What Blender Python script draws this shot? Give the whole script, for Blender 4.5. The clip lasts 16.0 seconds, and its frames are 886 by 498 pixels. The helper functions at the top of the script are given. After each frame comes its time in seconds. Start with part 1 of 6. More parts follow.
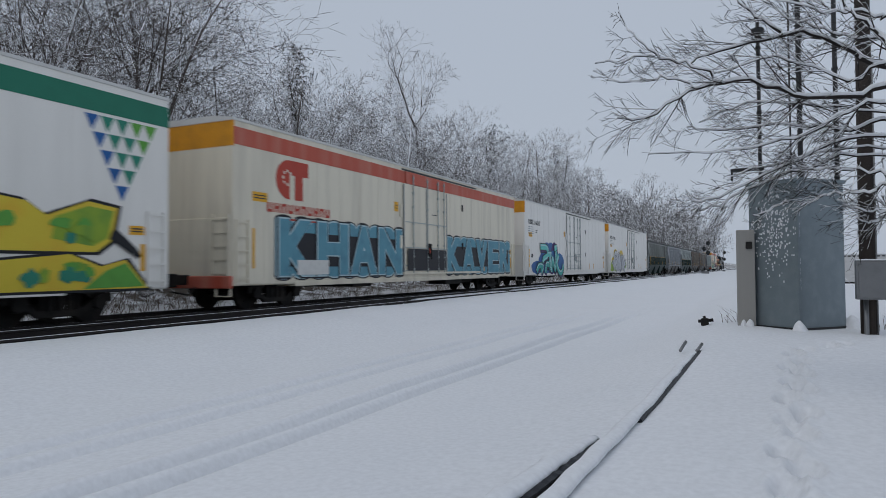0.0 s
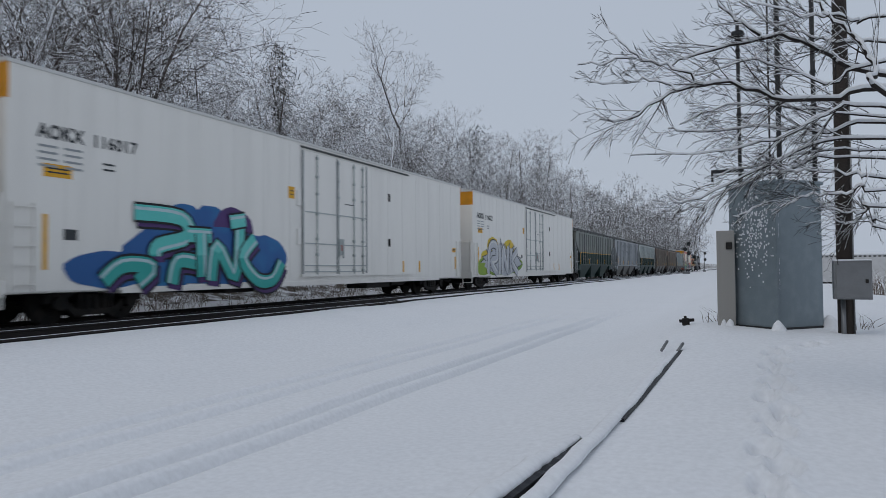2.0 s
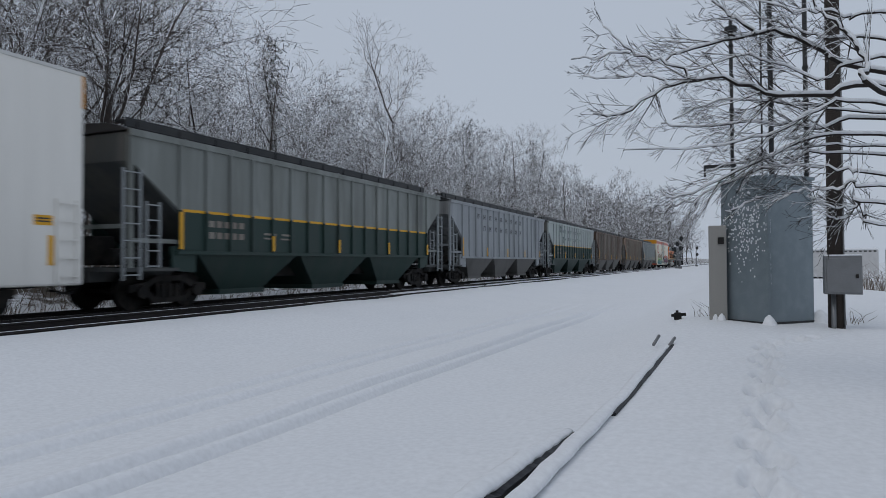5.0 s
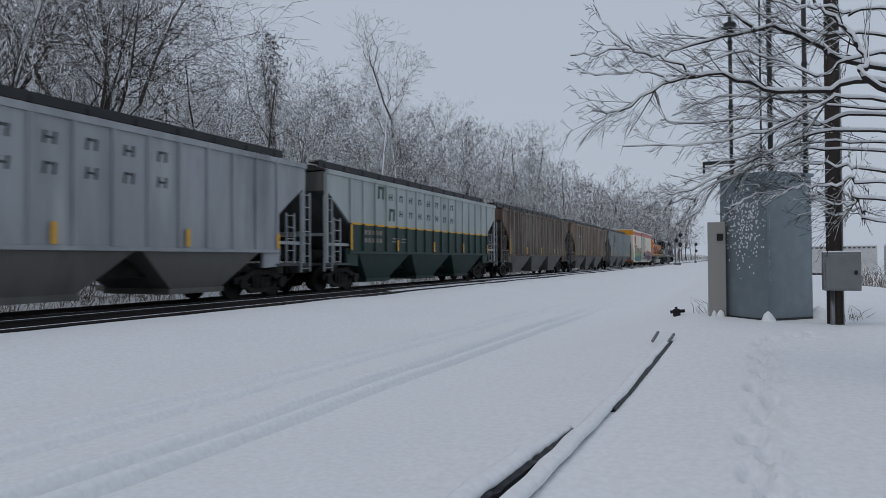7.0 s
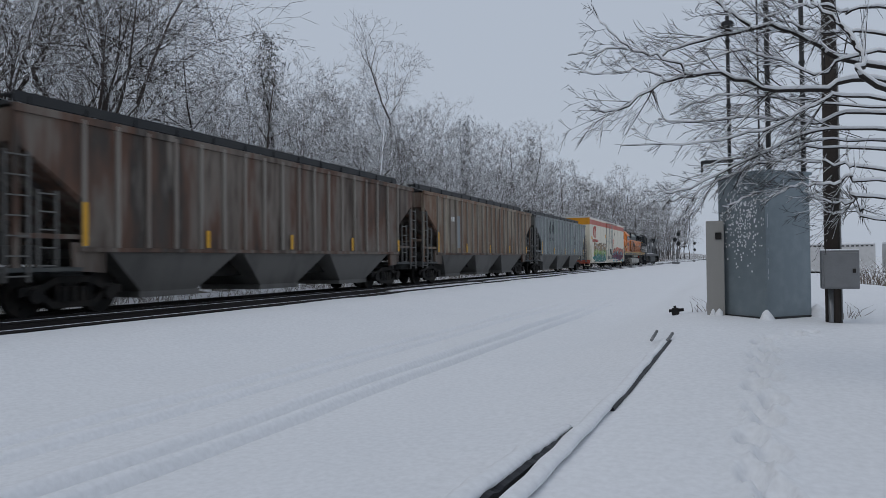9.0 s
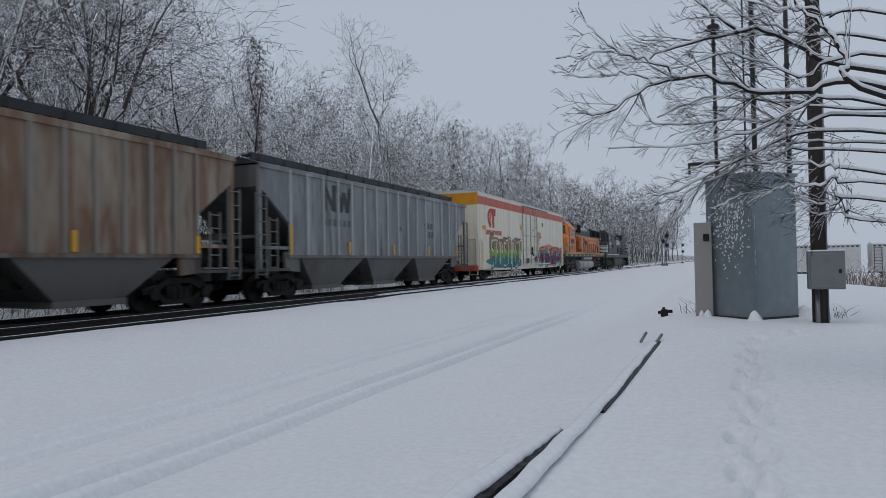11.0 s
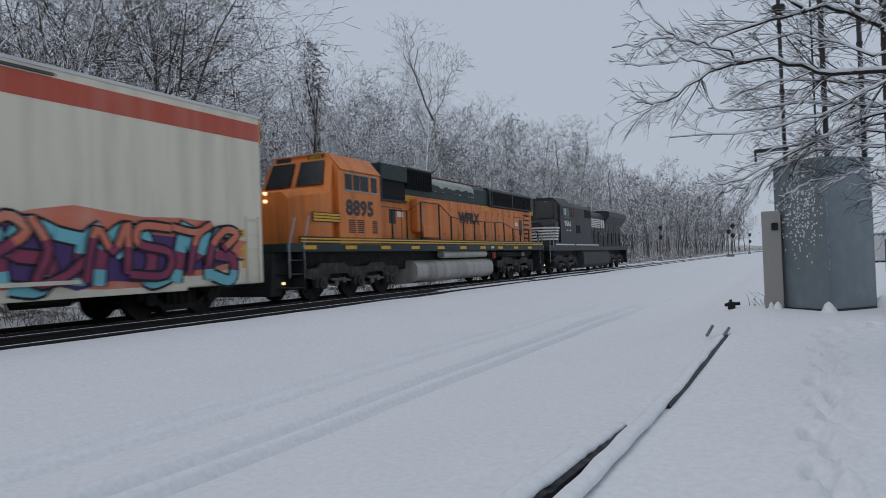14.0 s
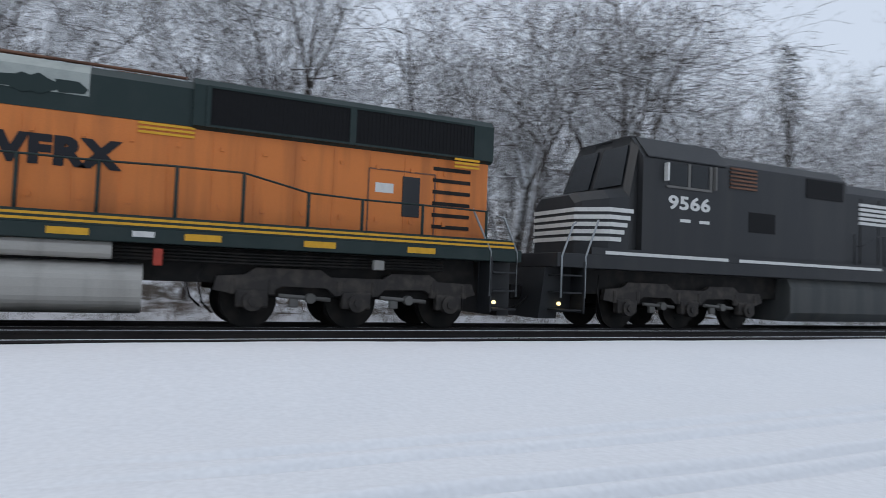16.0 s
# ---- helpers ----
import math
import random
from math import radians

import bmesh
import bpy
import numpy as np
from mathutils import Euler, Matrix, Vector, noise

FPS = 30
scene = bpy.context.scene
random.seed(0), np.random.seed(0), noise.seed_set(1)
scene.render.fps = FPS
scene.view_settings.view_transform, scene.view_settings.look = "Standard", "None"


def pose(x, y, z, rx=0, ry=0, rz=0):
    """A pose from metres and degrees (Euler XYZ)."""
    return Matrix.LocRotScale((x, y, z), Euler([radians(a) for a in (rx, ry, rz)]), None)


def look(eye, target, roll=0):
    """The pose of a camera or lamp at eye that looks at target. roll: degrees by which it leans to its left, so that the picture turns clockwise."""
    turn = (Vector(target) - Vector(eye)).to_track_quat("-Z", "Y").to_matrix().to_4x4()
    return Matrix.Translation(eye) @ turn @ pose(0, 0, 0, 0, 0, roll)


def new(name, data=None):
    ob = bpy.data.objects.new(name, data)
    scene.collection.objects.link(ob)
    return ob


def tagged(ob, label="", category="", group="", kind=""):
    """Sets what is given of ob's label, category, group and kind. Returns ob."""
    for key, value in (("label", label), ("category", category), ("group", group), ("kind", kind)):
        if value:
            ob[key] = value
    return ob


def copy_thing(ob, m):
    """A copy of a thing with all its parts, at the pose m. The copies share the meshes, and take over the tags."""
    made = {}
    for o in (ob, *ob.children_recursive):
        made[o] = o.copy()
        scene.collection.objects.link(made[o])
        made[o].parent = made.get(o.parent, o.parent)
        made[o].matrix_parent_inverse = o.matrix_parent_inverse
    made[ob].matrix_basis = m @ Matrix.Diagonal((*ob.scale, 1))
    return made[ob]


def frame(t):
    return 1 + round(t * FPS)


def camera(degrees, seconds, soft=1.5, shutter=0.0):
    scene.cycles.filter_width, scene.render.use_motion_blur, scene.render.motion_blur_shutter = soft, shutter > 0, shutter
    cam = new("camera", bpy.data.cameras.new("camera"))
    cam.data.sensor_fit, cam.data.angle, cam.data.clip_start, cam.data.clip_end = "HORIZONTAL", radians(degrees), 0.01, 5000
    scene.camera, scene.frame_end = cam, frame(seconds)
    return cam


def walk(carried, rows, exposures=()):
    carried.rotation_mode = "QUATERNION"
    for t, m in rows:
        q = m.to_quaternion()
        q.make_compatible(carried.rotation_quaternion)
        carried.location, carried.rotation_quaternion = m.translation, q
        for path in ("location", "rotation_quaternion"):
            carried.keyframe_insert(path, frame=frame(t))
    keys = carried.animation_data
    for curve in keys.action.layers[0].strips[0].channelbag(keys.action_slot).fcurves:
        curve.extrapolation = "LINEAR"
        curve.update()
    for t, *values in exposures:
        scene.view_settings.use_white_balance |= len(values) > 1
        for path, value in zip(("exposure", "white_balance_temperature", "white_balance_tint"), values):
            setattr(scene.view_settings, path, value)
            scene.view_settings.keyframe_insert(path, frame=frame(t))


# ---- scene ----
cam = camera(66.66, 16.0, soft=0.85, shutter=0.28)
EYE = 1.1
PATH = [
    (0.0, 0, 0, 1.1, 91.69, 0.40, 25.36),
    (0.5, 0, 0, 1.1, 91.67, 0.38, 24.80),
    (1.0, 0, 0, 1.1, 91.69, 0.27, 24.12),
    (1.5, 0, 0, 1.1, 91.73, 0.42, 23.99),
    (2.0, 0, 0, 1.1, 91.72, 0.43, 23.94),
    (2.5, 0, 0, 1.1, 91.68, 0.37, 23.84),
    (3.0, 0, 0, 1.1, 91.62, 0.39, 23.76),
    (3.5, 0, 0, 1.1, 91.47, 0.31, 23.60),
    (4.0, 0, 0, 1.1, 91.37, 0.27, 23.48),
    (6.5, 0, 0, 1.1, 91.01, 0.37, 23.28),
    (7.0, 0, 0, 1.1, 90.95, 0.37, 23.28),
    (7.5, 0, 0, 1.1, 90.93, 0.44, 23.29),
    (8.0, 0, 0, 1.1, 90.92, 0.58, 23.26),
    (8.5, 0, 0, 1.1, 90.91, 0.63, 23.24),
    (9.0, 0, 0, 1.1, 90.94, 0.61, 23.17),
    (11.5, 0, 0, 1.1, 91.20, 0.90, 22.04),
    (12.0, 0, 0, 1.1, 90.70, 0.73, 21.85),
    (12.5, 0, 0, 1.1, 90.20, 1.10, 21.80),
    (13.0, 0, 0, 1.1, 90.29, 1.45, 21.74),
    (13.5, 0, 0, 1.1, 90.90, 1.45, 24.06),
    (14.0, 0, 0, 1.1, 90.99, 2.10, 27.22),
    (14.5, 0, 0, 1.1, 91.01, 2.15, 29.43),
    (15.0, 0, 0, 1.1, 91.54, 1.45, 34.80),
    (15.5, 0, 0, 1.1, 91.82, -0.20, 47.14),
    (15.7, 0, 0, 1.1, 92.05, -0.90, 52.60),
    (15.9, 0, 0, 1.1, 92.32, -1.75, 60.30),
    (16.0, 0, 0, 1.1, 92.45, -2.20, 64.55),
    (16.1, 0, 0, 1.1, 92.55, -2.60, 68.85),
]
walk(cam, [(t, pose(x, y, z, a, r, w)) for t, x, y, z, a, r, w in PATH],
     [(0, 0.0), (14.9, 0.0), (15.5, 0.0), (15.75, 0.25), (16.0, 0.55)])

# ---- light ----
world = bpy.data.worlds.new("overcast")
scene.world = world
world.use_nodes = True
wn, wl = world.node_tree.nodes, world.node_tree.links
wn.clear()
sky = wn.new("ShaderNodeTexSky")
sky.sky_type, sky.sun_disc = "NISHITA", False
sky.sun_elevation, sky.sun_rotation = radians(53), radians(214)
sky.air_density, sky.dust_density = 1.5, 5.0
cloud = wn.new("ShaderNodeMix")
cloud.data_type = "RGBA"
cloud.inputs[0].default_value = 0.93
cloud.inputs[7].default_value = (4.4, 4.95, 5.85, 1)
bg, wo = wn.new("ShaderNodeBackground"), wn.new("ShaderNodeOutputWorld")
bg.inputs[1].default_value = 0.1
wl.new(sky.outputs[0], cloud.inputs[6])
wl.new(cloud.outputs[2], bg.inputs[0])
wl.new(bg.outputs[0], wo.inputs[0])
sun = new("sun", bpy.data.lights.new("sun", "SUN"))
sun.data.energy, sun.data.angle, sun.data.color = 0.42, radians(32), (1.0, 0.97, 0.93)
sun.matrix_world = look((-20, -30, 48), (0, 0, 0))


# ---- materials ----
def mat(name, color, rough=0.6, metal=0.0, dirt=None, dirt_amount=0.3, scale=6.0, bump=0.1, fine=60.0, streak=False, spec=0.3,
        coat=0.0, snow=None, vary=0.0, drift=0.9):
    """Principled paint: grain, dirt in two sizes, and snow on what faces up."""
    m = bpy.data.materials.new(name)
    m.use_nodes = True
    n, l = m.node_tree.nodes, m.node_tree.links
    p = n["Principled BSDF"]
    p.inputs["Roughness"].default_value, p.inputs["Metallic"].default_value = rough, metal
    p.inputs["Specular IOR Level"].default_value = spec
    p.inputs["Coat Weight"].default_value = coat
    tc = n.new("ShaderNodeTexCoord")
    mp = n.new("ShaderNodeMapping")
    mp.inputs["Scale"].default_value = (1, 1, 0.12) if streak else (1, 1, 1)
    l.new(tc.outputs["Object"], mp.inputs[0])
    big, small = n.new("ShaderNodeTexNoise"), n.new("ShaderNodeTexNoise")
    big.inputs["Scale"].default_value, big.inputs["Detail"].default_value = scale, 6
    small.inputs["Scale"].default_value, small.inputs["Detail"].default_value = fine, 4
    l.new(mp.outputs[0], big.inputs[0])
    l.new(tc.outputs["Object"], small.inputs[0])
    ramp = n.new("ShaderNodeValToRGB")
    ramp.color_ramp.elements[0].position, ramp.color_ramp.elements[1].position = 0.45, 0.75
    l.new(big.outputs[0], ramp.inputs[0])
    gain = n.new("ShaderNodeMath")
    gain.operation = "MULTIPLY"
    gain.inputs[1].default_value = dirt_amount
    l.new(ramp.outputs[0], gain.inputs[0])
    mix = n.new("ShaderNodeMix")
    mix.data_type = "RGBA"
    d = dirt if dirt else tuple(c * 0.55 for c in color)
    mix.inputs[6].default_value, mix.inputs[7].default_value = (*color, 1), (*d, 1)
    l.new(gain.outputs[0], mix.inputs[0])
    grain = n.new("ShaderNodeMix")
    grain.data_type, grain.blend_type = "RGBA", "MULTIPLY"
    grain.inputs[0].default_value = 0.25
    l.new(mix.outputs[2], grain.inputs[6])
    l.new(small.outputs[0], grain.inputs[7])
    last = grain.outputs[2]
    if vary:
        info, hv = n.new("ShaderNodeObjectInfo"), n.new("ShaderNodeHueSaturation")
        mr = n.new("ShaderNodeMapRange")
        mr.inputs[3].default_value, mr.inputs[4].default_value = 1 - vary, 1 + vary
        l.new(info.outputs["Random"], mr.inputs[0])
        l.new(mr.outputs[0], hv.inputs["Value"])
        l.new(last, hv.inputs["Color"])
        last = hv.outputs[0]
    if snow is not None:
        geo, sep = n.new("ShaderNodeNewGeometry"), n.new("ShaderNodeSeparateXYZ")
        l.new(geo.outputs["Normal"], sep.inputs[0])
        add = n.new("ShaderNodeMath")
        add.operation = "MULTIPLY_ADD"
        add.inputs[1].default_value, add.inputs[2].default_value = drift, -0.5 * drift
        l.new(big.outputs[0], add.inputs[0])
        s2 = n.new("ShaderNodeMath")
        l.new(sep.outputs[2], s2.inputs[0])
        l.new(add.outputs[0], s2.inputs[1])
        r2 = n.new("ShaderNodeMapRange")
        r2.inputs[1].default_value, r2.inputs[2].default_value = snow, snow + 0.12
        l.new(s2.outputs[0], r2.inputs[0])
        sm = n.new("ShaderNodeMix")
        sm.data_type = "RGBA"
        sm.inputs[7].default_value = (0.86, 0.88, 0.91, 1)
        l.new(r2.outputs[0], sm.inputs[0])
        l.new(last, sm.inputs[6])
        last = sm.outputs[2]
    l.new(last, p.inputs["Base Color"])
    bp = n.new("ShaderNodeBump")
    bp.inputs["Strength"].default_value, bp.inputs["Distance"].default_value = bump, 0.02
    l.new(small.outputs[0], bp.inputs["Height"])
    l.new(bp.outputs[0], p.inputs["Normal"])
    return m


def glow(name, color, power):
    m = bpy.data.materials.new(name)
    m.use_nodes = True
    p = m.node_tree.nodes["Principled BSDF"]
    p.inputs["Base Color"].default_value = (*color, 1)
    p.inputs["Emission Color"].default_value = (*color, 1)
    p.inputs["Emission Strength"].default_value = power
    return m


SNOW = mat("snow", (0.83, 0.845, 0.87), 0.75, dirt=(0.79, 0.81, 0.84), dirt_amount=0.6, scale=0.7, bump=0.015, fine=18)
HILL = mat("wooded_slope", (0.13, 0.11, 0.09), 0.9, dirt=(0.2, 0.18, 0.16), dirt_amount=0.6, scale=1.2, fine=9, bump=0.5, snow=0.93)
BALLAST = mat("ballast", (0.02, 0.02, 0.021), 0.95, dirt=(0.05, 0.05, 0.053), dirt_amount=0.35, scale=5, fine=26, bump=0.9, snow=1.2)
TIE = mat("tie_wood", (0.02, 0.018, 0.016), 0.9, scale=4, fine=40, bump=0.5)
RAIL = mat("rail_steel", (0.025, 0.021, 0.02), 0.6, 0.2, scale=3)
RAILTOP = mat("polished_rail", (0.45, 0.46, 0.48), 0.25, 0.9)
IRON = mat("bogie_iron", (0.013, 0.012, 0.0115), 0.7, 0.1, dirt=(0.06, 0.05, 0.04), dirt_amount=0.5, scale=3)
BLACK = mat("black_paint", (0.03, 0.032, 0.035), 0.5, dirt=(0.06, 0.058, 0.055), dirt_amount=0.5, scale=1.2, streak=True)
CREAM = mat("cream_car_paint", (0.8, 0.74, 0.6), 0.45, dirt=(0.4, 0.36, 0.3), dirt_amount=0.4, scale=2.2, streak=True, bump=0.05)
WHITE = mat("white_car_paint", (0.88, 0.86, 0.81), 0.42, dirt=(0.62, 0.6, 0.56), dirt_amount=0.25, scale=2.0, streak=True, bump=0.05)
ROOF = mat("snowy_roof_paint", (0.66, 0.66, 0.64), 0.6, scale=1.5, snow=0.75)
RED = mat("red_stripe", (0.52, 0.1, 0.06), 0.5, dirt=(0.6, 0.35, 0.28), dirt_amount=0.35, scale=2, streak=True)
GREEN = mat("green_stripe", (0.02, 0.19, 0.12), 0.5, scale=2)
ORANGE = mat("orange_band", (0.72, 0.31, 0.02), 0.5, dirt=(0.25, 0.12, 0.03), dirt_amount=0.4, scale=2)
YELLOW = mat("yellow_marker", (0.8, 0.42, 0.03), 0.5, scale=8)
GREY_H = mat("grey_hopper_paint", (0.33, 0.355, 0.365), 0.6, dirt=(0.14, 0.145, 0.15), dirt_amount=0.6, scale=1.6, streak=True)
LIGHT_H = mat("pale_hopper_paint", (0.47, 0.51, 0.50), 0.6, dirt=(0.24, 0.25, 0.245), dirt_amount=0.5, scale=1.6, streak=True)
DKGREEN = mat("dark_green_paint", (0.024, 0.05, 0.043), 0.55, dirt=(0.06, 0.064, 0.06), dirt_amount=0.5, scale=1.6, streak=True)
DARK_H = mat("grimy_hopper_paint", (0.075, 0.08, 0.08), 0.7, dirt=(0.17, 0.165, 0.15), dirt_amount=0.5, scale=1.4, streak=True)
LOCO_O = mat("orange_loco_paint", (0.74, 0.225, 0.05), 0.5, dirt=(0.28, 0.09, 0.03), dirt_amount=0.6, scale=2.6, streak=True, coat=0.1)
LOCO_G = mat("green_loco_paint", (0.016, 0.032, 0.03), 0.5, dirt=(0.06, 0.072, 0.068), dirt_amount=0.3, scale=1.5)
PRIMER = mat("flaking_primer", (0.42, 0.45, 0.42), 0.7, dirt=(0.12, 0.15, 0.14), dirt_amount=0.5, scale=2.5)
TANK_S = mat("silver_tank_paint", (0.5, 0.48, 0.44), 0.55, 0.0, dirt=(0.17, 0.155, 0.13), dirt_amount=0.75, scale=1.6, streak=True)
GALV = mat("galvanised_sheet", (0.23, 0.275, 0.3), 0.42, 0.6, dirt=(0.32, 0.37, 0.4), dirt_amount=0.5, scale=5, bump=0.05)
STEEL = mat("brushed_steel_box", (0.24, 0.245, 0.25), 0.4, 0.7, scale=5)
CONC = mat("weathered_grey_board", (0.32, 0.31, 0.29), 0.8, scale=3, streak=True)
POLE = mat("creosoted_wood", (0.035, 0.028, 0.024), 0.85, dirt=(0.08, 0.066, 0.055), dirt_amount=0.6, scale=5, streak=True, bump=0.6)
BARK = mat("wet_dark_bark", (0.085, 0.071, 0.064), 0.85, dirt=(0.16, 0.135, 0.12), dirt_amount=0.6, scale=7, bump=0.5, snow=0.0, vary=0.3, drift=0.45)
# Far bark: base colour lightened to stand for distance haze, plus lying snow.
BARK_HAZE = mat("haze_paled_bark", (0.12, 0.112, 0.108), 0.85, dirt=(0.19, 0.178, 0.17), dirt_amount=0.6, scale=2, bump=0.3, snow=0.22, vary=0.2, drift=0.4)
BARK_F = mat("near_dark_bark", (0.028, 0.023, 0.021), 0.8, scale=20, bump=0.4, snow=0.93)
BRUSH = mat("dead_brush", (0.15, 0.115, 0.09), 0.9, dirt=(0.27, 0.22, 0.17), dirt_amount=0.6, scale=0.8, snow=0.3, drift=0.5)
VINE = mat("vine_clad_bark", (0.035, 0.035, 0.03), 0.9, scale=8, snow=0.75)
GLASS = mat("dark_window_glass", (0.01, 0.013, 0.016), 0.12, spec=0.35)
LAMP = glow("headlight", (1.0, 0.66, 0.38), 1.6)
STEPLAMP = glow("step_light", (1.0, 0.8, 0.38), 1.3)
CHUTE = mat("grimy_chute_paint", (0.17, 0.165, 0.155), 0.65, dirt=(0.06, 0.058, 0.055), dirt_amount=0.7, scale=1.2, streak=True)
RUST_P = mat("rust_stained_panel", (0.2, 0.1, 0.065), 0.8, dirt=(0.07, 0.035, 0.025), dirt_amount=0.8, scale=1.2, streak=True)
PALE_P = mat("chalky_grey_panel", (0.3, 0.275, 0.24), 0.75, dirt=(0.16, 0.1, 0.075), dirt_amount=0.7, scale=1.5, streak=True)
WORN_P = mat("worn_grey_panel", (0.25, 0.27, 0.28), 0.7, dirt=(0.42, 0.43, 0.43), dirt_amount=0.5, scale=1.8, streak=True)
FRAME_P = mat("dusty_bogie_frame", (0.05, 0.045, 0.042), 0.75, dirt=(0.14, 0.12, 0.1), dirt_amount=0.6, scale=4)
def grime(name, colors, scale=0.55, rough=0.75):
    """Weathered paint: several tints run into one another in tall streaks, with stains and grain."""
    m = mat(name, colors[0], rough, scale=1.4, streak=True, dirt=tuple(c * 0.45 for c in colors[-1]), dirt_amount=0.45)
    n, l = m.node_tree.nodes, m.node_tree.links
    tc, mp, nz, rp = n.new("ShaderNodeTexCoord"), n.new("ShaderNodeMapping"), n.new("ShaderNodeTexNoise"), n.new("ShaderNodeValToRGB")
    mp.inputs["Scale"].default_value = (1, 1, 0.16)
    nz.inputs["Scale"].default_value, nz.inputs["Detail"].default_value, nz.inputs["Roughness"].default_value = scale, 5, 0.62
    l.new(tc.outputs["Object"], mp.inputs[0])
    l.new(mp.outputs[0], nz.inputs[0])
    l.new(nz.outputs[0], rp.inputs[0])
    e = rp.color_ramp.elements
    for i, c in enumerate(colors):
        at = 0.32 + 0.36 * i / (len(colors) - 1)
        q = e[i] if i < 2 else e.new(at)
        q.position, q.color = at, (*c, 1)
    mix = next(k for k in n if k.bl_idname == "ShaderNodeMix" and k.blend_type == "MIX")
    l.new(rp.outputs[0], mix.inputs[6])
    return m


BROWN_G = grime("sooty_brown_paint", ((0.03, 0.026, 0.024), (0.1, 0.075, 0.06), (0.2, 0.17, 0.145), (0.13, 0.07, 0.048), (0.05, 0.043, 0.038), (0.24, 0.21, 0.18)), 0.75)
TAN_G = grime("rusty_tan_streaks", ((0.11, 0.07, 0.05), (0.3, 0.25, 0.19), (0.2, 0.11, 0.07), (0.36, 0.31, 0.24), (0.12, 0.1, 0.08)), 0.8)
GREY_G = grime("worn_grey_streaks", ((0.11, 0.115, 0.118), (0.27, 0.285, 0.29), (0.2, 0.21, 0.215), (0.34, 0.355, 0.355), (0.1, 0.1, 0.1)), 0.8, 0.6)
NORTH_G = grime("pale_grey_streaks", ((0.24, 0.255, 0.27), (0.38, 0.4, 0.42), (0.31, 0.33, 0.345), (0.44, 0.46, 0.47)), 0.6, 0.6)
MINT_G = grime("faded_mint_streaks", ((0.34, 0.38, 0.375), (0.46, 0.5, 0.49), (0.4, 0.44, 0.43), (0.5, 0.54, 0.53)), 0.5, 0.55)
OLIVE_G = grime("grey_green_streaks", ((0.14, 0.15, 0.14), (0.26, 0.28, 0.265), (0.2, 0.215, 0.2), (0.3, 0.32, 0.3)), 0.6, 0.6)
MESH_B = mat("black_grille", (0.007, 0.007, 0.008), 0.8)
WHITE_P = mat("white_lettering", (0.75, 0.75, 0.72), 0.6)
DARK_P = mat("dark_lettering", (0.05, 0.055, 0.06), 0.6)
RED_P = mat("red_lettering", (0.5, 0.07, 0.045), 0.6)
HOUSE = mat("white_siding", (0.6, 0.6, 0.6), 0.8, scale=2)


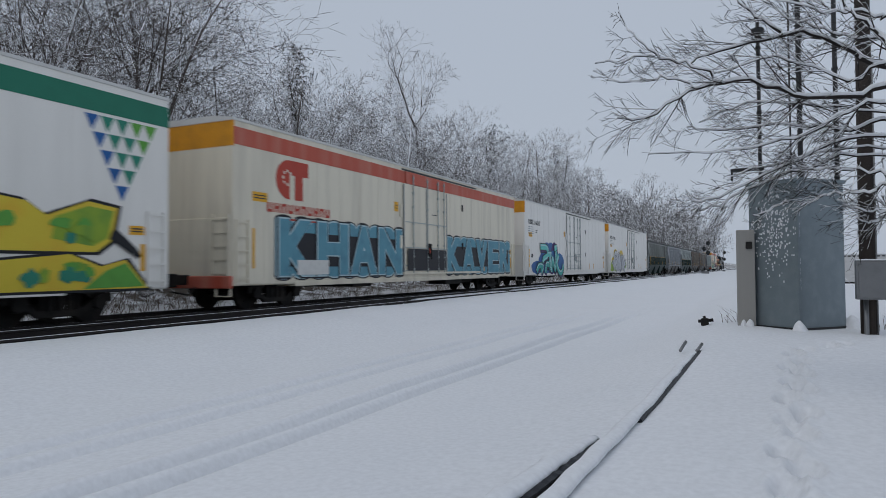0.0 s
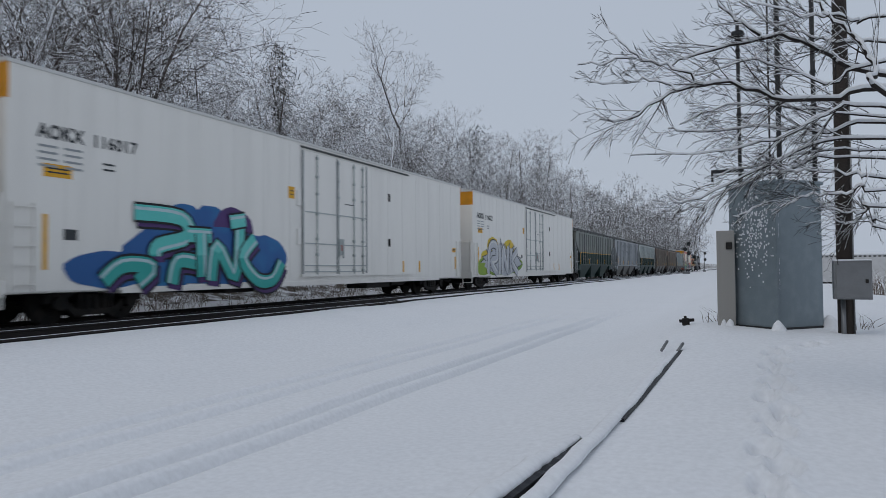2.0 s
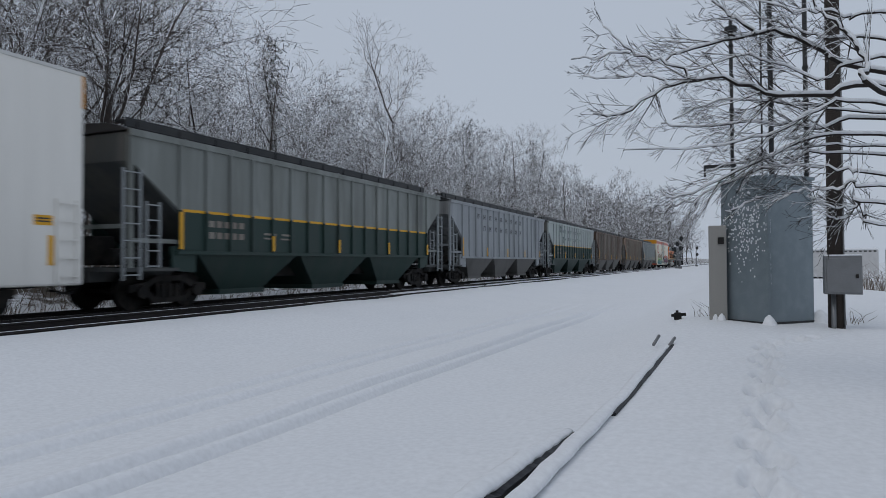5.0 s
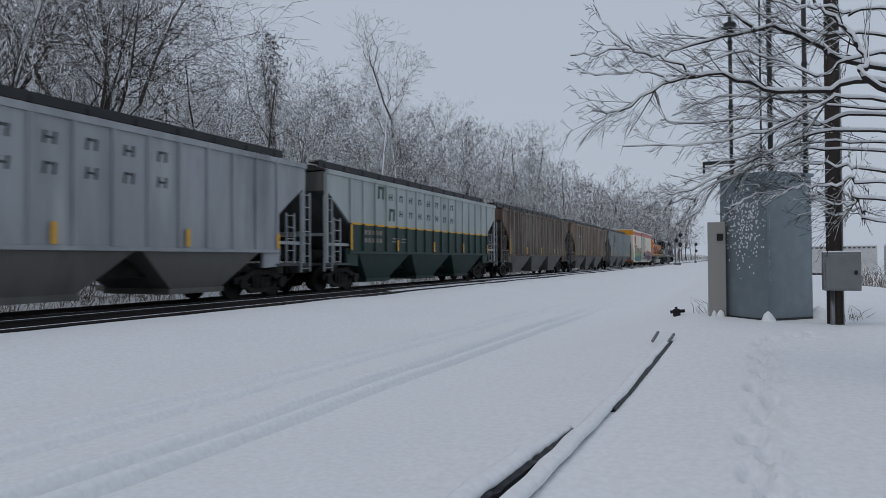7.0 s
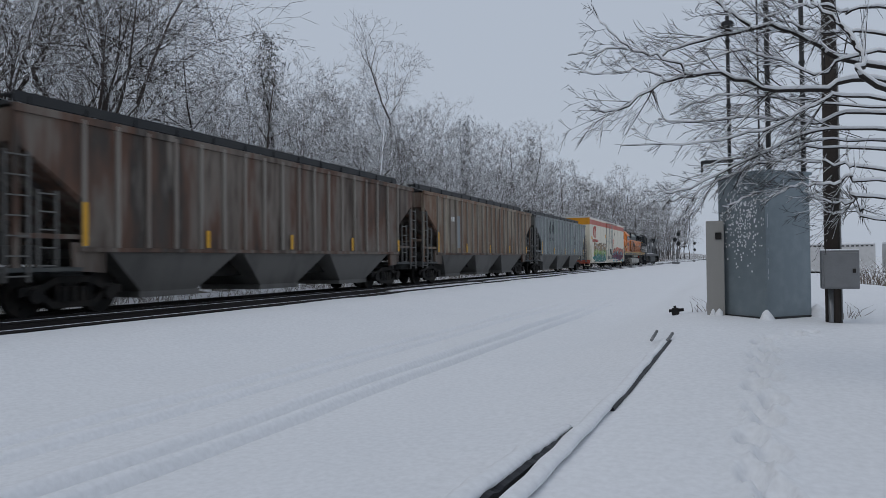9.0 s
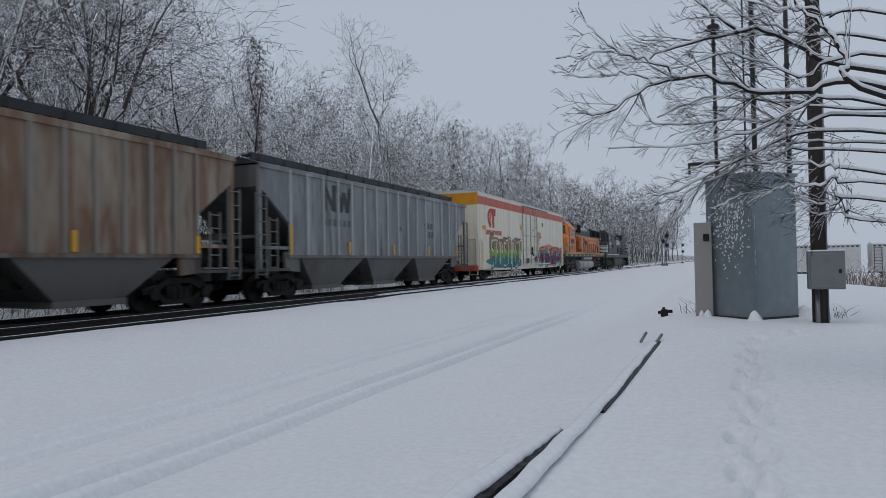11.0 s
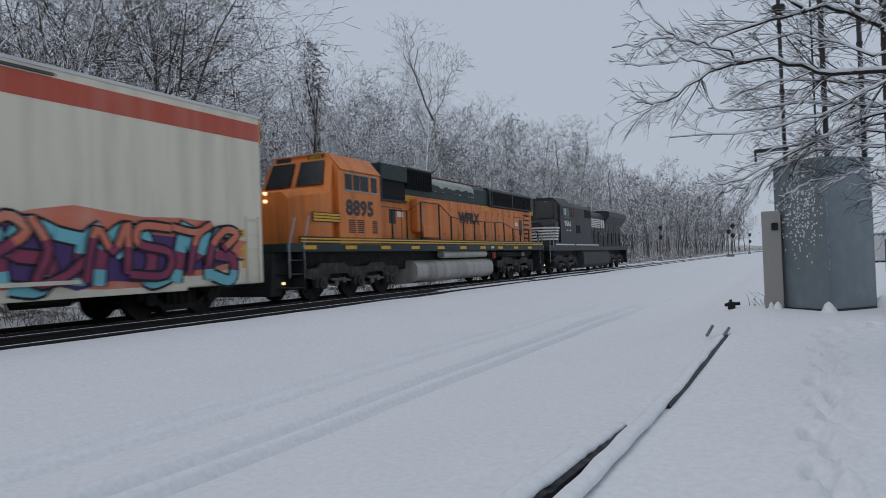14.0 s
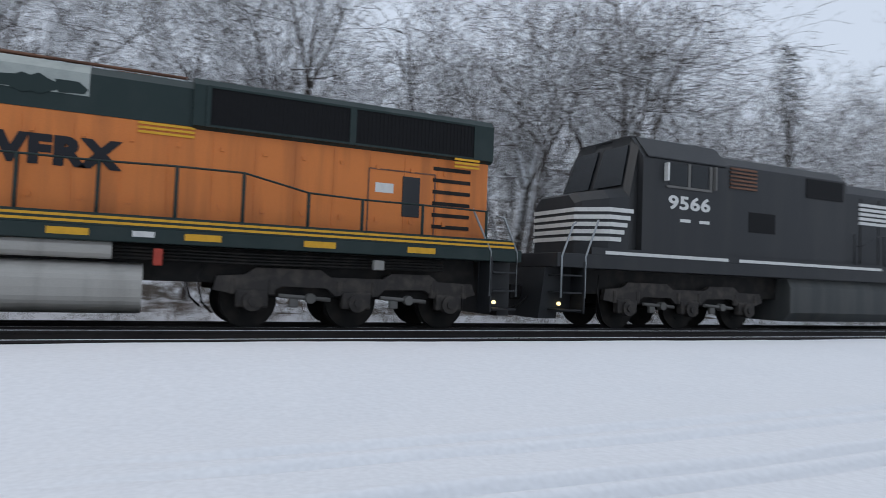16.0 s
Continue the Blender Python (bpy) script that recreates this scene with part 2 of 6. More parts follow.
# ---- building helpers ----
class Shape:
    """Collects boxes, prisms and tubes into one mesh."""

    def __init__(self):
        self.v, self.f, self.s = [], [], []

    def add(self, vs, fs, smooth=False):
        o = len(self.v)
        self.v += [tuple(p) for p in vs]
        self.f += [tuple(i + o for i in q) for q in fs]
        self.s += [smooth] * len(fs)
        return self

    def box(self, x0, x1, y0, y1, z0, z1, b=0.0):
        """A box whose edges are cut off by b."""
        if b <= 0:
            vs = [(x, y, z) for z in (z0, z1) for y in (y0, y1) for x in (x0, x1)]
            return self.add(vs, [(0, 2, 3, 1), (4, 5, 7, 6), (0, 1, 5, 4), (2, 6, 7, 3), (0, 4, 6, 2), (1, 3, 7, 5)])
        bm = bmesh.new()
        bmesh.ops.create_cube(bm, size=1)
        for w in bm.verts:
            w.co = ((x0 + x1) / 2 + w.co.x * (x1 - x0), (y0 + y1) / 2 + w.co.y * (y1 - y0), (z0 + z1) / 2 + w.co.z * (z1 - z0))
        bmesh.ops.bevel(bm, geom=bm.edges[:], offset=b, segments=2, affect="EDGES", profile=0.5)
        bm.verts.index_update()
        self.add([w.co[:] for w in bm.verts], [[w.index for w in q.verts] for q in bm.faces])
        bm.free()
        return self

    def prism(self, outline, a0, a1, axis="y"):
        """An outline pushed along an axis: (x, z) along y, (y, z) along x, (x, y) along z."""
        place = {"y": lambda p, q, a: (p, a, q), "x": lambda p, q, a: (a, p, q), "z": lambda p, q, a: (p, q, a)}[axis]
        k = len(outline)
        vs = [place(p, q, a) for a in (a0, a1) for p, q in outline]
        fs = [tuple(range(k)), tuple(reversed(range(k, 2 * k)))]
        fs += [(i, i + k, (i + 1) % k + k, (i + 1) % k) for i in range(k)]
        return self.add(vs, fs)

    def tube(self, pts, radii, k=6, caps=True, squash=1.0):
        pts = [Vector(p) for p in pts]
        if isinstance(radii, (int, float)):
            radii = [radii] * len(pts)
        vs, fs = [], []
        for i, p in enumerate(pts):
            d = (pts[min(i + 1, len(pts) - 1)] - pts[max(i - 1, 0)]).normalized()
            side = d.cross(Vector((0, 0, 1)))
            side = side.normalized() if side.length > 0.05 else Vector((1, 0, 0))
            up = side.cross(d)
            for j in range(k):
                a = 2 * math.pi * (j + 0.5) / k
                vs.append(p + (side * math.cos(a) + up * math.sin(a) * squash) * radii[i])
        for i in range(len(pts) - 1):
            for j in range(k):
                fs.append((i * k + j, i * k + (j + 1) % k, (i + 1) * k + (j + 1) % k, (i + 1) * k + j))
        self.add(vs, fs, k > 4)
        if caps:
            o = len(self.v) - len(vs)
            self.f += [tuple(o + j for j in reversed(range(k))), tuple(o + (len(pts) - 1) * k + j for j in range(k))]
            self.s += [False, False]
        return self

    def spike(self, p, q, r):
        """A thin three-sided twig that ends in a point."""
        d = (q - p).normalized()
        side = d.cross(Vector((0, 0, 1)))
        side = side.normalized() if side.length > 0.05 else Vector((1, 0, 0))
        up = side.cross(d)
        if len(self.v) // 4 % 5 < 3:
            up = -up
        a, b, c = p + up * -r, p + (side * 0.87 + up * 0.5) * r, p + (side * -0.87 + up * 0.5) * r
        return self.add([a, b, c, q], [(0, 1, 3), (1, 2, 3), (2, 0, 3)])

    def drum(self, c, r, a0, a1, axis="x", k=16):
        """A short cylinder round an axis through c."""
        ring = [(math.cos(2 * math.pi * i / k) * r, math.sin(2 * math.pi * i / k) * r) for i in range(k)]
        if axis == "x":
            out = [(c[1] + p, c[2] + q) for p, q in ring]
        elif axis == "y":
            out = [(c[0] + p, c[2] + q) for p, q in ring]
        else:
            out = [(c[0] + p, c[1] + q) for p, q in ring]
        return self.prism(out, a0, a1, axis)

    def mesh(self, name, *mats):
        me = bpy.data.meshes.new(name)
        me.from_pydata(self.v, [], self.f)
        me.polygons.foreach_set("use_smooth", self.s)
        for m in mats:
            me.materials.append(m)
        bm = bmesh.new()
        bm.from_mesh(me)
        if len(bm.faces) < 4000:
            bmesh.ops.recalc_face_normals(bm, faces=bm.faces[:])
        bm.to_mesh(me)
        bm.free()
        return me


def part(name, shape, material, parent, label="", at=None):
    ob = new(name, shape if isinstance(shape, bpy.types.Mesh) else shape.mesh(name, material))
    ob.parent = parent
    if at is not None:
        ob.matrix_basis = at
    if label:
        ob["label"] = label
    return ob


def thing(name, label, category, group="", at=None, kind=""):
    ob = new(name)
    ob.empty_display_size = 0.2
    if at is not None:
        ob.matrix_basis = at
    return tagged(ob, label, category, group, kind)


def solid(name, shape, material, label, category="", kind="", group="", at=None):
    ob = new(name, shape.mesh(name, material))
    if at is not None:
        ob.matrix_basis = at
    return tagged(ob, label, category, group, kind)


def lettering(text, width, height, depth, fat=0.0, lean=0.0, space=1.0):
    """Text in the built-in font as a mesh of that size on a car's near side: it reads along +y, faces +x, from (0, 0, 0) up."""
    cu = bpy.data.curves.new("text", "FONT")
    cu.body, cu.offset, cu.extrude, cu.shear, cu.resolution_u, cu.space_character = text, fat, 0.01, lean, 3, 1.0 + 1.6 * fat
    tmp = bpy.data.objects.new("text", cu)
    scene.collection.objects.link(tmp)
    me = bpy.data.meshes.new_from_object(tmp.evaluated_get(bpy.context.evaluated_depsgraph_get()))
    bpy.data.objects.remove(tmp)
    bpy.data.curves.remove(cu)
    xs, ys = [w.co.x for w in me.vertices], [w.co.y for w in me.vertices]
    sx, sy = width / (max(xs) - min(xs)), height / (max(ys) - min(ys))
    x0, y0 = min(xs), min(ys)
    for w in me.vertices:
        w.co = ((w.co.z + 0.01) / 0.02 * depth, (w.co.x - x0) * sx, (w.co.y - y0) * sy)
    return me


def paint_text(name, text, width, height, material, parent, x, y, z, depth=0.004, fat=0.0, lean=0.0, label="", turn=0):
    me = lettering(text, width, height, depth, fat, lean)
    me.materials.clear()
    me.materials.append(material)
    return part(name, me, None, parent, label, pose(x, y, z, 0, 0, turn))


def bars(parent, material, x, y, z, n, w, h, gap, name="lettering", label=""):
    """Unreadable or withheld writing as plain bars of its size."""
    s = Shape()
    for i in range(n):
        s.box(x, x + 0.004, y + i * (w + gap), y + i * (w + gap) + w, z, z + h)
    return part(name, s, material, parent, label)


# ---- ground ----
def ease(a, b, v):
    u = min(1.0, max(0.0, (v - a) / (b - a)))
    return u * u * (3 - 2 * u)


def ground_z(x, y):
    """Height of the snow: a low yard, a rise by the cabinet, the track bed's shoulder, the wooded bank."""
    z = -0.4 + 0.5 * ease(2, 11, y) * ease(-2.6, -0.4, x)
    z = z + (-0.1 - z) * ease(24, 70, y)
    z = z + (0.02 - z) * ease(-6.0, -9.6, x)
    z -= 0.37 * ease(-10.3, -10.5, x)
    if x < -17:
        u = -17 - x
        z += 0.35 * ease(0, 3, u) + 0.27 * max(0, u - 2) * ease(0, 8, u) * (1 - 0.45 * ease(10, 60, u))
        z += 0.5 * noise.noise((x * 0.16, y * 0.11, 0)) * ease(1, 8, u)
    if x > 3:
        z += 0.15 * noise.noise((x * 0.1, y * 0.1, 4)) * ease(3, 9, x) - 2.0 * ease(3.2, 9, x) * ease(14, 60, y)
    z += 0.035 * noise.noise((x * 0.45, y * 0.3, 2)) + 0.008 * noise.noise((x * 2.2, y * 1.7, 7))
    return z


def snow_detail(x, y):
    """Wheel ruts, boot prints and the hollow beside the buried rail."""
    z = 0.0
    if -7.5 < x < -3 and 0 < y < 40:
        fade = 1 - ease(16, 26, y)
        for rx, d in ((-5.72, 0.07), (-5.25, 0.08), (-4.32, 0.11), (-3.93, 0.12)):
            u = x - (rx + 0.013 * y + 0.03 * math.sin(y * 0.35))
            z -= fade * d * math.exp(-(u / 0.06) ** 2)
            z += fade * d * 0.3 * math.exp(-((u + 0.16) / 0.08) ** 2)
        u = x - (-4.12 + 0.013 * y)
        z -= 0.008 * fade * math.exp(-(u / 0.3) ** 4)
    if -0.6 < x < 1.1 and 2.5 < y < 11:
        for px, py in PRINTS:
            du, dv = (x - px) / 0.085, (y - py) / 0.15
            q = du * du + dv * dv
            if q < 9:
                z += -0.17 * math.exp(-q ** 1.4) + 0.03 * math.exp(-((q - 2.6) / 1.2) ** 2)
    return z


rng = random.Random(4)
PRINTS = []
for i in range(17):
    py = 3.3 + i * 0.36
    PRINTS.append((-0.06 + 0.045 * py + (0.055 if i % 2 else -0.055) + rng.uniform(-0.03, 0.03), py + rng.uniform(-0.06, 0.06)))
PRINTS += [(0.45, 9.5), (0.75, 9.9), (0.95, 10.2)]


def steps(*spans):
    out = []
    for a, b, d in spans:
        n = max(1, round((b - a) / d))
        out += [a + (b - a) * i / n for i in range(n)]
    return out + [spans[-1][1]]


def ground():
    xs = steps((-400, -120, 40), (-120, -40, 8), (-40, -16, 1.5), (-16, -10.6, 0.8), (-10.6, -10.1, 0.05), (-10.1, -6.6, 0.12), (-6.6, -3, 0.05), (-3, -0.6, 0.08),
               (-0.6, 1.1, 0.035), (1.1, 4, 0.15), (4, 12, 0.8), (12, 60, 6), (60, 500, 60))
    ys = steps((-120, -10, 10), (-10, 1, 1), (1, 11.2, 0.06), (11.2, 30, 0.25), (30, 60, 1.2), (60, 200, 7), (200, 700, 50), (700, 1500, 200))
    nx = len(xs)
    vs = [(x, y, ground_z(x, y) + snow_detail(x, y)) for y in ys for x in xs]
    fs = [(j * nx + i, j * nx + i + 1, (j + 1) * nx + i + 1, (j + 1) * nx + i) for j in range(len(ys) - 1) for i in range(nx - 1)]
    me = bpy.data.meshes.new("ground")
    me.from_pydata(vs, [], fs)
    me.materials.append(SNOW)
    me.materials.append(HILL)
    for p in me.polygons:
        p.use_smooth = True
        if p.center.x < -18.6:
            p.material_index = 1
    return tagged(new("ground", me), "smooth fresh snow with wheel ruts and boot prints, rising to a wooded bank", "snow ground", kind="structure")


TRACK_X, NEAR_X, GAUGE = -14.15, -11.1, 1.5


def tracks():
    bed = Shape()
    bed.prism([(-17.6, -0.5), (-16.4, -0.19), (-10.4, -0.19), (-10.1, -0.5)], -60, 700, "y")
    solid("ballast_bed", bed, BALLAST, "dark stone ballast under two railway tracks, dusted with snow", "ballast", "structure")
    prof = [(-0.07, 0), (0.07, 0), (0.07, 0.015), (0.012, 0.03), (0.012, 0.12), (0.036, 0.13), (0.036, 0.165), (-0.036, 0.165), (-0.036, 0.13), (-0.012, 0.12),
            (-0.012, 0.03), (-0.07, 0.015)]
    for cx, base in ((TRACK_X, -0.165), (NEAR_X, -0.09)):
        tr = thing("railway_track", "two steel rails on dark wooden ties in snow-dusted ballast", "railway track", "tracks", kind="structure")
        tr.location = (cx, 0, 0)
        for s in (-1, 1):
            part("rail", Shape().prism([(s * GAUGE / 2 + p, base + q) for p, q in prof], -60, 700), RAIL, tr, "dark steel rail")
            part("rail_head", Shape().box(s * GAUGE / 2 - 0.03, s * GAUGE / 2 + 0.03, -60, 700, base + 0.165, base + 0.168),
                 RAILTOP if cx == TRACK_X else SNOW, tr, "" if cx == TRACK_X else "strip of snow on the rail head")
        tie = Shape().box(-1.3, 1.3, -0.115, 0.115, base - 0.17, base + 0.005, 0.012).mesh("tie", TIE)
        for i in range(150):
            part("tie", tie, None, tr, at=pose(random.uniform(-0.04, 0.04), -8 + i * 0.55, 0, 0, 0, random.uniform(-0.8, 0.8)))
        sh = Shape()
        lift = base + 0.006
        for i in range(400):
            y = -20 + i * 0.75 + random.uniform(-0.2, 0.2)
            if cx == TRACK_X and y < 26:
                continue
            for s in (-0.35, 0.35, 0.0):
                if random.random() < 0.8:
                    w, l = random.uniform(0.08, 0.3), random.uniform(0.3, 0.75)
                    x = s + random.uniform(-0.1, 0.1)
                    ring = [(x + w * math.cos(a) * random.uniform(0.7, 1.2), y + l * math.sin(a) * random.uniform(0.7, 1.2)) for a in np.linspace(0, 5.6, 8)]
                    sh.add([(p, q, lift - 0.03) for p, q in ring] + [(x, y, lift + 0.03)], [(k, (k + 1) % 8, 8) for k in range(8)], True)
        if cx == NEAR_X:
            for i in range(420):
                y = 14 + i * 0.6
                if random.random() < 0.35 + 0.65 * ease(14, 26, y):
                    for s, w in ((-0.02, 0.62), (-1.35, 0.5)):
                        if s > -1 or random.random() < 0.6:
                            a, b = w * random.uniform(0.85, 1.05), w * random.uniform(0.85, 1.05)
                            sh.add([(s - a, y - 0.1, lift - 0.02), (s + b, y - 0.1, lift - 0.02), (s + b, y + 0.65, lift - 0.02), (s - a, y + 0.65, lift - 0.02), (s, y, lift + 0.05), (s, y + 0.55, lift + 0.05)],
                                   [(0, 1, 4), (1, 2, 5, 4), (2, 3, 5), (3, 0, 4, 5)], True)
            for a, b, y0, y1, thin in ((-0.66, 0.66, 21, 320, 0.1), (-2.1, -0.95, 33, 320, 0.25), (0.45, 0.7, -4, 24, 0.35), (-3.9, -2.6, 60, 320, 0.3)):
                y = y0
                while y < y1:
                    l = random.uniform(2.5, 7.0) * (1 + max(0, y) / 60)
                    n = 9
                    edge = [(y + l * k / n, 0.16 * noise.noise((y + k * 0.7, a, 1)), 0.16 * noise.noise((y + k * 0.7, b, 5))) for k in range(n + 1)]
                    vs = []
                    for k, (v, ea, eb) in enumerate(edge):
                        w = min(1, 0.25 + min(k, n - k) * 0.6)
                        m, h = (a + b) / 2, (b - a) / 2 * w
                        vs += [(m - h + ea * w, v, base - 0.02), (m - h * 0.6, v, base + 0.12), (m + h * 0.6, v, base + 0.12), (m + h + eb * w * (0.3 if b > 0.6 else 1), v, base - 0.02)]
                    sh.add(vs, [(4 * k + j, 4 * k + j + 1, 4 * k + 5 + j, 4 * k + 4 + j) for k in range(n) for j in range(3)], True)
                    y += l + random.uniform(0, 2.5) * thin * 4
            lump = Shape()
            for k in range(9):
                a = k * 0.7
                lump.tube([(0.02 * math.cos(a), 0.05 * math.sin(a), 0.0), (0.09 * math.cos(a), 0.14 * math.sin(a), 0.03 + 0.05 * (k % 3))], [0.05, 0.02], 5)
            lump = lump.mesh("snow_clump", SNOW)
            for i in range(22):
                part("snow_clump", lump, None, tr, at=pose(0.8, 2.6 + i * 1.15 + random.uniform(-0.25, 0.25), base + 0.05, 0, 0, random.uniform(0, 360)) @ Matrix.Scale(random.uniform(0.28, 0.55), 4))
        p = part("snow_patches", sh, SNOW, tr, "thin drifts of snow between the rails")
        p["kind"] = "stuff"


ground()
tracks()


# ---- rolling stock ----
WHEEL = 0.45


def wheelset_mesh(r=WHEEL):
    s = Shape()
    for sx in (-1, 1):
        s.drum((0, 0, 0), r, sx * 0.68, sx * 0.80, "x", 20)
        s.drum((0, 0, 0), r + 0.03, sx * 0.66, sx * 0.69, "x", 20)
        s.drum((0, 0, 0), 0.14, sx * 0.8, sx * 0.84, "x", 10)
        for k in range(3):
            a = k * 2.094
            s.drum((0, math.cos(a) * 0.25, math.sin(a) * 0.25), 0.05, sx * 0.8, sx * 0.815, "x", 6)
    s.drum((0, 0, 0), 0.08, -1.1, 1.1, "x", 8)
    return s.mesh("wheelset", IRON)


WHEELSET = wheelset_mesh()
WHEELS = []


def freight_bogie(parent, y):
    b = part("bogie", Shape().box(-1.0, 1.0, -0.2, 0.2, 0.42, 0.78, 0.03), IRON, parent, at=pose(0, y, 0))
    for sx in (-1, 1):
        f = Shape()
        top = [(-1.22, 0.44), (-1.22, 0.62), (-0.75, 0.68), (-0.42, 0.84), (0.42, 0.84), (0.75, 0.68), (1.22, 0.62), (1.22, 0.44), (0.72, 0.52), (0.42, 0.7), (-0.42, 0.7), (-0.72, 0.52)]
        f.prism(top, sx * 1.0, sx * 1.12, "x")
        f.prism([(-0.9, 0.5), (-0.78, 0.54), (-0.45, 0.3), (0.45, 0.3), (0.78, 0.54), (0.9, 0.5), (0.52, 0.17), (-0.52, 0.17)], sx * 1.0, sx * 1.12, "x")
        for yy in (-0.42, 0.36):
            f.box(min(sx * 1.0, sx * 1.12), max(sx * 1.0, sx * 1.12), yy, yy + 0.07, 0.25, 0.78)
        for yy in (-0.89, 0.89):
            f.drum((0, yy, WHEEL), 0.16, sx * 1.0, sx * 1.2, "x", 12)
        part("side_frame", f, IRON, b, "cast iron side frame")
        sp = Shape()
        for k in (-0.22, 0, 0.22):
            sp.drum((sx * 1.08, k, 0), 0.09, 0.3, 0.62, "z", 10)
        part("spring", sp, IRON, b)
    for yy in (-0.89, 0.89):
        WHEELS.append(part("wheelset", WHEELSET, None, b, at=pose(0, yy, WHEEL)))
    return b


def coupler(parent, y, d):
    s = Shape().box(-0.14, 0.14, min(y, y + d * 0.75), max(y, y + d * 0.75), 0.72, 0.98, 0.02)
    s.box(-0.22, 0.22, y + d * 0.65 - 0.14, y + d * 0.65 + 0.14, 0.66, 1.02, 0.03)
    s.tube([(0.4, y, 0.75), (0.42, y + d * 0.35, 0.45), (0.25, y + d * 0.8, 0.55)], 0.025, 6)
    return part("coupler", s, IRON, parent, "black knuckle coupler with an air hose")


def ladder(parent, x, y0, y1, z0, z1, material, rungs, name="ladder"):
    s = Shape()
    for y in (y0, y1):
        s.box(x, x + 0.05, y - 0.025, y + 0.025, z0, z1)
    for i in range(rungs):
        z = z0 + 0.12 + (z1 - z0 - 0.2) * i / max(1, rungs - 1)
        s.box(x + 0.03, x + 0.06, y0, y1, z - 0.015, z + 0.015)
    return part(name, s, material, parent)


SIDE = 1.6
CAR_END = 22.3


def reefer(y0, paint, label, band=None, stripe=None, door_seams=IRON):
    """Refrigerator car, near end at y = 0, near side at x = SIDE."""
    c = thing("refrigerator_car", label, "train car", "cars of the train", pose(TRACK_X, y0, 0))
    b = Shape().box(-SIDE, SIDE, 0, CAR_END, 0.68, 5.12, 0.05)
    part("body", b, paint, c)
    seam = Shape().box(SIDE, SIDE + 0.005, -0.01, 0.01, 0.85, 5.0).mesh("panel_seam", paint)
    for i in range(1, 18):
        y = i * CAR_END / 18
        if not 9.2 < y < 13.2:
            part("panel_seam", seam, None, c, at=pose(0, y, 0))
    part("roof", Shape().prism([(-SIDE - 0.02, 5.08), (SIDE + 0.02, 5.08), (SIDE + 0.02, 5.15), (0.9, 5.25), (-0.9, 5.25), (-SIDE - 0.02, 5.15)], -0.02, CAR_END + 0.02), ROOF, c, "roof dusted with snow")
    part("side_sill", Shape().box(-SIDE + 0.02, SIDE + 0.015, 2.6, CAR_END - 2.6, 0.62, 0.76, 0.01), paint, c)
    part("underframe", Shape().box(-0.6, 0.6, 0.3, CAR_END - 0.3, 0.62, 0.8).box(-1.3, 1.3, 6.2, 7.4, 0.5, 0.8).box(0.5, 1.4, 13.6, 15.4, 0.42, 0.78, 0.03)
         .drum((1.0, 0, 0.62), 0.17, 16.0, 17.2, "y", 12), IRON, c, "black underframe with brake gear")
    if band:
        part("end_band", Shape().box(-SIDE - 0.004, SIDE + 0.004, -0.006, 0.05, 4.4, 5.09), band, c, "orange band across the end")
        part("end_band", Shape().box(-SIDE - 0.004, SIDE + 0.004, CAR_END - 0.05, CAR_END + 0.006, 4.4, 5.09), band, c, "orange band across the end")
    if stripe:
        part("stripe", Shape().box(SIDE, SIDE + 0.008, 0.03, CAR_END - 0.03, 4.45, 4.92), stripe, c, "painted stripe below the eaves")
    # plug door with locking rods and track
    d = part("plug_door", Shape().box(SIDE - 0.02, SIDE + 0.05, 9.3, 13.15, 0.96, 4.88 if stripe is None else 4.44, 0.02), paint, c)
    if stripe:
        part("stripe", Shape().box(SIDE + 0.05, SIDE + 0.056, 9.45, 13.05, 4.47, 4.9).box(SIDE, SIDE + 0.05, 9.45, 13.05, 4.45, 4.92), stripe, d)
    for y in (10.0, 11.25, 12.25, 12.85):
        r = Shape().tube([(SIDE + 0.09, y, 0.95), (SIDE + 0.09, y, 4.82)], 0.02, 6)
        for z in (1.1, 1.6, 2.1, 2.9, 3.55, 4.1, 4.7):
            r.box(SIDE + 0.045, SIDE + 0.12, y - 0.04, y + 0.04, z - 0.04, z + 0.04)
        part("locking_rod", r, LIGHT_H, d, "grey vertical locking rod")
    for z in (1.05, 1.25, 1.95, 2.95):
        part("door_bar", Shape().box(SIDE + 0.045, SIDE + 0.075, 9.4, 13.1, z - 0.018, z + 0.018), LIGHT_H, d)
    for y in (9.28, 11.2, 13.17):
        part("door_seam", Shape().box(SIDE + 0.03, SIDE + 0.07, y - 0.02, y + 0.02, 0.95, 4.4 if stripe else 4.86), GREY_H, d)
    part("lock", Shape().box(SIDE + 0.05, SIDE + 0.16, 11.25, 11.5, 1.6, 2.15, 0.02).tube([(SIDE + 0.16, 11.38, 2.1), (SIDE + 0.2, 11.38, 1.5)], 0.03, 6), door_seams if stripe else LIGHT_H, d, "door lock box with a crank")
    part("lock_plate", Shape().box(SIDE + 0.16, SIDE + 0.165, 11.3, 11.45, 1.75, 1.95), RED_P, d, "small red lock plate")
    for y, z in ((9.1, 3.1), (9.1, 1.9)):
        part("door_bumper", Shape().box(SIDE, SIDE + 0.05, y - 0.1, y + 0.1, z, z + 0.5, 0.02), paint, c)
    bars(d, DARK_P, SIDE + 0.052, 11.7, 3.35, 1, 0.55, 0.03, 0)
    part("door_track", Shape().box(SIDE, SIDE + 0.09, 9.2, 17.0, 0.9, 0.98), paint, c)
    part("door_track", Shape().box(SIDE, SIDE + 0.06, 9.2, 16.6, 4.95, 5.0), DARK_H, c)
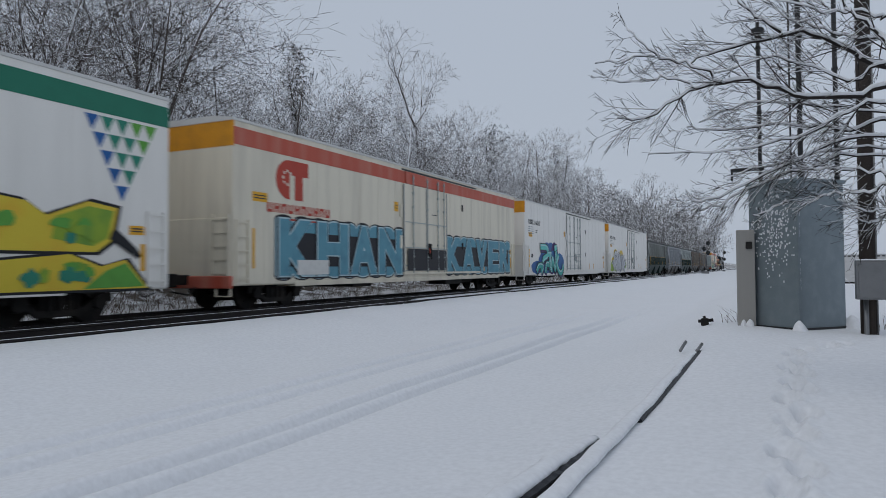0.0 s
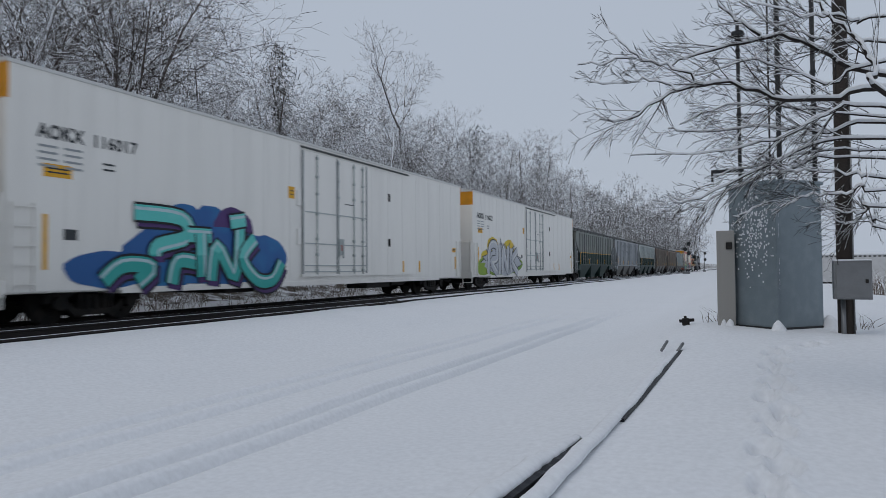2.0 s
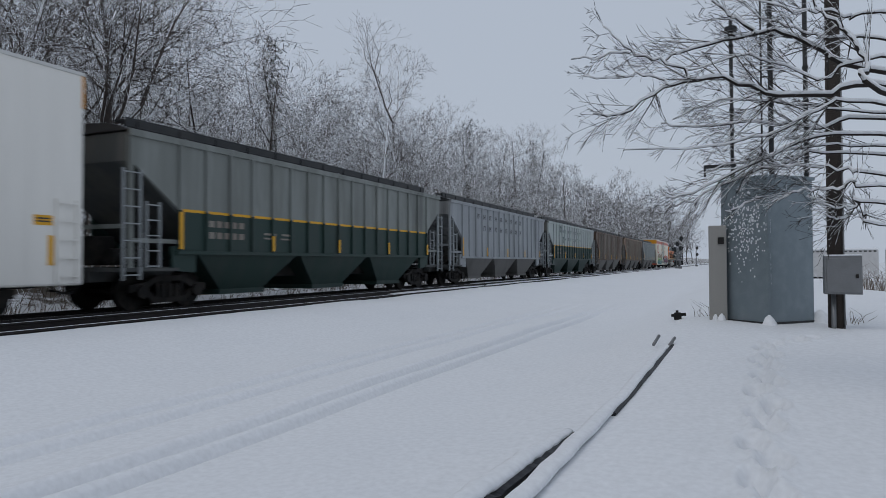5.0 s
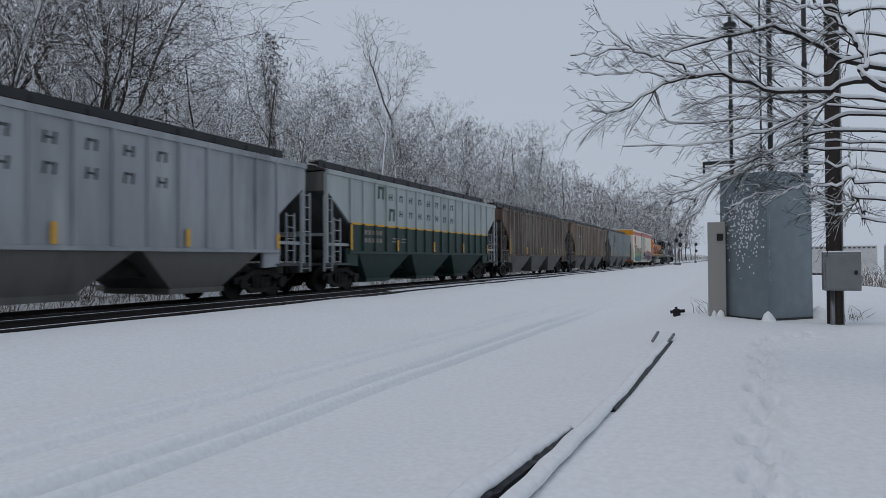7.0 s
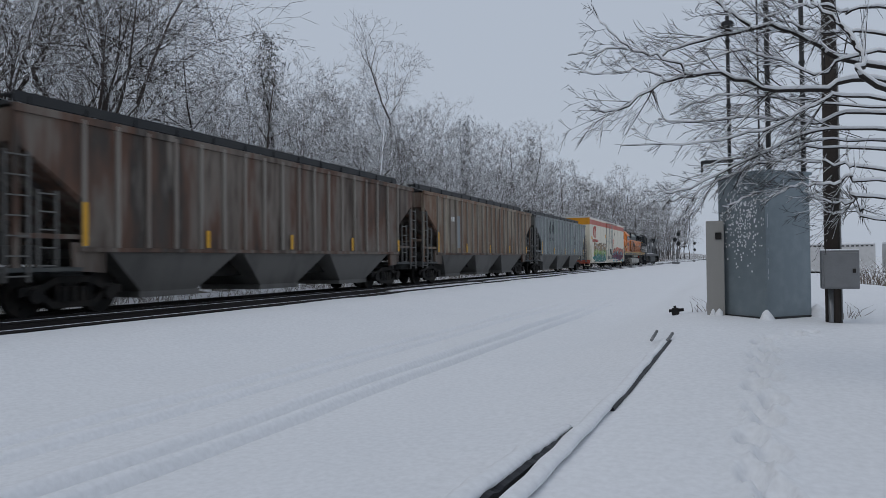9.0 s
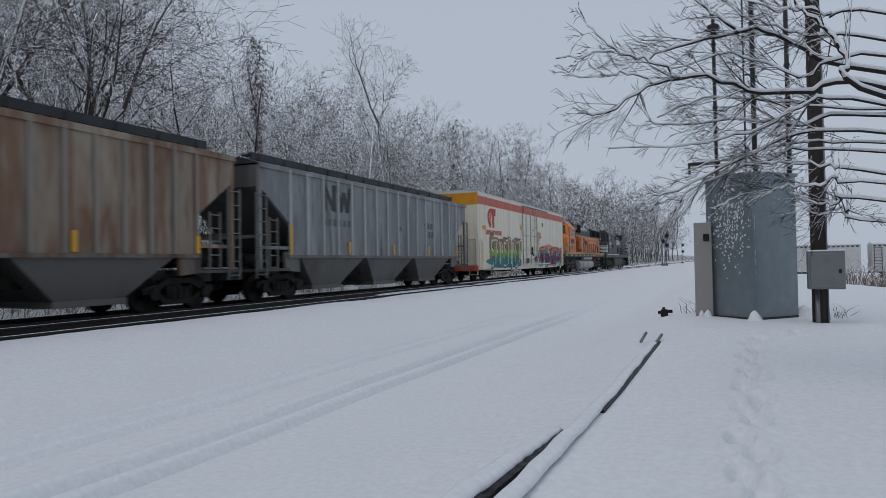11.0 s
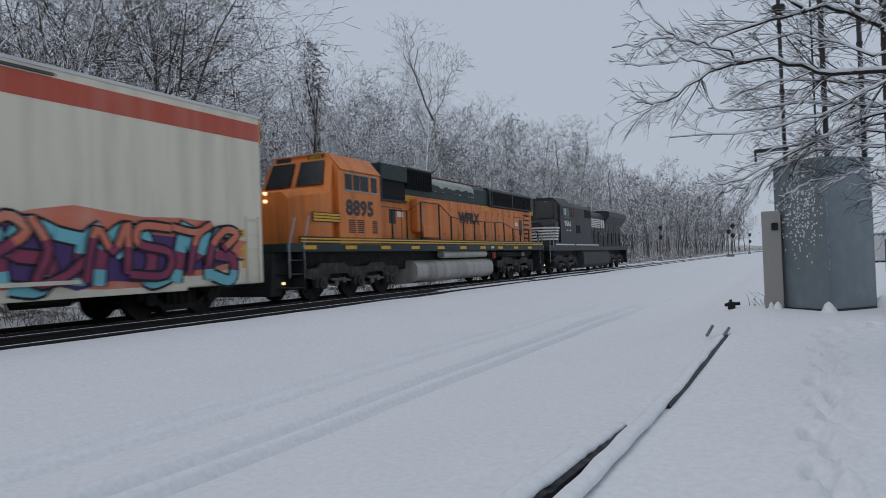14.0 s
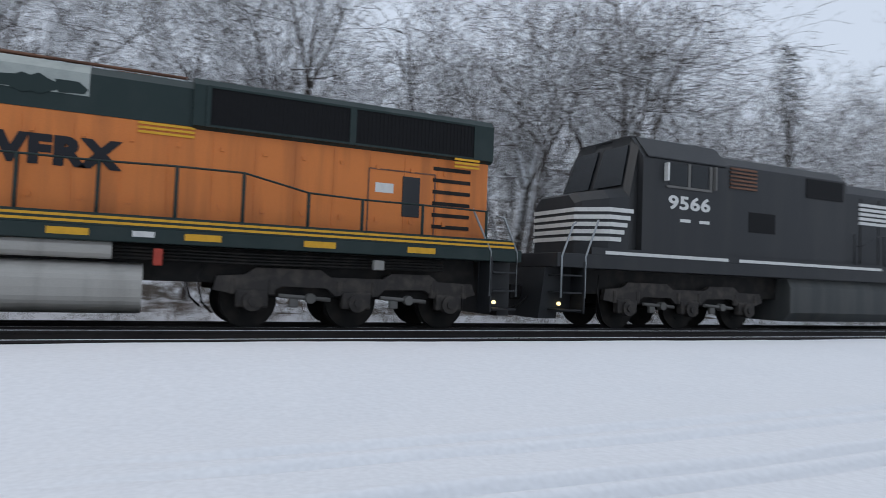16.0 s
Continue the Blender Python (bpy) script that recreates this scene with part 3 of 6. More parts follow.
    for y, z in ((14.9, 3.75), (14.9, 2.0)):
        part("vent", Shape().box(SIDE, SIDE + 0.03, y, y + 0.14, z, z + 0.3, 0.01), IRON, c)
    for y, z, w, h in ((0.75, 1.15, 0.1, 1.1), (9.65, 1.5, 0.12, 0.5), (12.2, 1.5, 0.12, 0.5), (16.1, 1.0, 0.12, 0.45), (17.6, 1.0, 0.12, 0.45), (21.5, 1.1, 0.12, 0.6)):
        part("reflector", Shape().box(SIDE, SIDE + 0.01, y, y + w, z, z + h), YELLOW, c, "yellow reflective strip")
    for y, z, w, h in ((0.75, 3.0, 0.62, 0.26), (8.6, 3.3, 0.3, 0.36), (21.2, 1.9, 0.4, 0.2)):
        pl = part("placard", Shape().box(SIDE, SIDE + 0.01, y, y + w, z, z + h), YELLOW, c, "yellow notice plate")
        bars(pl, DARK_P, SIDE + 0.01, y + 0.05, z + h * 0.3, 1, w - 0.1, 0.03, 0, "lettering")
        bars(pl, DARK_P, SIDE + 0.01, y + 0.05, z + h * 0.6, 1, w - 0.1, 0.03, 0, "lettering")
    for y in (0.12, CAR_END - 0.62):
        ladder(c, SIDE, y, y + 0.45, 0.75, 2.45, paint, 5)
    e = Shape()
    for i in range(5):
        e.box(0.95, 1.5, -0.09, -0.06, 1.0 + i * 0.36, 1.03 + i * 0.36)
    for x in (0.95, 1.5):
        e.box(x - 0.02, x + 0.02, -0.09, 0, 0.8, 2.6)
    part("end_ladder", e, paint, c)
    part("end_frame", Shape().box(-1.45, 1.45, -0.05, 0.0, 0.8, 2.5, 0.02), paint, c, "lower end housing of the cooling unit")
    part("end_sill", Shape().box(-1.5, SIDE, -0.12, 0.02, 0.62, 0.95, 0.02), paint if not stripe else RED, c)
    s = Shape()
    for x in (1.05, 1.55):
        s.box(x - 0.02, x + 0.02, -0.05, 0.0, 0.4, 0.8)
    s.box(1.05, 1.55, -0.06, -0.02, 0.4, 0.43)
    part("step", s, paint, c)
    for y in (2.35, CAR_END - 2.35):
        freight_bogie(c, y)
    coupler(c, 0, -1)
    coupler(c, CAR_END, 1)
    return c


HOP_LEN = 18.0


def hopper(y0, label, upper, lower, bays, nrib=18, split=None, line=None, end=None):
    """Covered hopper car: ribbed sides cut away at the ends, slope sheets, chutes, roof hatches."""
    c = thing("hopper_car", label, "train car", "cars of the train", pose(TRACK_X, y0, 0))
    L, zt, zb, xs = HOP_LEN, 4.2, 1.45, 1.55
    rung = CHUTE if upper in (BROWN_G, TAN_G, GREY_G) else GREY_H
    IN = 1.72   # where the side begins below the end cut

    def side_plate(z0, z1):
        """Outline of the side between two heights, following the slanted end cut."""
        def cut(z):
            return 0.22 if z >= 3.5 else (IN if z <= 2.45 else 0.22 + (3.5 - z) / 1.05 * (IN - 0.22))
        hs = sorted({z for z in (z0, 2.45, 3.5, z1) if z0 <= z <= z1})
        return [(cut(z), z) for z in hs] + [(L - cut(z), z) for z in reversed(hs)]
    for z0, z1, m in ((zb, split, lower), (split, zt, upper)) if split else ((zb, zt, upper),):
        for sx in (-1, 1):
            part("side", Shape().prism(side_plate(z0, z1), sx * (xs - 0.05), sx * xs, "x"), m, c)
    if split:
        part("stripe", Shape().box(xs, xs + 0.004, IN, L - IN, split - 0.03, split + 0.04), YELLOW, c, "thin yellow stripe")
    pitch = (L - 2 * IN) / (nrib - 1)
    for i in range(nrib):
        y = IN + pitch * i
        for z0, z1, m in ((zb, split, lower), (split, zt - 0.05, upper)) if split else ((zb, zt - 0.05, upper),):
            part("rib", Shape().box(xs, xs + 0.07, y - 0.04, y + 0.04, z0, z1), PALE_P if m in (BROWN_G, TAN_G) else LIGHT_H if m is GREY_G else m, c)
    part("top_chord", Shape().box(xs - 0.03, xs + 0.06, 0.2, L - 0.2, zt - 0.14, zt + 0.02, 0.01), upper, c)
    part("bottom_sill", Shape().box(xs - 0.06, xs + 0.06, IN - 0.1, L - IN + 0.1, zb - 0.1, zb, 0.01), lower, c)
    part("roof", Shape().prism([(-xs, zt), (xs, zt), (0.9, zt + 0.2), (0, zt + 0.26), (-0.9, zt + 0.2)], 0.2, L - 0.2), BLACK if line else DARK_H, c, "dark sooty roof")
    w = Shape().box(0.55, 0.95, 0.6, L - 0.6, zt + 0.33, zt + 0.37)
    w.box(0.93, 0.97, 0.6, L - 0.6, zt + 0.2, zt + 0.42)
    for i in range(13):
        y = 1.0 + (L - 2.0) * i / 12
        w.box(0.86, 1.0, y - 0.05, y + 0.05, zt, zt + 0.36)
    part("running_board", w, BLACK, c, "black grating walkway along the roof")
    h = Shape()
    for i in range(8):
        y = 2 + (L - 4) * i / 7
        h.box(-0.4, 0.4, y - 0.75, y + 0.75, zt + 0.2, zt + 0.36, 0.03)
    part("hatch", h, DARK_H, c)
    for yy, d in ((0, 1), (L, -1)):
        sl = Shape().prism([(yy + d * 0.25, 4.16), (yy + d * 0.4, 4.16), (yy + d * 3.1, 1.45), (yy + d * 2.9, 1.45), (yy + d * 0.25, 3.5)], -1.5, 1.5, "x")
        part("slope_sheet", sl, end or DARK_H, c, "dark sloping end sheet")
        p = Shape()
        for x in (xs - 0.06, -xs + 0.06):
            p.box(x - 0.05, x + 0.05, yy + d * 0.28 - 0.06, yy + d * 0.28 + 0.06, zb - 0.45, 4.1)
        p.box(-xs, xs, yy + d * 0.28 - 0.05, yy + d * 0.28 + 0.05, 1.95, 2.05)
        part("end_post", p, upper, c, "corner post")
        part("gate_rail", Shape().box(xs - 0.1, xs - 0.04, min(yy + d * 0.3, yy + d * IN), max(yy + d * 0.3, yy + d * IN), 1.62, 1.72), upper, c)
        a, b = sorted((yy + d * 0.02, yy + d * 0.5))
        ladder(c, xs, a, b, 0.75, 3.3, rung, 7)
        a, b = sorted((yy + d * 0.75, yy + d * 1.15))
        ladder(c, xs - 0.08, a, b, 0.95, 2.6, rung, 5)
        part("end_platform", Shape().box(-xs, xs, min(yy, yy + d * IN), max(yy, yy + d * IN), zb - 0.5, zb - 0.42).box(-0.5, 0.5, min(yy, yy + d * 3.4), max(yy, yy + d * 3.4), 0.7, zb - 0.4), DARK_H, c)
        part("gusset", Shape().prism([(yy + d * 1.5, zb + 0.1), (yy + d * 2.3, zb + 0.1), (yy + d * 2.3, zb - 0.55), (yy + d * 1.55, zb - 0.5)], xs - 0.12, xs - 0.02, "x"), lower, c)
        part("brake_rigging", Shape().box(-0.9, 0.2, yy + d * 0.7 - 0.3, yy + d * 0.7 + 0.3, 1.1, 1.8, 0.03).drum((0.7, 0, 1.3), 0.2, yy + d * 0.9 - 0.5, yy + d * 0.9 + 0.5, "y", 12)
             .tube([(1.2, yy + d * 0.4, 1.05), (0.9, yy + d * 1.5, 2.2)], 0.03, 6), IRON, c, "brake cylinder and piping")
        freight_bogie(c, yy + d * 1.85)
        coupler(c, yy, -d)
    # Solid dark block along the sill, added so gaps between chutes read dark.
    part("centre_sill", Shape().box(-0.75, 0.75, 2.6, L - 2.6, 0.72, zb), IRON, c, "dark centre sill block closing the gaps between the chutes")
    n = bays
    w0 = (L - 2 * IN - 1.2) / n
    for i in range(n):
        y = IN + 0.6 + w0 * (i + 0.5)
        s = Shape()
        t, q = w0 * 0.5, w0 * 0.2
        s.add([(sx * a, y + sy * bb, z) for z, a, bb in ((zb, 1.52, t), (0.4, 1.12, q)) for sy in (-1, 1) for sx in (-1, 1)],
              [(0, 1, 3, 2), (4, 6, 7, 5), (0, 4, 5, 1), (2, 3, 7, 6), (0, 2, 6, 4), (1, 5, 7, 3)])
        s.box(-1.15, 1.15, y - q - 0.08, y + q + 0.08, 0.28, 0.42)
        part("chute", s, lower if split else CHUTE, c, "sloping discharge chute")
    for i in range(5):
        y = IN - 0.06 if i == 0 else IN + (L - 2 * IN) * i / 4 - 0.06
        part("reflector", Shape().box(xs + 0.072, xs + 0.08, y, y + 0.12, zb + 0.03, zb + (0.95 if i == 0 else 0.48)), YELLOW, c, "yellow reflective strip")
    return c


def loco_bogie(parent, y):
    """Three-axle bogie with axles 2.05 m apart."""
    b = part("bogie", Shape().box(-0.95, 0.95, -2.3, 2.3, 0.6, 0.85, 0.03), IRON, parent, at=pose(0, y, 0))
    for sx in (-1, 1):
        lo, hi = min(sx * 1.02, sx * 1.16), max(sx * 1.02, sx * 1.16)
        f = Shape()
        f.prism([(-2.75, 0.72), (-2.7, 0.98), (-2.2, 1.02), (-2.0, 1.16), (-0.75, 1.16), (-0.55, 1.02), (0.55, 1.02), (0.75, 1.14), (1.6, 1.14), (1.8, 1.0), (2.6, 0.98), (2.7, 0.75),
                 (2.4, 0.66), (1.75, 0.66), (1.5, 0.82), (0.6, 0.8), (0.45, 0.66), (-0.45, 0.66), (-0.6, 0.8), (-1.5, 0.82), (-1.75, 0.66), (-2.4, 0.66)], sx * 1.02, sx * 1.16, "x")
        part("side_frame", f, FRAME_P, b, "dusty cast three-axle side frame")
        for yy in (-2.05, 0.0, 2.05):
            j = Shape().box(lo, hi + 0.06 if sx > 0 else hi, yy - 0.3, yy + 0.3, 0.4, 0.74, 0.04)
            j.drum((0, yy, 0.53), 0.19, sx * 1.1, sx * 1.3, "x", 14)
            j.drum((0, yy, 0.53), 0.09, sx * 1.28, sx * 1.34, "x", 10)
            for q in (-0.36, 0.36):
                j.drum((sx * 1.12, yy + q, 0), 0.075, 0.66, 0.94, "z", 10)
            part("axle_box", j, FRAME_P, b)
        for yy in (-1.05, 1.0):
            f = Shape().tube([(sx * 1.2, yy - 0.5, 0.64), (sx * 1.2, yy + 0.5, 0.58)], 0.045, 8)
            f.drum((0, yy + 0.1, 0.6), 0.1, sx * 1.12, sx * 1.28, "x", 10)
            f.box(min(sx * 1.12, sx * 1.22), max(sx * 1.12, sx * 1.22), yy - 0.3, yy - 0.12, 0.42, 0.62, 0.02)
            part("brake_cylinder", f, CHUTE, b, "grey brake cylinder and rods")
        part("sand_hose", Shape().tube([(sx * 1.15, -2.9, 1.3), (sx * 1.3, -3.05, 0.95), (sx * 1.25, -2.95, 0.5), (sx * 1.1, -2.75, 0.3)], 0.025, 6), IRON, b)
    for yy in (-2.05, 0.0, 2.05):
        WHEELS.append(part("wheelset", BIGWHEEL, None, b, at=pose(0, yy, 0.53)))
    return b


BIGWHEEL = wheelset_mesh(0.53)


def handrail(parent, x, ys, z0, z1, material):
    """Posts and a top rail along a walkway."""
    for y in ys:
        part("rail_post", Shape().tube([(x, y, z0), (x, y, z1)], 0.032, 6), material, parent)
    part("handrail", Shape().tube([(x, ys[0], z1 - 0.35), (x, ys[0] + 0.5, z1 - 0.3), (x, ys[0] + 1.1, z1), (x, ys[-1] - 1.6, z1), (x, ys[-1] - 0.9, z1 - 0.28), (x, ys[-1], z1 - 0.3)], 0.02, 6), material, parent)


def steps_at(parent, y, d, material, lit=True):
    """Corner steps with grab irons; d is the way to the middle of the engine."""
    s = Shape()
    for i, z in enumerate((0.45, 0.85, 1.25)):
        s.box(1.0, 1.5, min(y, y + d * 0.6), max(y, y + d * 0.6), z, z + 0.035)
    s.box(0.95, 1.0, min(y, y + d * 0.7), max(y, y + d * 0.7), 0.4, 1.6)
    s.box(1.0, 1.52, y + d * 0.66 - 0.02, y + d * 0.66 + 0.02, 0.4, 1.6)
    part("step", s, BLACK, parent)
    part("grab_iron", Shape().tube([(1.5, y + d * 0.02, 0.75), (1.5, y + d * 0.02, 1.7), (1.45, y + d * 0.35, 2.45), (1.35, y + d * 0.5, 2.5)], 0.025, 6), GREY_H, parent, "grey bent grab iron")
    part("grab_iron", Shape().tube([(1.5, y + d * 0.68, 0.75), (1.5, y + d * 0.68, 1.7), (1.4, y + d * 1.1, 2.6)], 0.025, 6), GREY_H, parent, "grey bent grab iron")
    if lit:
        part("step_light", Shape().drum((0, y + d * 0.3, 0.6), 0.045, 1.0, 1.05, "x", 10), STEPLAMP, parent, "lit yellow step lamp")


def wide_cab(c, paint, y0, y1, zr, nose, roofm, name):
    """Comfort cab: a sloping nose, a raked windscreen, a cab with a bevelled roof. Half-width 1.5."""
    hw = 1.5
    part("nose", loft([(1.15, 0.85, 1.75, nose - 0.06), (1.25, 1.0, 1.75, nose), (1.7, 1.47, 1.75, nose + 0.06), (y0 - 0.05, 1.48, 1.75, nose + 0.14)]), paint, c)
    body = Shape()
    body.prism([(-hw, 1.75), (hw, 1.75), (hw, zr - 0.55), (1.05, zr), (-1.05, zr), (-hw, zr - 0.55)], y0 + 0.38, y1)
    cab = part("cab", body, paint, c)
    part("cab_front", loft([(y0 - 0.1, 1.45, 1.75, nose + 0.12), (y0 + 0.0, 1.46, 1.75, nose + 0.15), (y0 + 0.4, 1.3, 1.75, zr - 0.03)]), paint, cab)
    part("cab_roof", Shape().prism([(1.02, zr + 0.01), (-1.02, zr + 0.01), (-1.02, zr + 0.05), (1.02, zr + 0.05)], y0 + 0.35, y1 + 0.02).prism([(hw + 0.03, zr - 0.53), (hw + 0.03, zr - 0.5), (1.05, zr + 0.04), (1.03, zr + 0.0)], y0 + 0.5, y1 + 0.02), roofm, cab)
    for sx in (-1, 1):
        z0, z1 = nose + 0.24, zr - 0.2
        f = lambda z: y0 + 0.4 * (z - nose - 0.15) / (zr - 0.03 - nose - 0.15) - 0.03
        g = Shape()
        xa, xb = sx * 0.12, sx * 1.18
        g.add([(xa, f(z0) - 0.03, z0), (xb, f(z0) - 0.03, z0), (sx * 1.04, f(z1) - 0.03, z1), (xa, f(z1) - 0.03, z1),
               (xa, f(z0), z0), (xb, f(z0), z0), (sx * 1.04, f(z1), z1), (xa, f(z1), z1)], [(0, 1, 2, 3), (7, 6, 5, 4), (0, 4, 5, 1), (1, 5, 6, 2), (2, 6, 7, 3), (3, 7, 4, 0)])
        part("windscreen", g, GLASS, cab, "dark windscreen")
    for xa in (0.35, -0.98):
        part("number_board", Shape().box(xa, xa + 0.63, y0 + 0.36, y0 + 0.5, zr - 0.17, zr + 0.02, 0.01), BLACK, cab, "black number board")
    return cab


def loft(rows):
    """A box lofted through (y, half-width, z0, z1) rows, with chamfered top corners."""
    s = Shape()
    vs, k = [], 6
    for y, w, z0, z1 in rows:
        vs += [(-w, y, z0), (w, y, z0), (w, y, z1 - 0.22), (w - 0.25, y, z1), (-w + 0.25, y, z1), (-w, y, z1 - 0.22)]
    fs = [tuple(reversed(range(k))), tuple(range(len(vs) - k, len(vs)))]
    for i in range(len(rows) - 1):
        fs += [(i * k + j, i * k + (j + 1) % k, (i + 1) * k + (j + 1) % k, (i + 1) * k + j) for j in range(k)]
    return s.add(vs, fs)


def orange_loco(y0):
    c = thing("diesel_locomotive", "orange and dark green six-axle diesel locomotive with worn paint", "locomotive", "locomotives", pose(TRACK_X, y0, 0))
    L = 22.9
    part("frame", Shape().box(-1.5, 1.5, 0.25, L - 0.1, 1.5, 1.76, 0.02), LOCO_G, c, "dark green walkway sill")
    part("pilot", Shape().prism([(0.1, 0.25), (0.3, 1.7), (0.7, 1.7), (0.6, 0.25)], -1.45, 1.0, "x"), BLACK, c, "black snow plough pilot")
    part("pilot", Shape().box(-1.45, 1.0, L - 0.4, L - 0.1, 0.3, 1.7), BLACK, c)
    for z in (1.79, 1.88):
        part("stripe", Shape().box(1.5, 1.506, 0.9, L - 0.3, z, z + 0.045), YELLOW, c, "thin yellow stripe")
    # Plain dark block, added to close the see-through gap above the bogies.
    part("underframe", Shape().box(-0.95, 0.95, 1.2, L - 1.0, 0.85, 1.52), IRON, c, "dark underframe block closing the gap below the sill")
    part("side_skirt", Shape().box(1.44, 1.5, 0.9, L - 0.3, 1.76, 1.97), LOCO_G, c)
    for i in range(10):
        y = 1.0 + i * 2.12
        part("reflector", Shape().box(1.5, 1.508, y, y + 0.62, 1.58, 1.7), YELLOW, c, "yellow reflective strip")
    cab = wide_cab(c, LOCO_O, 2.45, 5.3, 4.66, 3.42, LOCO_O, "orange")
    part("nose_band", Shape().box(1.47, 1.5, 1.5, 2.9, 2.42, 2.72), LOCO_G, cab, "green and yellow nose flash")
    part("nose_stripe", Shape().box(1.5, 1.506, 1.52, 2.86, 2.45, 2.51).box(1.5, 1.506, 1.52, 2.86, 2.54, 2.6).box(1.5, 1.506, 1.52, 2.86, 2.63, 2.69), YELLOW, cab)
    for y, w in ((3.2, 0.4), (3.68, 0.35), (4.07, 0.48), (4.72, 0.36)):
        wd = part("side_window", Shape().box(1.46, 1.512, y, y + w, 3.52, 4.02, 0.01), GLASS, cab, "dark cab side window")
        part("window_frame", Shape().box(1.49, 1.52, y - 0.04, y + w + 0.02, 3.47, 3.52).box(1.49, 1.52, y - 0.04, y + w + 0.02, 4.02, 4.06), GREY_H, wd)
    for y in (3.35, 3.85, 4.75):
        s = Shape()
        for k in range(7):
            s.box(1.5, 1.515, y, y + 0.36 if y < 4.5 else y + 0.28, 2.12 + k * 0.065, 2.155 + k * 0.065)
        part("louvre", s, BLACK, cab)
    paint_text("road_number", "8895", 1.62, 0.55, DARK_P, c, 1.502, 3.2, 2.66, fat=0.05, label="road number 8895 in dark figures")
    paint_text("number", "8895", 0.5, 0.13, YELLOW, cab, 0.42, 2.805, 4.52, turn=-90)
    for x in (0.0,):
        for z in (3.1, 3.34):
            part("headlight", Shape().drum((x, 0, z), 0.055, 1.08, 1.17, "y", 12), LAMP, c, "lit round headlight")
    # long hood
    hw = 1.02
    hood = part("long_hood", Shape().box(-hw, hw, 5.3, 22.15, 1.76, 3.72, 0.03), LOCO_O, c, "orange hood with panel doors")
    part("hood_top", Shape().prism([(-hw - 0.01, 3.7), (hw + 0.01, 3.7), (hw + 0.01, 4.4), (0.8, 4.58), (-0.8, 4.58), (-hw - 0.01, 4.4)], 5.3, 16.0), LOCO_G, c, "dark green hood top")
    part("primer_patch", Shape().prism([(hw + 0.012, 4.0), (hw + 0.018, 4.0), (hw + 0.018, 4.4), (0.82, 4.59), (0.8, 4.58), (hw + 0.012, 4.4)], 9.9, 14.2), PRIMER, c, "bare patch where green paint has flaked off")
    rr = random.Random(9)
    for i in range(11):
        y = 10.2 + i * 0.37 + rr.uniform(-0.1, 0.1)
        pr = Shape().prism([(y + 0.3 * math.cos(a) * rr.uniform(0.6, 1.2), 4.14 + 0.17 * math.sin(a) * rr.uniform(0.5, 1.2) - 0.03 * (i % 3)) for a in np.linspace(0, 5.6, 8)], hw + 0.018, hw + 0.022 + 0.001 * i, "x")
        part("paint_flake", pr, LOCO_G, c)
    part("air_intake", Shape().box(-hw - 0.18, hw + 0.18, 5.85, 7.75, 4.14, 4.74, 0.04).box(hw + 0.02, hw + 0.16, 5.85, 5.95, 3.4, 4.2).box(-hw - 0.02, hw + 0.12, 5.85, 7.75, 3.36, 3.44), LOCO_G, c)
    part("intake_grille", Shape().box(hw - 0.1, hw + 0.06, 5.95, 7.75, 3.44, 4.14, 0.02), MESH_B, c, "black air intake grille")
    gr = Shape().box(hw, hw + 0.08, 7.8, 9.9, 3.95, 4.7)
    for i in range(14):
        gr.box(hw + 0.08, hw + 0.14, 7.85 + i * 0.148, 7.9 + i * 0.148, 3.96, 4.69)
    part("brake_grille", gr, MESH_B, c, "black ribbed grille")
    part("brake_hatch", Shape().box(-hw - 0.1, hw + 0.1, 7.8, 9.92, 4.7, 4.78, 0.02), LOCO_G, c)
    rad = part("radiator", Shape().prism([(-hw, 3.66), (hw, 3.66), (1.13, 3.72), (1.13, 4.48), (0.98, 4.62), (-0.98, 4.62), (-1.13, 4.48), (-1.13, 3.72)], 15.9, 22.2), LOCO_G, c, "flared dark green radiator housing")
    for y in (16.2, 18.95):
        g = Shape().box(1.1, 1.134, y, y + 2.75, 3.76, 4.44)
        for k in range(32):
            g.box(1.134, 1.144, y + 0.05 + k * 0.085, y + 0.07 + k * 0.085, 3.8, 4.42)
        part("grille_frame", Shape().box(1.12, 1.16, y - 0.08, y, 3.74, 4.46).box(1.12, 1.16, y - 0.08, y + 2.8, 4.44, 4.48).box(1.12, 1.16, y + 2.75, y + 2.8, 3.74, 4.46).box(1.12, 1.16, y - 0.08, y + 2.8, 3.71, 3.75), LOCO_G, rad)
        part("radiator_grille", g, MESH_B, rad, "black wire radiator grille")
    for y in (17.0, 18.9, 20.8):
        part("fan", Shape().drum((0, y, 0), 0.6, 4.6, 4.68, "z", 18), BLACK, rad)
    hd = Shape()
    for i in range(17):
        y = 8.6 + i * 0.77
        hd.box(hw, hw + 0.012, y - 0.012, y + 0.012, 1.98, 3.6)
        hd.box(hw, hw + 0.03, y + 0.12, y + 0.2, 2.2, 2.3)
        hd.box(hw, hw + 0.03, y + 0.12, y + 0.2, 3.3, 3.38)
    part("hood_door", hd, LOCO_O, hood)
    part("blower_box", Shape().box(hw, hw + 0.32, 8.2, 10.2, 2.25, 3.55, 0.06), LOCO_O, hood, "bulging orange blower housing")
    for y, n in ((7.6, 0), (15.0, 0), (21.2, 0)):
        for z in (3.48, 3.56, 3.64):
            ys = Shape().box(hw + 0.005 + (0.2 if y > 20 else 0.02), hw + 0.03 + (0.2 if y > 20 else 0), y, y + (0.6 if y > 20 else 0.95), z, z + 0.045)
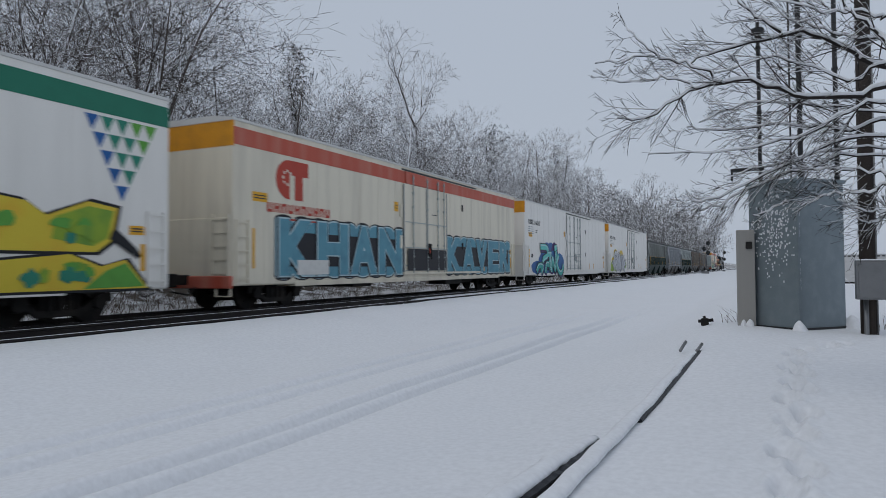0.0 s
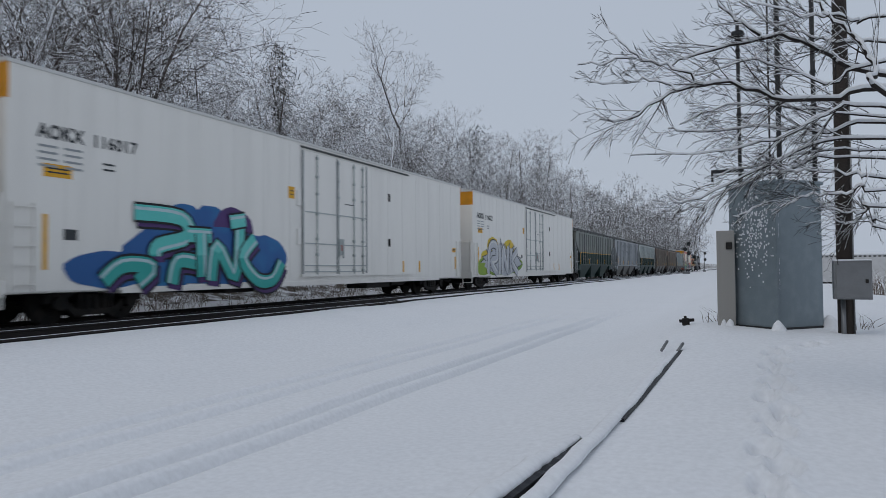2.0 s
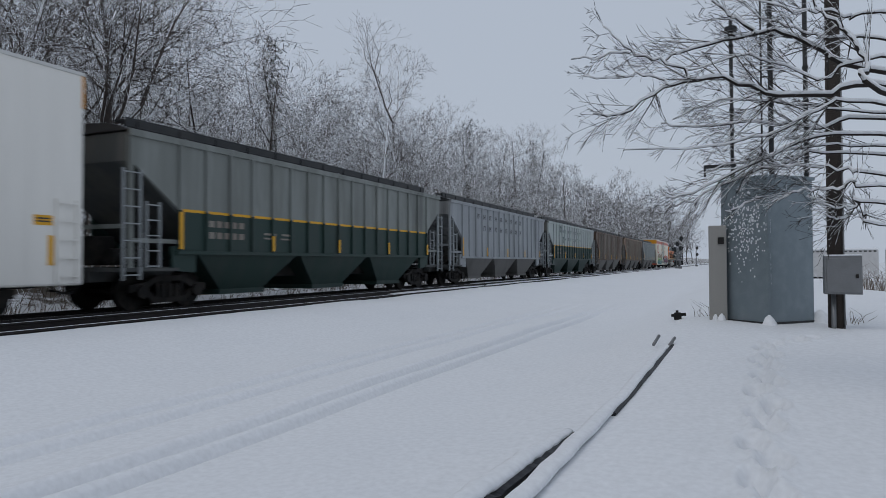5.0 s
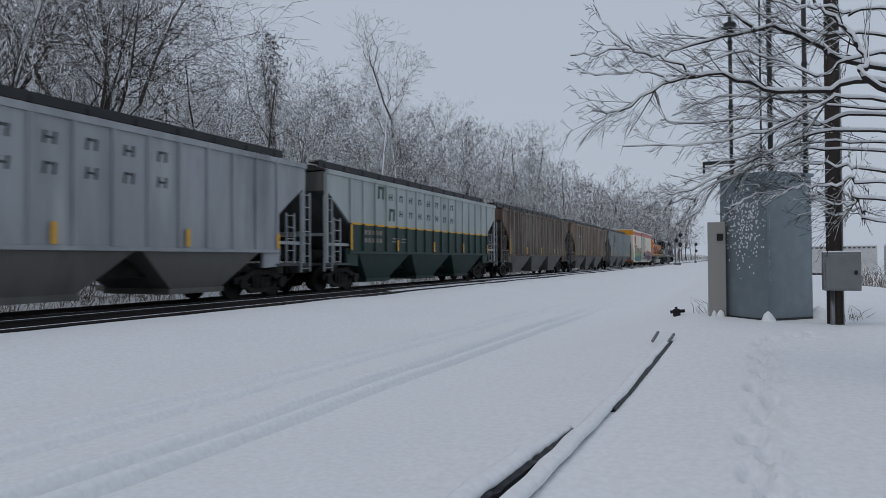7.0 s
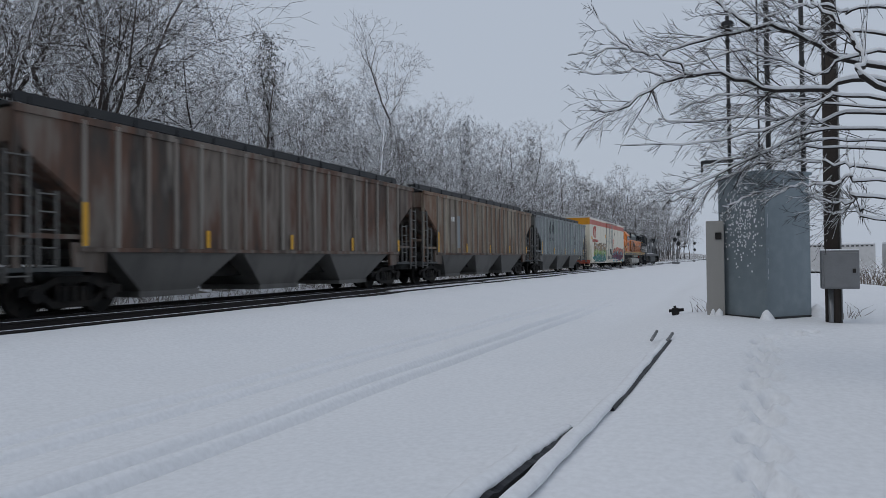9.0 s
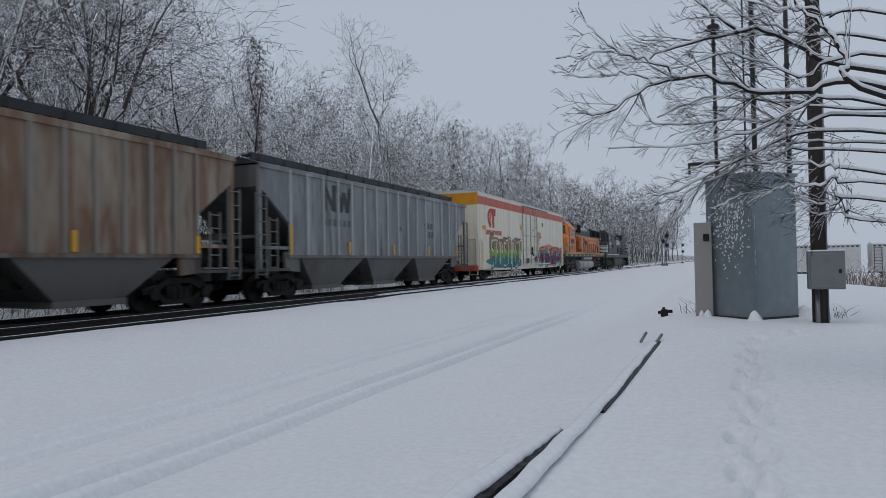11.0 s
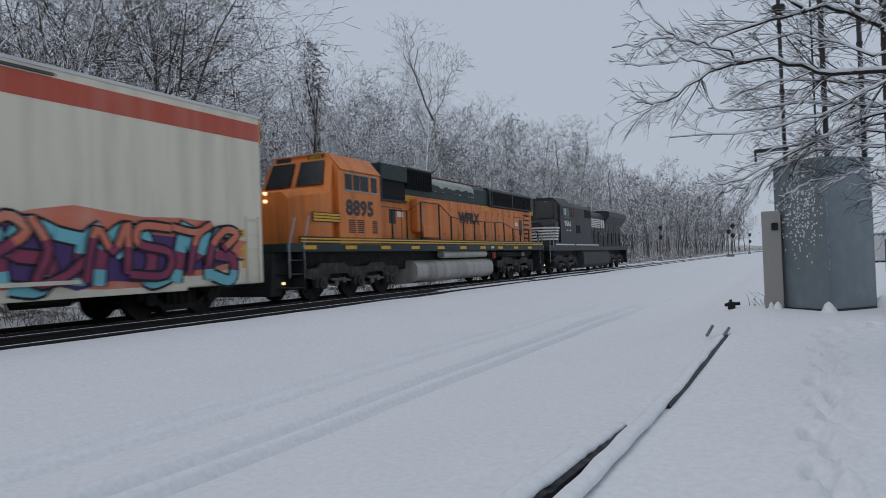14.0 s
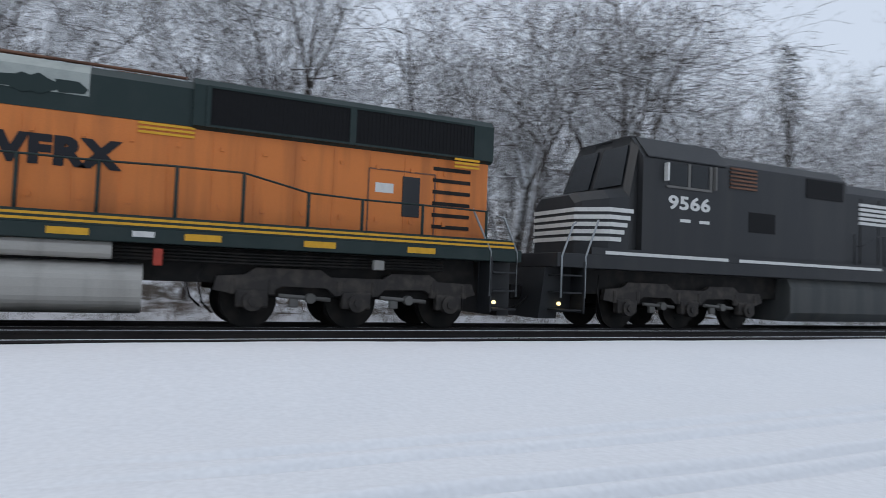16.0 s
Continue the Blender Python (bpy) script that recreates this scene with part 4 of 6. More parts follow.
            part("stripe", ys, YELLOW, hood)
    part("hood_window", Shape().box(hw, hw + 0.02, 20.1, 20.5, 2.35, 3.2, 0.01), BLACK, hood)
    part("hood_window", Shape().box(hw, hw + 0.02, 6.6, 7.05, 2.55, 3.1, 0.01), BLACK, hood)
    lv = Shape()
    for k in range(6):
        lv.box(hw, hw + 0.015, 20.8, 21.7, 2.15 + k * 0.25, 2.23 + k * 0.25)
    part("louvre", lv, IRON, hood)
    for y in (7.2, 19.5):
        part("notice", Shape().box(hw, hw + 0.008, y, y + 0.4, 2.82, 3.02), WHITE_P, hood)
    paint_text("lettering", "WFRX", 2.3, 0.52, INK, c, hw + 0.014, 12.48, 2.75, fat=0.06, label="dark painted reporting letters WFRX")
    posts = ((6.1, 3.0), (7.16, 3.0), (8.25, 3.42), (9.79, 3.42), (10.88, 2.95), (12.08, 2.85), (13.25, 2.85), (14.43, 2.85), (15.66, 2.88), (16.81, 2.88), (18.02, 2.62), (19.1, 2.58), (20.4, 2.58), (21.9, 2.56))
    for y, z in posts:
        part("rail_post", Shape().tube([(1.46, y, 1.76), (1.46, y, z)], 0.034, 6), LOCO_G, c)
    part("handrail", Shape().tube([(1.46, y, z) for y, z in posts], 0.02, 6), LOCO_G, c)
    for y, w, z in ((19.35, 1.5, 3.3), (5.6, 1.9, 3.15)):
        ed = Shape()
        for q in (y, y + w):
            ed.box(hw, hw + 0.014, q - 0.015, q + 0.015, 2.0, z)
        ed.box(hw, hw + 0.014, y, y + w, z - 0.015, z + 0.015)
        part("door_frame", ed, RUST_P, hood, "rust-edged hood door seam")
    part("step_box", Shape().prism([(hw, 2.05), (hw + 0.34, 2.05), (hw + 0.34, 2.5), (hw + 0.2, 2.7), (hw, 2.7)], 8.62, 10.0), LOCO_O, hood)
    part("emergency_cutoff", Shape().box(1.36, 1.5, 15.35, 15.5, 1.12, 1.42, 0.02), RED_P, c, "red emergency fuel cutoff")
    part("notice", Shape().box(1.5, 1.508, 15.0, 15.35, 1.6, 1.7), WHITE_P, c)
    part("junction_box", Shape().box(1.3, 1.45, 19.4, 19.62, 1.2, 1.4, 0.02), CONC, c)
    part("roof_clutter", Shape().tube([(0.7, 10.4, 4.66), (0.7, 15.8, 4.66)], 0.03, 6).box(0.3, 0.6, 12.8, 13.4, 4.55, 4.72).box(-0.3, 0.2, 14.6, 15.2, 4.55, 4.75), RUST_P, c, "rusty pipe and lifting eyes along the roof")
    tank = [(1.48 * math.copysign(abs(math.cos(a)) ** 0.45, math.cos(a)), 0.71 + 0.47 * math.copysign(abs(math.sin(a)) ** 0.6, math.sin(a))) for a in np.linspace(0, 2 * math.pi, 44, endpoint=False)]
    part("fuel_tank", Shape().prism(tank, 7.8, 15.2), TANK_S, c, "grimy silver fuel tank")
    part("air_reservoir", Shape().drum((1.25, 0, 1.36), 0.16, 10.2, 14.7, "y", 14), TANK_S, c, "silver air reservoir")
    pp = Shape()
    for k in range(4):
        pp.tube([(1.3, 14.6, 1.25 + k * 0.06), (1.3, 17, 1.22 + k * 0.06), (1.3, 21, 1.25 + k * 0.06)], 0.025, 5)
    part("pipe", pp, IRON, c)
    loco_bogie(c, 4.27)
    loco_bogie(c, 19.15)
    steps_at(c, 0.35, 1, LOCO_G)
    steps_at(c, L - 0.2, -1, LOCO_G)
    coupler(c, 0.2, -1)
    coupler(c, L - 0.1, 1)
    return c


def black_loco(y0):
    c = thing("diesel_locomotive", "black six-axle diesel locomotive with white nose stripes and number", "locomotive", "locomotives", pose(TRACK_X, y0, 0))
    L = 22.3
    part("frame", Shape().box(-1.5, 1.5, 0.25, L - 0.1, 1.45, 1.78, 0.02), BLACK, c)
    for a, b in ((1.6, 5.6), (6.0, 12.0)):
        part("stripe", Shape().box(1.5, 1.506, a, b, 1.8, 1.88), WHITE_P, c, "thin white sill stripe")
    # Same added dark block as on the orange engine, closing the gap.
    part("underframe", Shape().box(-0.95, 0.95, 1.2, L - 1.0, 0.85, 1.48), IRON, c)
    part("side_skirt", Shape().box(1.4, 1.5, 1.2, 12.2, 1.78, 1.95), BLACK, c)
    part("pilot", Shape().prism([(0.1, 0.25), (0.3, 1.7), (0.7, 1.7), (0.6, 0.25)], -1.45, 1.0, "x"), BLACK, c)
    part("pilot", Shape().box(-1.4, 1.4, L - 0.4, L - 0.1, 0.4, 1.7), BLACK, c)
    cab = wide_cab(c, BLACK, 2.3, 5.5, 4.78, 3.3, BLACK, "black")
    s = Shape()
    for k in range(5):
        z = 2.12 + k * 0.175
        s.box(1.475, 1.506, 1.7, 2.05 + k * 0.09, z, z + 0.1)
        s.box(-0.88, 0.88, 1.13, 1.16, z, z + 0.1)
        s.prism([(0.88, 1.16), (1.5, 1.75), (1.5, 1.7), (0.88, 1.12)], z, z + 0.1, "z")
    part("nose_stripe", s, WHITE_P, cab, "five white stripes round the nose")
    for y, w in ((3.5, 0.62), (4.25, 0.55)):
        part("side_window", Shape().box(1.46, 1.512, y, y + w, 3.62, 4.18, 0.01), GLASS, cab)
    part("window_frame", Shape().box(1.5, 1.53, 3.42, 4.95, 3.55, 3.61).box(1.5, 1.53, 4.12, 4.2, 3.6, 4.2).box(1.5, 1.53, 4.86, 4.95, 3.6, 4.2), CHUTE, cab, "grey window frame")
    part("wind_deflector", Shape().box(1.5, 1.64, 3.34, 3.4, 3.7, 4.15, 0.01), WHITE_P, cab, "pale wind deflector")
    part("wind_deflector", Shape().box(1.5, 1.62, 4.98, 5.03, 3.6, 4.2, 0.01), CHUTE, cab)
    s = Shape()
    for k in range(6):
        s.box(1.4, 1.44, 5.7, 6.7, 3.75 + k * 0.1, 3.8 + k * 0.1)
    part("louvre", s, RUST_P, cab, "rusty louvres behind the cab")
    paint_text("road_number", "9566", 1.42, 0.36, WHITE_P, c, 1.503, 3.5, 3.02, fat=0.03, label="road number 9566 in white figures")
    paint_text("number", "9566", 0.5, 0.13, WHITE_P, cab, 0.42, 2.655, 4.47, turn=-90)
    bars(c, WHITE_P, 1.502, 3.9, 2.72, 2, 0.35, 0.08, 0.3)
    hw = 1.1
    hood = part("long_hood", Shape().prism([(-hw, 1.78), (hw, 1.78), (hw, 4.1), (0.85, 4.4), (-0.85, 4.4), (-hw, 4.1)], 5.5, 21.3), BLACK, c)
    part("hood_cabinet", Shape().prism([(-1.4, 1.78), (1.4, 1.78), (1.4, 4.35), (1.15, 4.6), (-1.15, 4.6), (-1.4, 4.35)], 5.5, 10.45), BLACK, c)
    part("intake_grille", Shape().box(1.4, 1.42, 8.7, 10.3, 3.75, 4.3), MESH_B, c)
    part("hood_window", Shape().box(1.4, 1.41, 6.44, 7.46, 2.63, 3.17), MESH_B, c)
    hd = Shape()
    for i in range(12):
        y = 10.7 + i * 0.88
        hd.box(hw, hw + 0.015, y - 0.015, y + 0.015, 2.0, 4.0)
    part("hood_door", hd, IRON, hood)
    part("radiator", Shape().prism([(-hw, 3.6), (hw, 3.6), (1.5, 4.15), (1.5, 4.5), (1.3, 4.62), (-1.3, 4.62), (-1.5, 4.5), (-1.5, 4.15)], 15.6, 22.0), BLACK, c, "winged black radiator housing")
    part("exhaust", Shape().box(-0.4, 0.4, 9.6, 11.6, 4.4, 4.62, 0.03), BLACK, c)
    for k in range(5):
        bars(c, WHITE_P, hw + 0.016, 11.5, 3.2 + k * 0.14, 1, 2.6, 0.09, 0.05, label="white painted lettering")
    bars(c, WHITE_P, hw + 0.016, 14.3, 3.2, 2, 0.5, 0.62, 0.15)
    bars(c, CHUTE, hw + 0.016, 14.0, 2.6, 8, 0.2, 0.3, 0.07)
    handrail(c, 1.46, [10.8 + i * 1.4 for i in range(9)], 1.78, 2.85, BLACK)
    part("fuel_tank", Shape().prism([(-1.3, 1.45), (1.3, 1.45), (1.42, 1.2), (1.42, 0.5), (1.2, 0.25), (-1.2, 0.25), (-1.42, 0.5), (-1.42, 1.2)], 8.1, 15.6), DARK_H, c)
    loco_bogie(c, 4.6)
    loco_bogie(c, 18.9)
    steps_at(c, 0.35, 1, BLACK)
    steps_at(c, L - 0.2, -1, BLACK, False)
    part("end_railing", Shape().tube([(1.3, L - 0.15, 1.78), (1.3, L - 0.15, 2.8), (-1.3, L - 0.15, 2.8), (-1.3, L - 0.15, 1.78)], 0.025, 6), BLACK, c)
    coupler(c, 0.2, -1)
    coupler(c, L - 0.1, 1)
    return c


def fat_letters(c, text, y, z, w, h, inner, outer, edge, x=SIDE, name="graffiti", label="", hilite=None):
    """Bubble letters in three coats of paint, one on another."""
    share = [0.5 if ch == "I" else 1.0 for ch in text]
    unit, at = w / sum(share), 0.0
    first = None
    for ch, q in zip(text, share):
        cw = unit * q
        g = paint_text(name, ch, cw * 1.04, h, edge, c, x + 0.012, y + at - cw * 0.02, z, 0.003, 0.085, label=label)
        for i, (m, f) in enumerate(((outer, 0.065), (inner, 0.05))):
            me = lettering(ch, cw * (0.98 - 0.06 * i), h * (0.95 - 0.05 * i), 0.003, f)
            me.materials.clear()
            me.materials.append(m)
            part("coat", me, None, g, at=pose(0.003 * (i + 1), cw * (0.03 + 0.03 * i), h * (0.025 + 0.025 * i)))
        at += cw
        first = first or g
    return first


def blob(c, m, y, z, ry, rz, x, name="graffiti_cloud", wob=0.12, seed=1, k=22, lobes=0):
    """A flat patch of spray paint with an uneven outline."""
    rr = random.Random(seed)
    pts = []
    for i in range(k):
        a = 2 * math.pi * i / k
        q = 1 + rr.uniform(-wob, wob) + (0.1 * abs(math.sin(a * lobes / 2)) if lobes else 0)
        pts.append((y + ry * q * math.cos(a), z + rz * q * math.sin(a)))
    return part(name, Shape().prism(pts, x, x + 0.003, "x"), m, c)


TEAL = mat("teal_spray", (0.12, 0.33, 0.42), 0.55, dirt=(0.07, 0.2, 0.28), dirt_amount=0.6, scale=2.5)
TEAL_L = mat("pale_teal_spray", (0.5, 0.66, 0.7), 0.55, scale=3)
AQUA = mat("aqua_spray", (0.12, 0.58, 0.53), 0.55, dirt=(0.25, 0.7, 0.65), dirt_amount=0.6, scale=1.5)
NAVY = mat("navy_spray", (0.03, 0.12, 0.34), 0.55, dirt=(0.03, 0.25, 0.5), dirt_amount=0.7, scale=0.8)
PURPLE = mat("purple_spray", (0.09, 0.045, 0.17), 0.55, scale=2)
INK = mat("black_spray", (0.012, 0.013, 0.018), 0.5, scale=4)
SILVER = mat("silver_spray", (0.5, 0.52, 0.56), 0.4, 0.2, dirt=(0.33, 0.35, 0.4), dirt_amount=0.6, scale=1.6)
LIME = mat("lime_spray", (0.28, 0.42, 0.04), 0.55, dirt=(0.05, 0.25, 0.06), dirt_amount=0.7, scale=1.6)
SUNY = mat("yellow_spray", (0.72, 0.56, 0.05), 0.55, dirt=(0.75, 0.35, 0.03), dirt_amount=0.6, scale=1.2)
TANSP = mat("tan_spray", (0.3, 0.18, 0.07), 0.55, dirt=(0.4, 0.28, 0.12), dirt_amount=0.5, scale=2)
SEA = mat("sea_green_spray", (0.02, 0.2, 0.19), 0.55, dirt=(0.05, 0.3, 0.18), dirt_amount=0.6, scale=1.4)
CORAL = mat("coral_spray", (0.68, 0.2, 0.12), 0.55, dirt=(0.7, 0.4, 0.3), dirt_amount=0.6, scale=2)
BERRY = mat("berry_spray", (0.3, 0.05, 0.11), 0.55, dirt=(0.12, 0.03, 0.1), dirt_amount=0.6, scale=2)
SEA_L = mat("jade_spray", (0.04, 0.4, 0.36), 0.55, dirt=(0.1, 0.5, 0.45), dirt_amount=0.6, scale=1.5)
CYAN = mat("cyan_spray", (0.2, 0.55, 0.62), 0.5, scale=2)
EMERALD = mat("emerald_print", (0.03, 0.25, 0.17), 0.5, scale=3)
LEAFG = mat("leaf_green_print", (0.12, 0.38, 0.06), 0.5, scale=3)
BLUEP = mat("blue_print", (0.02, 0.12, 0.36), 0.5, scale=3)

CARS = []


def scallop(c, y0, y1, z0, z1, n):
    """Scalloped backing of the big letters: black, pale, teal, with a dark middle."""
    for i, (m, g) in enumerate(((INK, 0.0), (TEAL_L, 0.04), (TEAL, 0.09))):
        pts = []
        w = (y1 - y0) / n
        for k in range(n):
            pts += [(y0 + w * (k + 0.5 - 0.5 * math.cos(a)), z1 - g - 0.16 + 0.16 * math.sin(a)) for a in np.linspace(0.15, 2.99, 6)]
        pts = [(min(max(y, y0 + g), y1 - g), z) for y, z in pts]
        low = [(y0 + y1 - y, z0 + z1 - z) for y, z in pts]
        part("graffiti_backing", Shape().prism(pts + low, SIDE + 0.006 + 0.001 * i, SIDE + 0.008 + 0.001 * i, "x"), m, c)
    part("graffiti_backing", Shape().box(SIDE + 0.008, SIDE + 0.0115, y0 + 0.35, y1 - 0.35, z0 + 0.42, z1 - 0.5), INK, c)


def ribbon(c, pts, width, depth, fills, edge, hilite=None, name="graffiti_stroke"):
    """One sprayed stroke along (y, z) points: a dark edge, a fill whose tint changes with height, and a pale gleam."""
    q = []
    for i in range(len(pts) - 1):
        a, b, e, d = (Vector(pts[max(i - 1, 0)]), Vector(pts[i]), Vector(pts[i + 1]), Vector(pts[min(i + 2, len(pts) - 1)]))
        q += [0.5 * (2 * b + (e - a) * u + (2 * a - 5 * b + 4 * e - d) * u * u + (3 * b - a - 3 * e + d) * u ** 3) for u in (0, 0.25, 0.5, 0.75)]
    q.append(Vector(pts[-1]))
    nn = []
    for i in range(len(q)):
        d = (q[min(i + 1, len(q) - 1)] - q[max(i - 1, 0)]).normalized()
        nn.append(Vector((-d.y, d.x)))

    def coat(k, half, lift, shift=0.0):
        tint = [k((q[i].y + q[i + 1].y) / 2) for i in range(len(q) - 1)]
        i = 0
        while i < len(tint):
            j = i
            while j < len(tint) and tint[j] == tint[i]:
                j += 1
            vs = []
            for u in range(i, j + 1):
                o = q[u] + nn[u] * shift
                a, b = o + nn[u] * half, o - nn[u] * half
                vs += [(depth + lift, a.x, a.y), (depth + lift, b.x, b.y), (depth + lift + 0.0006, b.x, b.y), (depth + lift + 0.0006, a.x, a.y)]
            fs = [(4 * u + w, 4 * u + (w + 1) % 4, 4 * u + 4 + (w + 1) % 4, 4 * u + 4 + w) for u in range(j - i) for w in range(4)] + [(0, 1, 2, 3), (4 * (j - i) + 3, 4 * (j - i) + 2, 4 * (j - i) + 1, 4 * (j - i))]
            part(name, Shape().add(vs, fs), tint[i], c)
            i = j
    coat(lambda z: edge, width * 0.5 + 0.055, 0)
    coat(lambda z: next(m for lim, m in fills if z >= lim), width * 0.5, 0.001)
    if hilite:
        coat(lambda z: hilite, width * 0.1, 0.002, width * 0.26)


def letters(c, y0, y1, z0, z1, n, width, fills, edge, hilite, depth, seed):
    """Unreadable interlocked graffiti letters: n looping strokes side by side."""
    rr = random.Random(seed)
    w, h = (y1 - y0) / n, z1 - z0
    forms = (((0, 0.05), (0.1, 0.6), (0.5, 0.98), (0.8, 0.75), (0.35, 0.5)), ((0.05, 0.95), (0.25, 0.5), (0.1, 0.05), (0.6, 0.1), (0.95, 0.35)), ((0, 0.0), (0.15, 0.9), (0.5, 0.45), (0.85, 0.95), (0.9, 0.05)),
             ((0.9, 0.9), (0.3, 0.95), (0.15, 0.6), (0.8, 0.42), (0.7, 0.05), (0.05, 0.08)), ((0.05, 0.88), (0.55, 0.8), (1.0, 0.95), (0.6, 0.75), (0.45, 0.05)))
    for i in range(n):
        f = forms[(i + seed) % len(forms)]
        pts = [(y0 + w * (i + u * 1.1) + rr.gauss(0, 0.05) * w, z0 + h * v + rr.gauss(0, 0.04) * h) for u, v in f]
        ribbon(c, pts, width * rr.uniform(0.85, 1.15), depth + 0.004 * i, fills, edge, hilite)


def red_mark(c):
    """Red emblem and a row of red letter-sized bars."""
    s = Shape()
    s.prism([(2.35 + 0.62 * math.cos(a) * (1.0 if math.cos(a) < 0 else 0.55), 3.75 + 0.58 * math.sin(a)) for a in np.linspace(0.5 * math.pi, 1.5 * math.pi, 12)], SIDE, SIDE + 0.012, "x")
    s.box(SIDE, SIDE + 0.012, 2.35, 3.25, 3.9, 4.33)
    s.box(SIDE, SIDE + 0.012, 2.6, 2.98, 3.17, 3.95)
    e = part("emblem", s, RED_P, c, "plain red rounded emblem")
    f = Shape()
    for k in range(4):
        a = k * math.pi / 4
        f.box(SIDE + 0.012, SIDE + 0.015, 2.25 + 0.2 * math.cos(a) - 0.04, 2.25 + 0.2 * math.cos(a) + 0.04, 3.8 + 0.2 * math.sin(a) - 0.04, 3.8 + 0.2 * math.sin(a) + 0.04)
        f.box(SIDE + 0.012, SIDE + 0.015, 2.25 - 0.2 * math.cos(a) - 0.04, 2.25 - 0.2 * math.cos(a) + 0.04, 3.8 - 0.2 * math.sin(a) - 0.04, 3.8 - 0.2 * math.sin(a) + 0.04)
    part("emblem_star", f, CREAM, e)["kind"] = "stuff"
    for k in range(10):
        y, x = 1.35 + k * 0.31, SIDE + 0.007
        lt = Shape().box(x, x + 0.004, y, y + 0.08, 2.75, 3.02).box(x, x + 0.004, y + 0.16, y + 0.24, 2.75, 3.02)
        lt.box(x, x + 0.004, y + 0.08, y + 0.16, (2.75, 2.85, 2.94)[k % 3], (2.83, 2.93, 3.02)[k % 3])
        part("letter_block", lt, RED_P, c, "red letter-sized block")
    bars(c, RED_P, SIDE + 0.007, 2.0, 2.55, 1, 1.7, 0.05, 0)


def consist():
    # white car with the green stripe
    c = reefer(-10.8, WHITE, "white refrigerator car with a green stripe and bright graffiti", None, GREEN)
    rows = 5
    for r in range(rows):
        for k in range(rows - r):
            y = 20.1 + r * 0.185 + k * 0.37
            z = 4.38 - r * 0.36
            m = (BLUEP, EMERALD, EMERALD, LEAFG, LEAFG)[min(4, k + (0 if r else 0))]
            part("triangle", Shape().prism([(y, z), (y + 0.33, z), (y + 0.165, z - 0.33)], SIDE + 0.008, SIDE + 0.012, "x"), m, c)
    for i, (pts, m) in enumerate(((((16.3, 0.75), (18.0, 0.75), (18.1, 2.7), (17.5, 2.95), (16.3, 2.9)), LIME), (((18.0, 1.5), (18.05, 2.55), (18.9, 2.45), (19.3, 2.2), (20.2, 2.55), (20.9, 2.45), (20.75, 1.75), (20.4, 1.5), (19.3, 1.5)), SUNY),
                                   (((19.4, 1.75), (19.5, 2.2), (20.2, 2.45), (20.8, 2.38), (20.65, 1.8), (20.3, 1.62)), LIME), (((18.2, 0.72), (18.3, 1.3), (19.8, 1.45), (20.5, 1.2), (21.1, 1.35), (21.7, 0.72)), SUNY), (((20.1, 0.74), (20.6, 1.1), (21.1, 1.28), (21.6, 0.76)), LEAFG))):
        cy, cz = sum(v for v, q in pts) / len(pts), sum(q for v, q in pts) / len(pts)
        if m not in (LEAFG,) and i != 2:
            part("graffiti_edge", Shape().prism([(cy + (v - cy) * 1.05 + (0.03 if v > cy else -0.03), cz + (q - cz) * 1.06 + (0.03 if q > cz else -0.03)) for v, q in pts], SIDE + 0.008 + i * 0.003, SIDE + 0.009 + i * 0.003, "x"), INK, c)
        part("graffiti", Shape().prism(list(pts), SIDE + 0.0095 + i * 0.003, SIDE + 0.0105 + i * 0.003, "x"), m, c, "bright sprayed graffiti block")
    rr = random.Random(6)
    for k in range(16):
        blob(c, (EMERALD, LEAFG, LIME)[k % 3], rr.uniform(18.3, 20.5), rr.choice((rr.uniform(0.9, 1.25), rr.uniform(1.7, 2.2))), rr.uniform(0.1, 0.26), rr.uniform(0.08, 0.2), SIDE + 0.026 + 0.001 * k, "graffiti_spot", 0.25, k, 12)
    for k in range(7):
        ribbon(c, [(20.75 + 0.07 * k, 1.75 - 0.04 * k), (20.85 + 0.07 * k, 1.95 - 0.06 * k), (20.95 + 0.08 * k, 1.7 - 0.05 * k)], 0.02, SIDE + 0.03 + 0.003 * k, ((0, INK),), INK)
    CARS.append((c, -10.8))
    # cream cars with the red stripe
    c = reefer(13.6, CREAM, "cream refrigerator car with a red stripe and large teal graffiti letters", ORANGE, RED)
    red_mark(c)
    scallop(c, 1.65, 9.4, 0.78, 2.72, 9)
    fat_letters(c, "KHAN", 1.8, 0.84, 7.4, 1.84, TEAL, TEAL_L, INK, SIDE + 0.012, label="large teal graffiti letter")
    part("graffiti_base", Shape().box(SIDE + 0.1, SIDE + 0.103, 9.5, 13.0, 1.04, 1.9), INK, c)
    scallop(c, 13.1, 21.5, 0.78, 2.62, 10)
    fat_letters(c, "KAVER", 13.25, 0.84, 8.1, 1.74, TEAL, TEAL_L, INK, SIDE + 0.012, label="large teal graffiti letter")
    part("notice", Shape().box(SIDE + 0.03, SIDE + 0.034, 2.7, 4.3, 0.95, 1.4), WHITE_P, c)
    CARS.append((c, 13.6))
    # white cars
    for y0, num, kind in ((37.7, "116017", 0), (61.6, "116022", 1)):
        c = reefer(y0, WHITE, ("white refrigerator car with aqua and navy graffiti", "white refrigerator car with silver and lime graffiti")[kind], ORANGE, None)
        paint_text("lettering", "AOKX", 1.05, 0.3, DARK_P, c, SIDE + 0.007, 0.6, 3.75, fat=0.03, label="dark reporting letters AOKX")
        paint_text("road_number", num, 1.1, 0.28, DARK_P, c, SIDE + 0.007, 1.9, 3.74, fat=0.02, label="road number " + num)
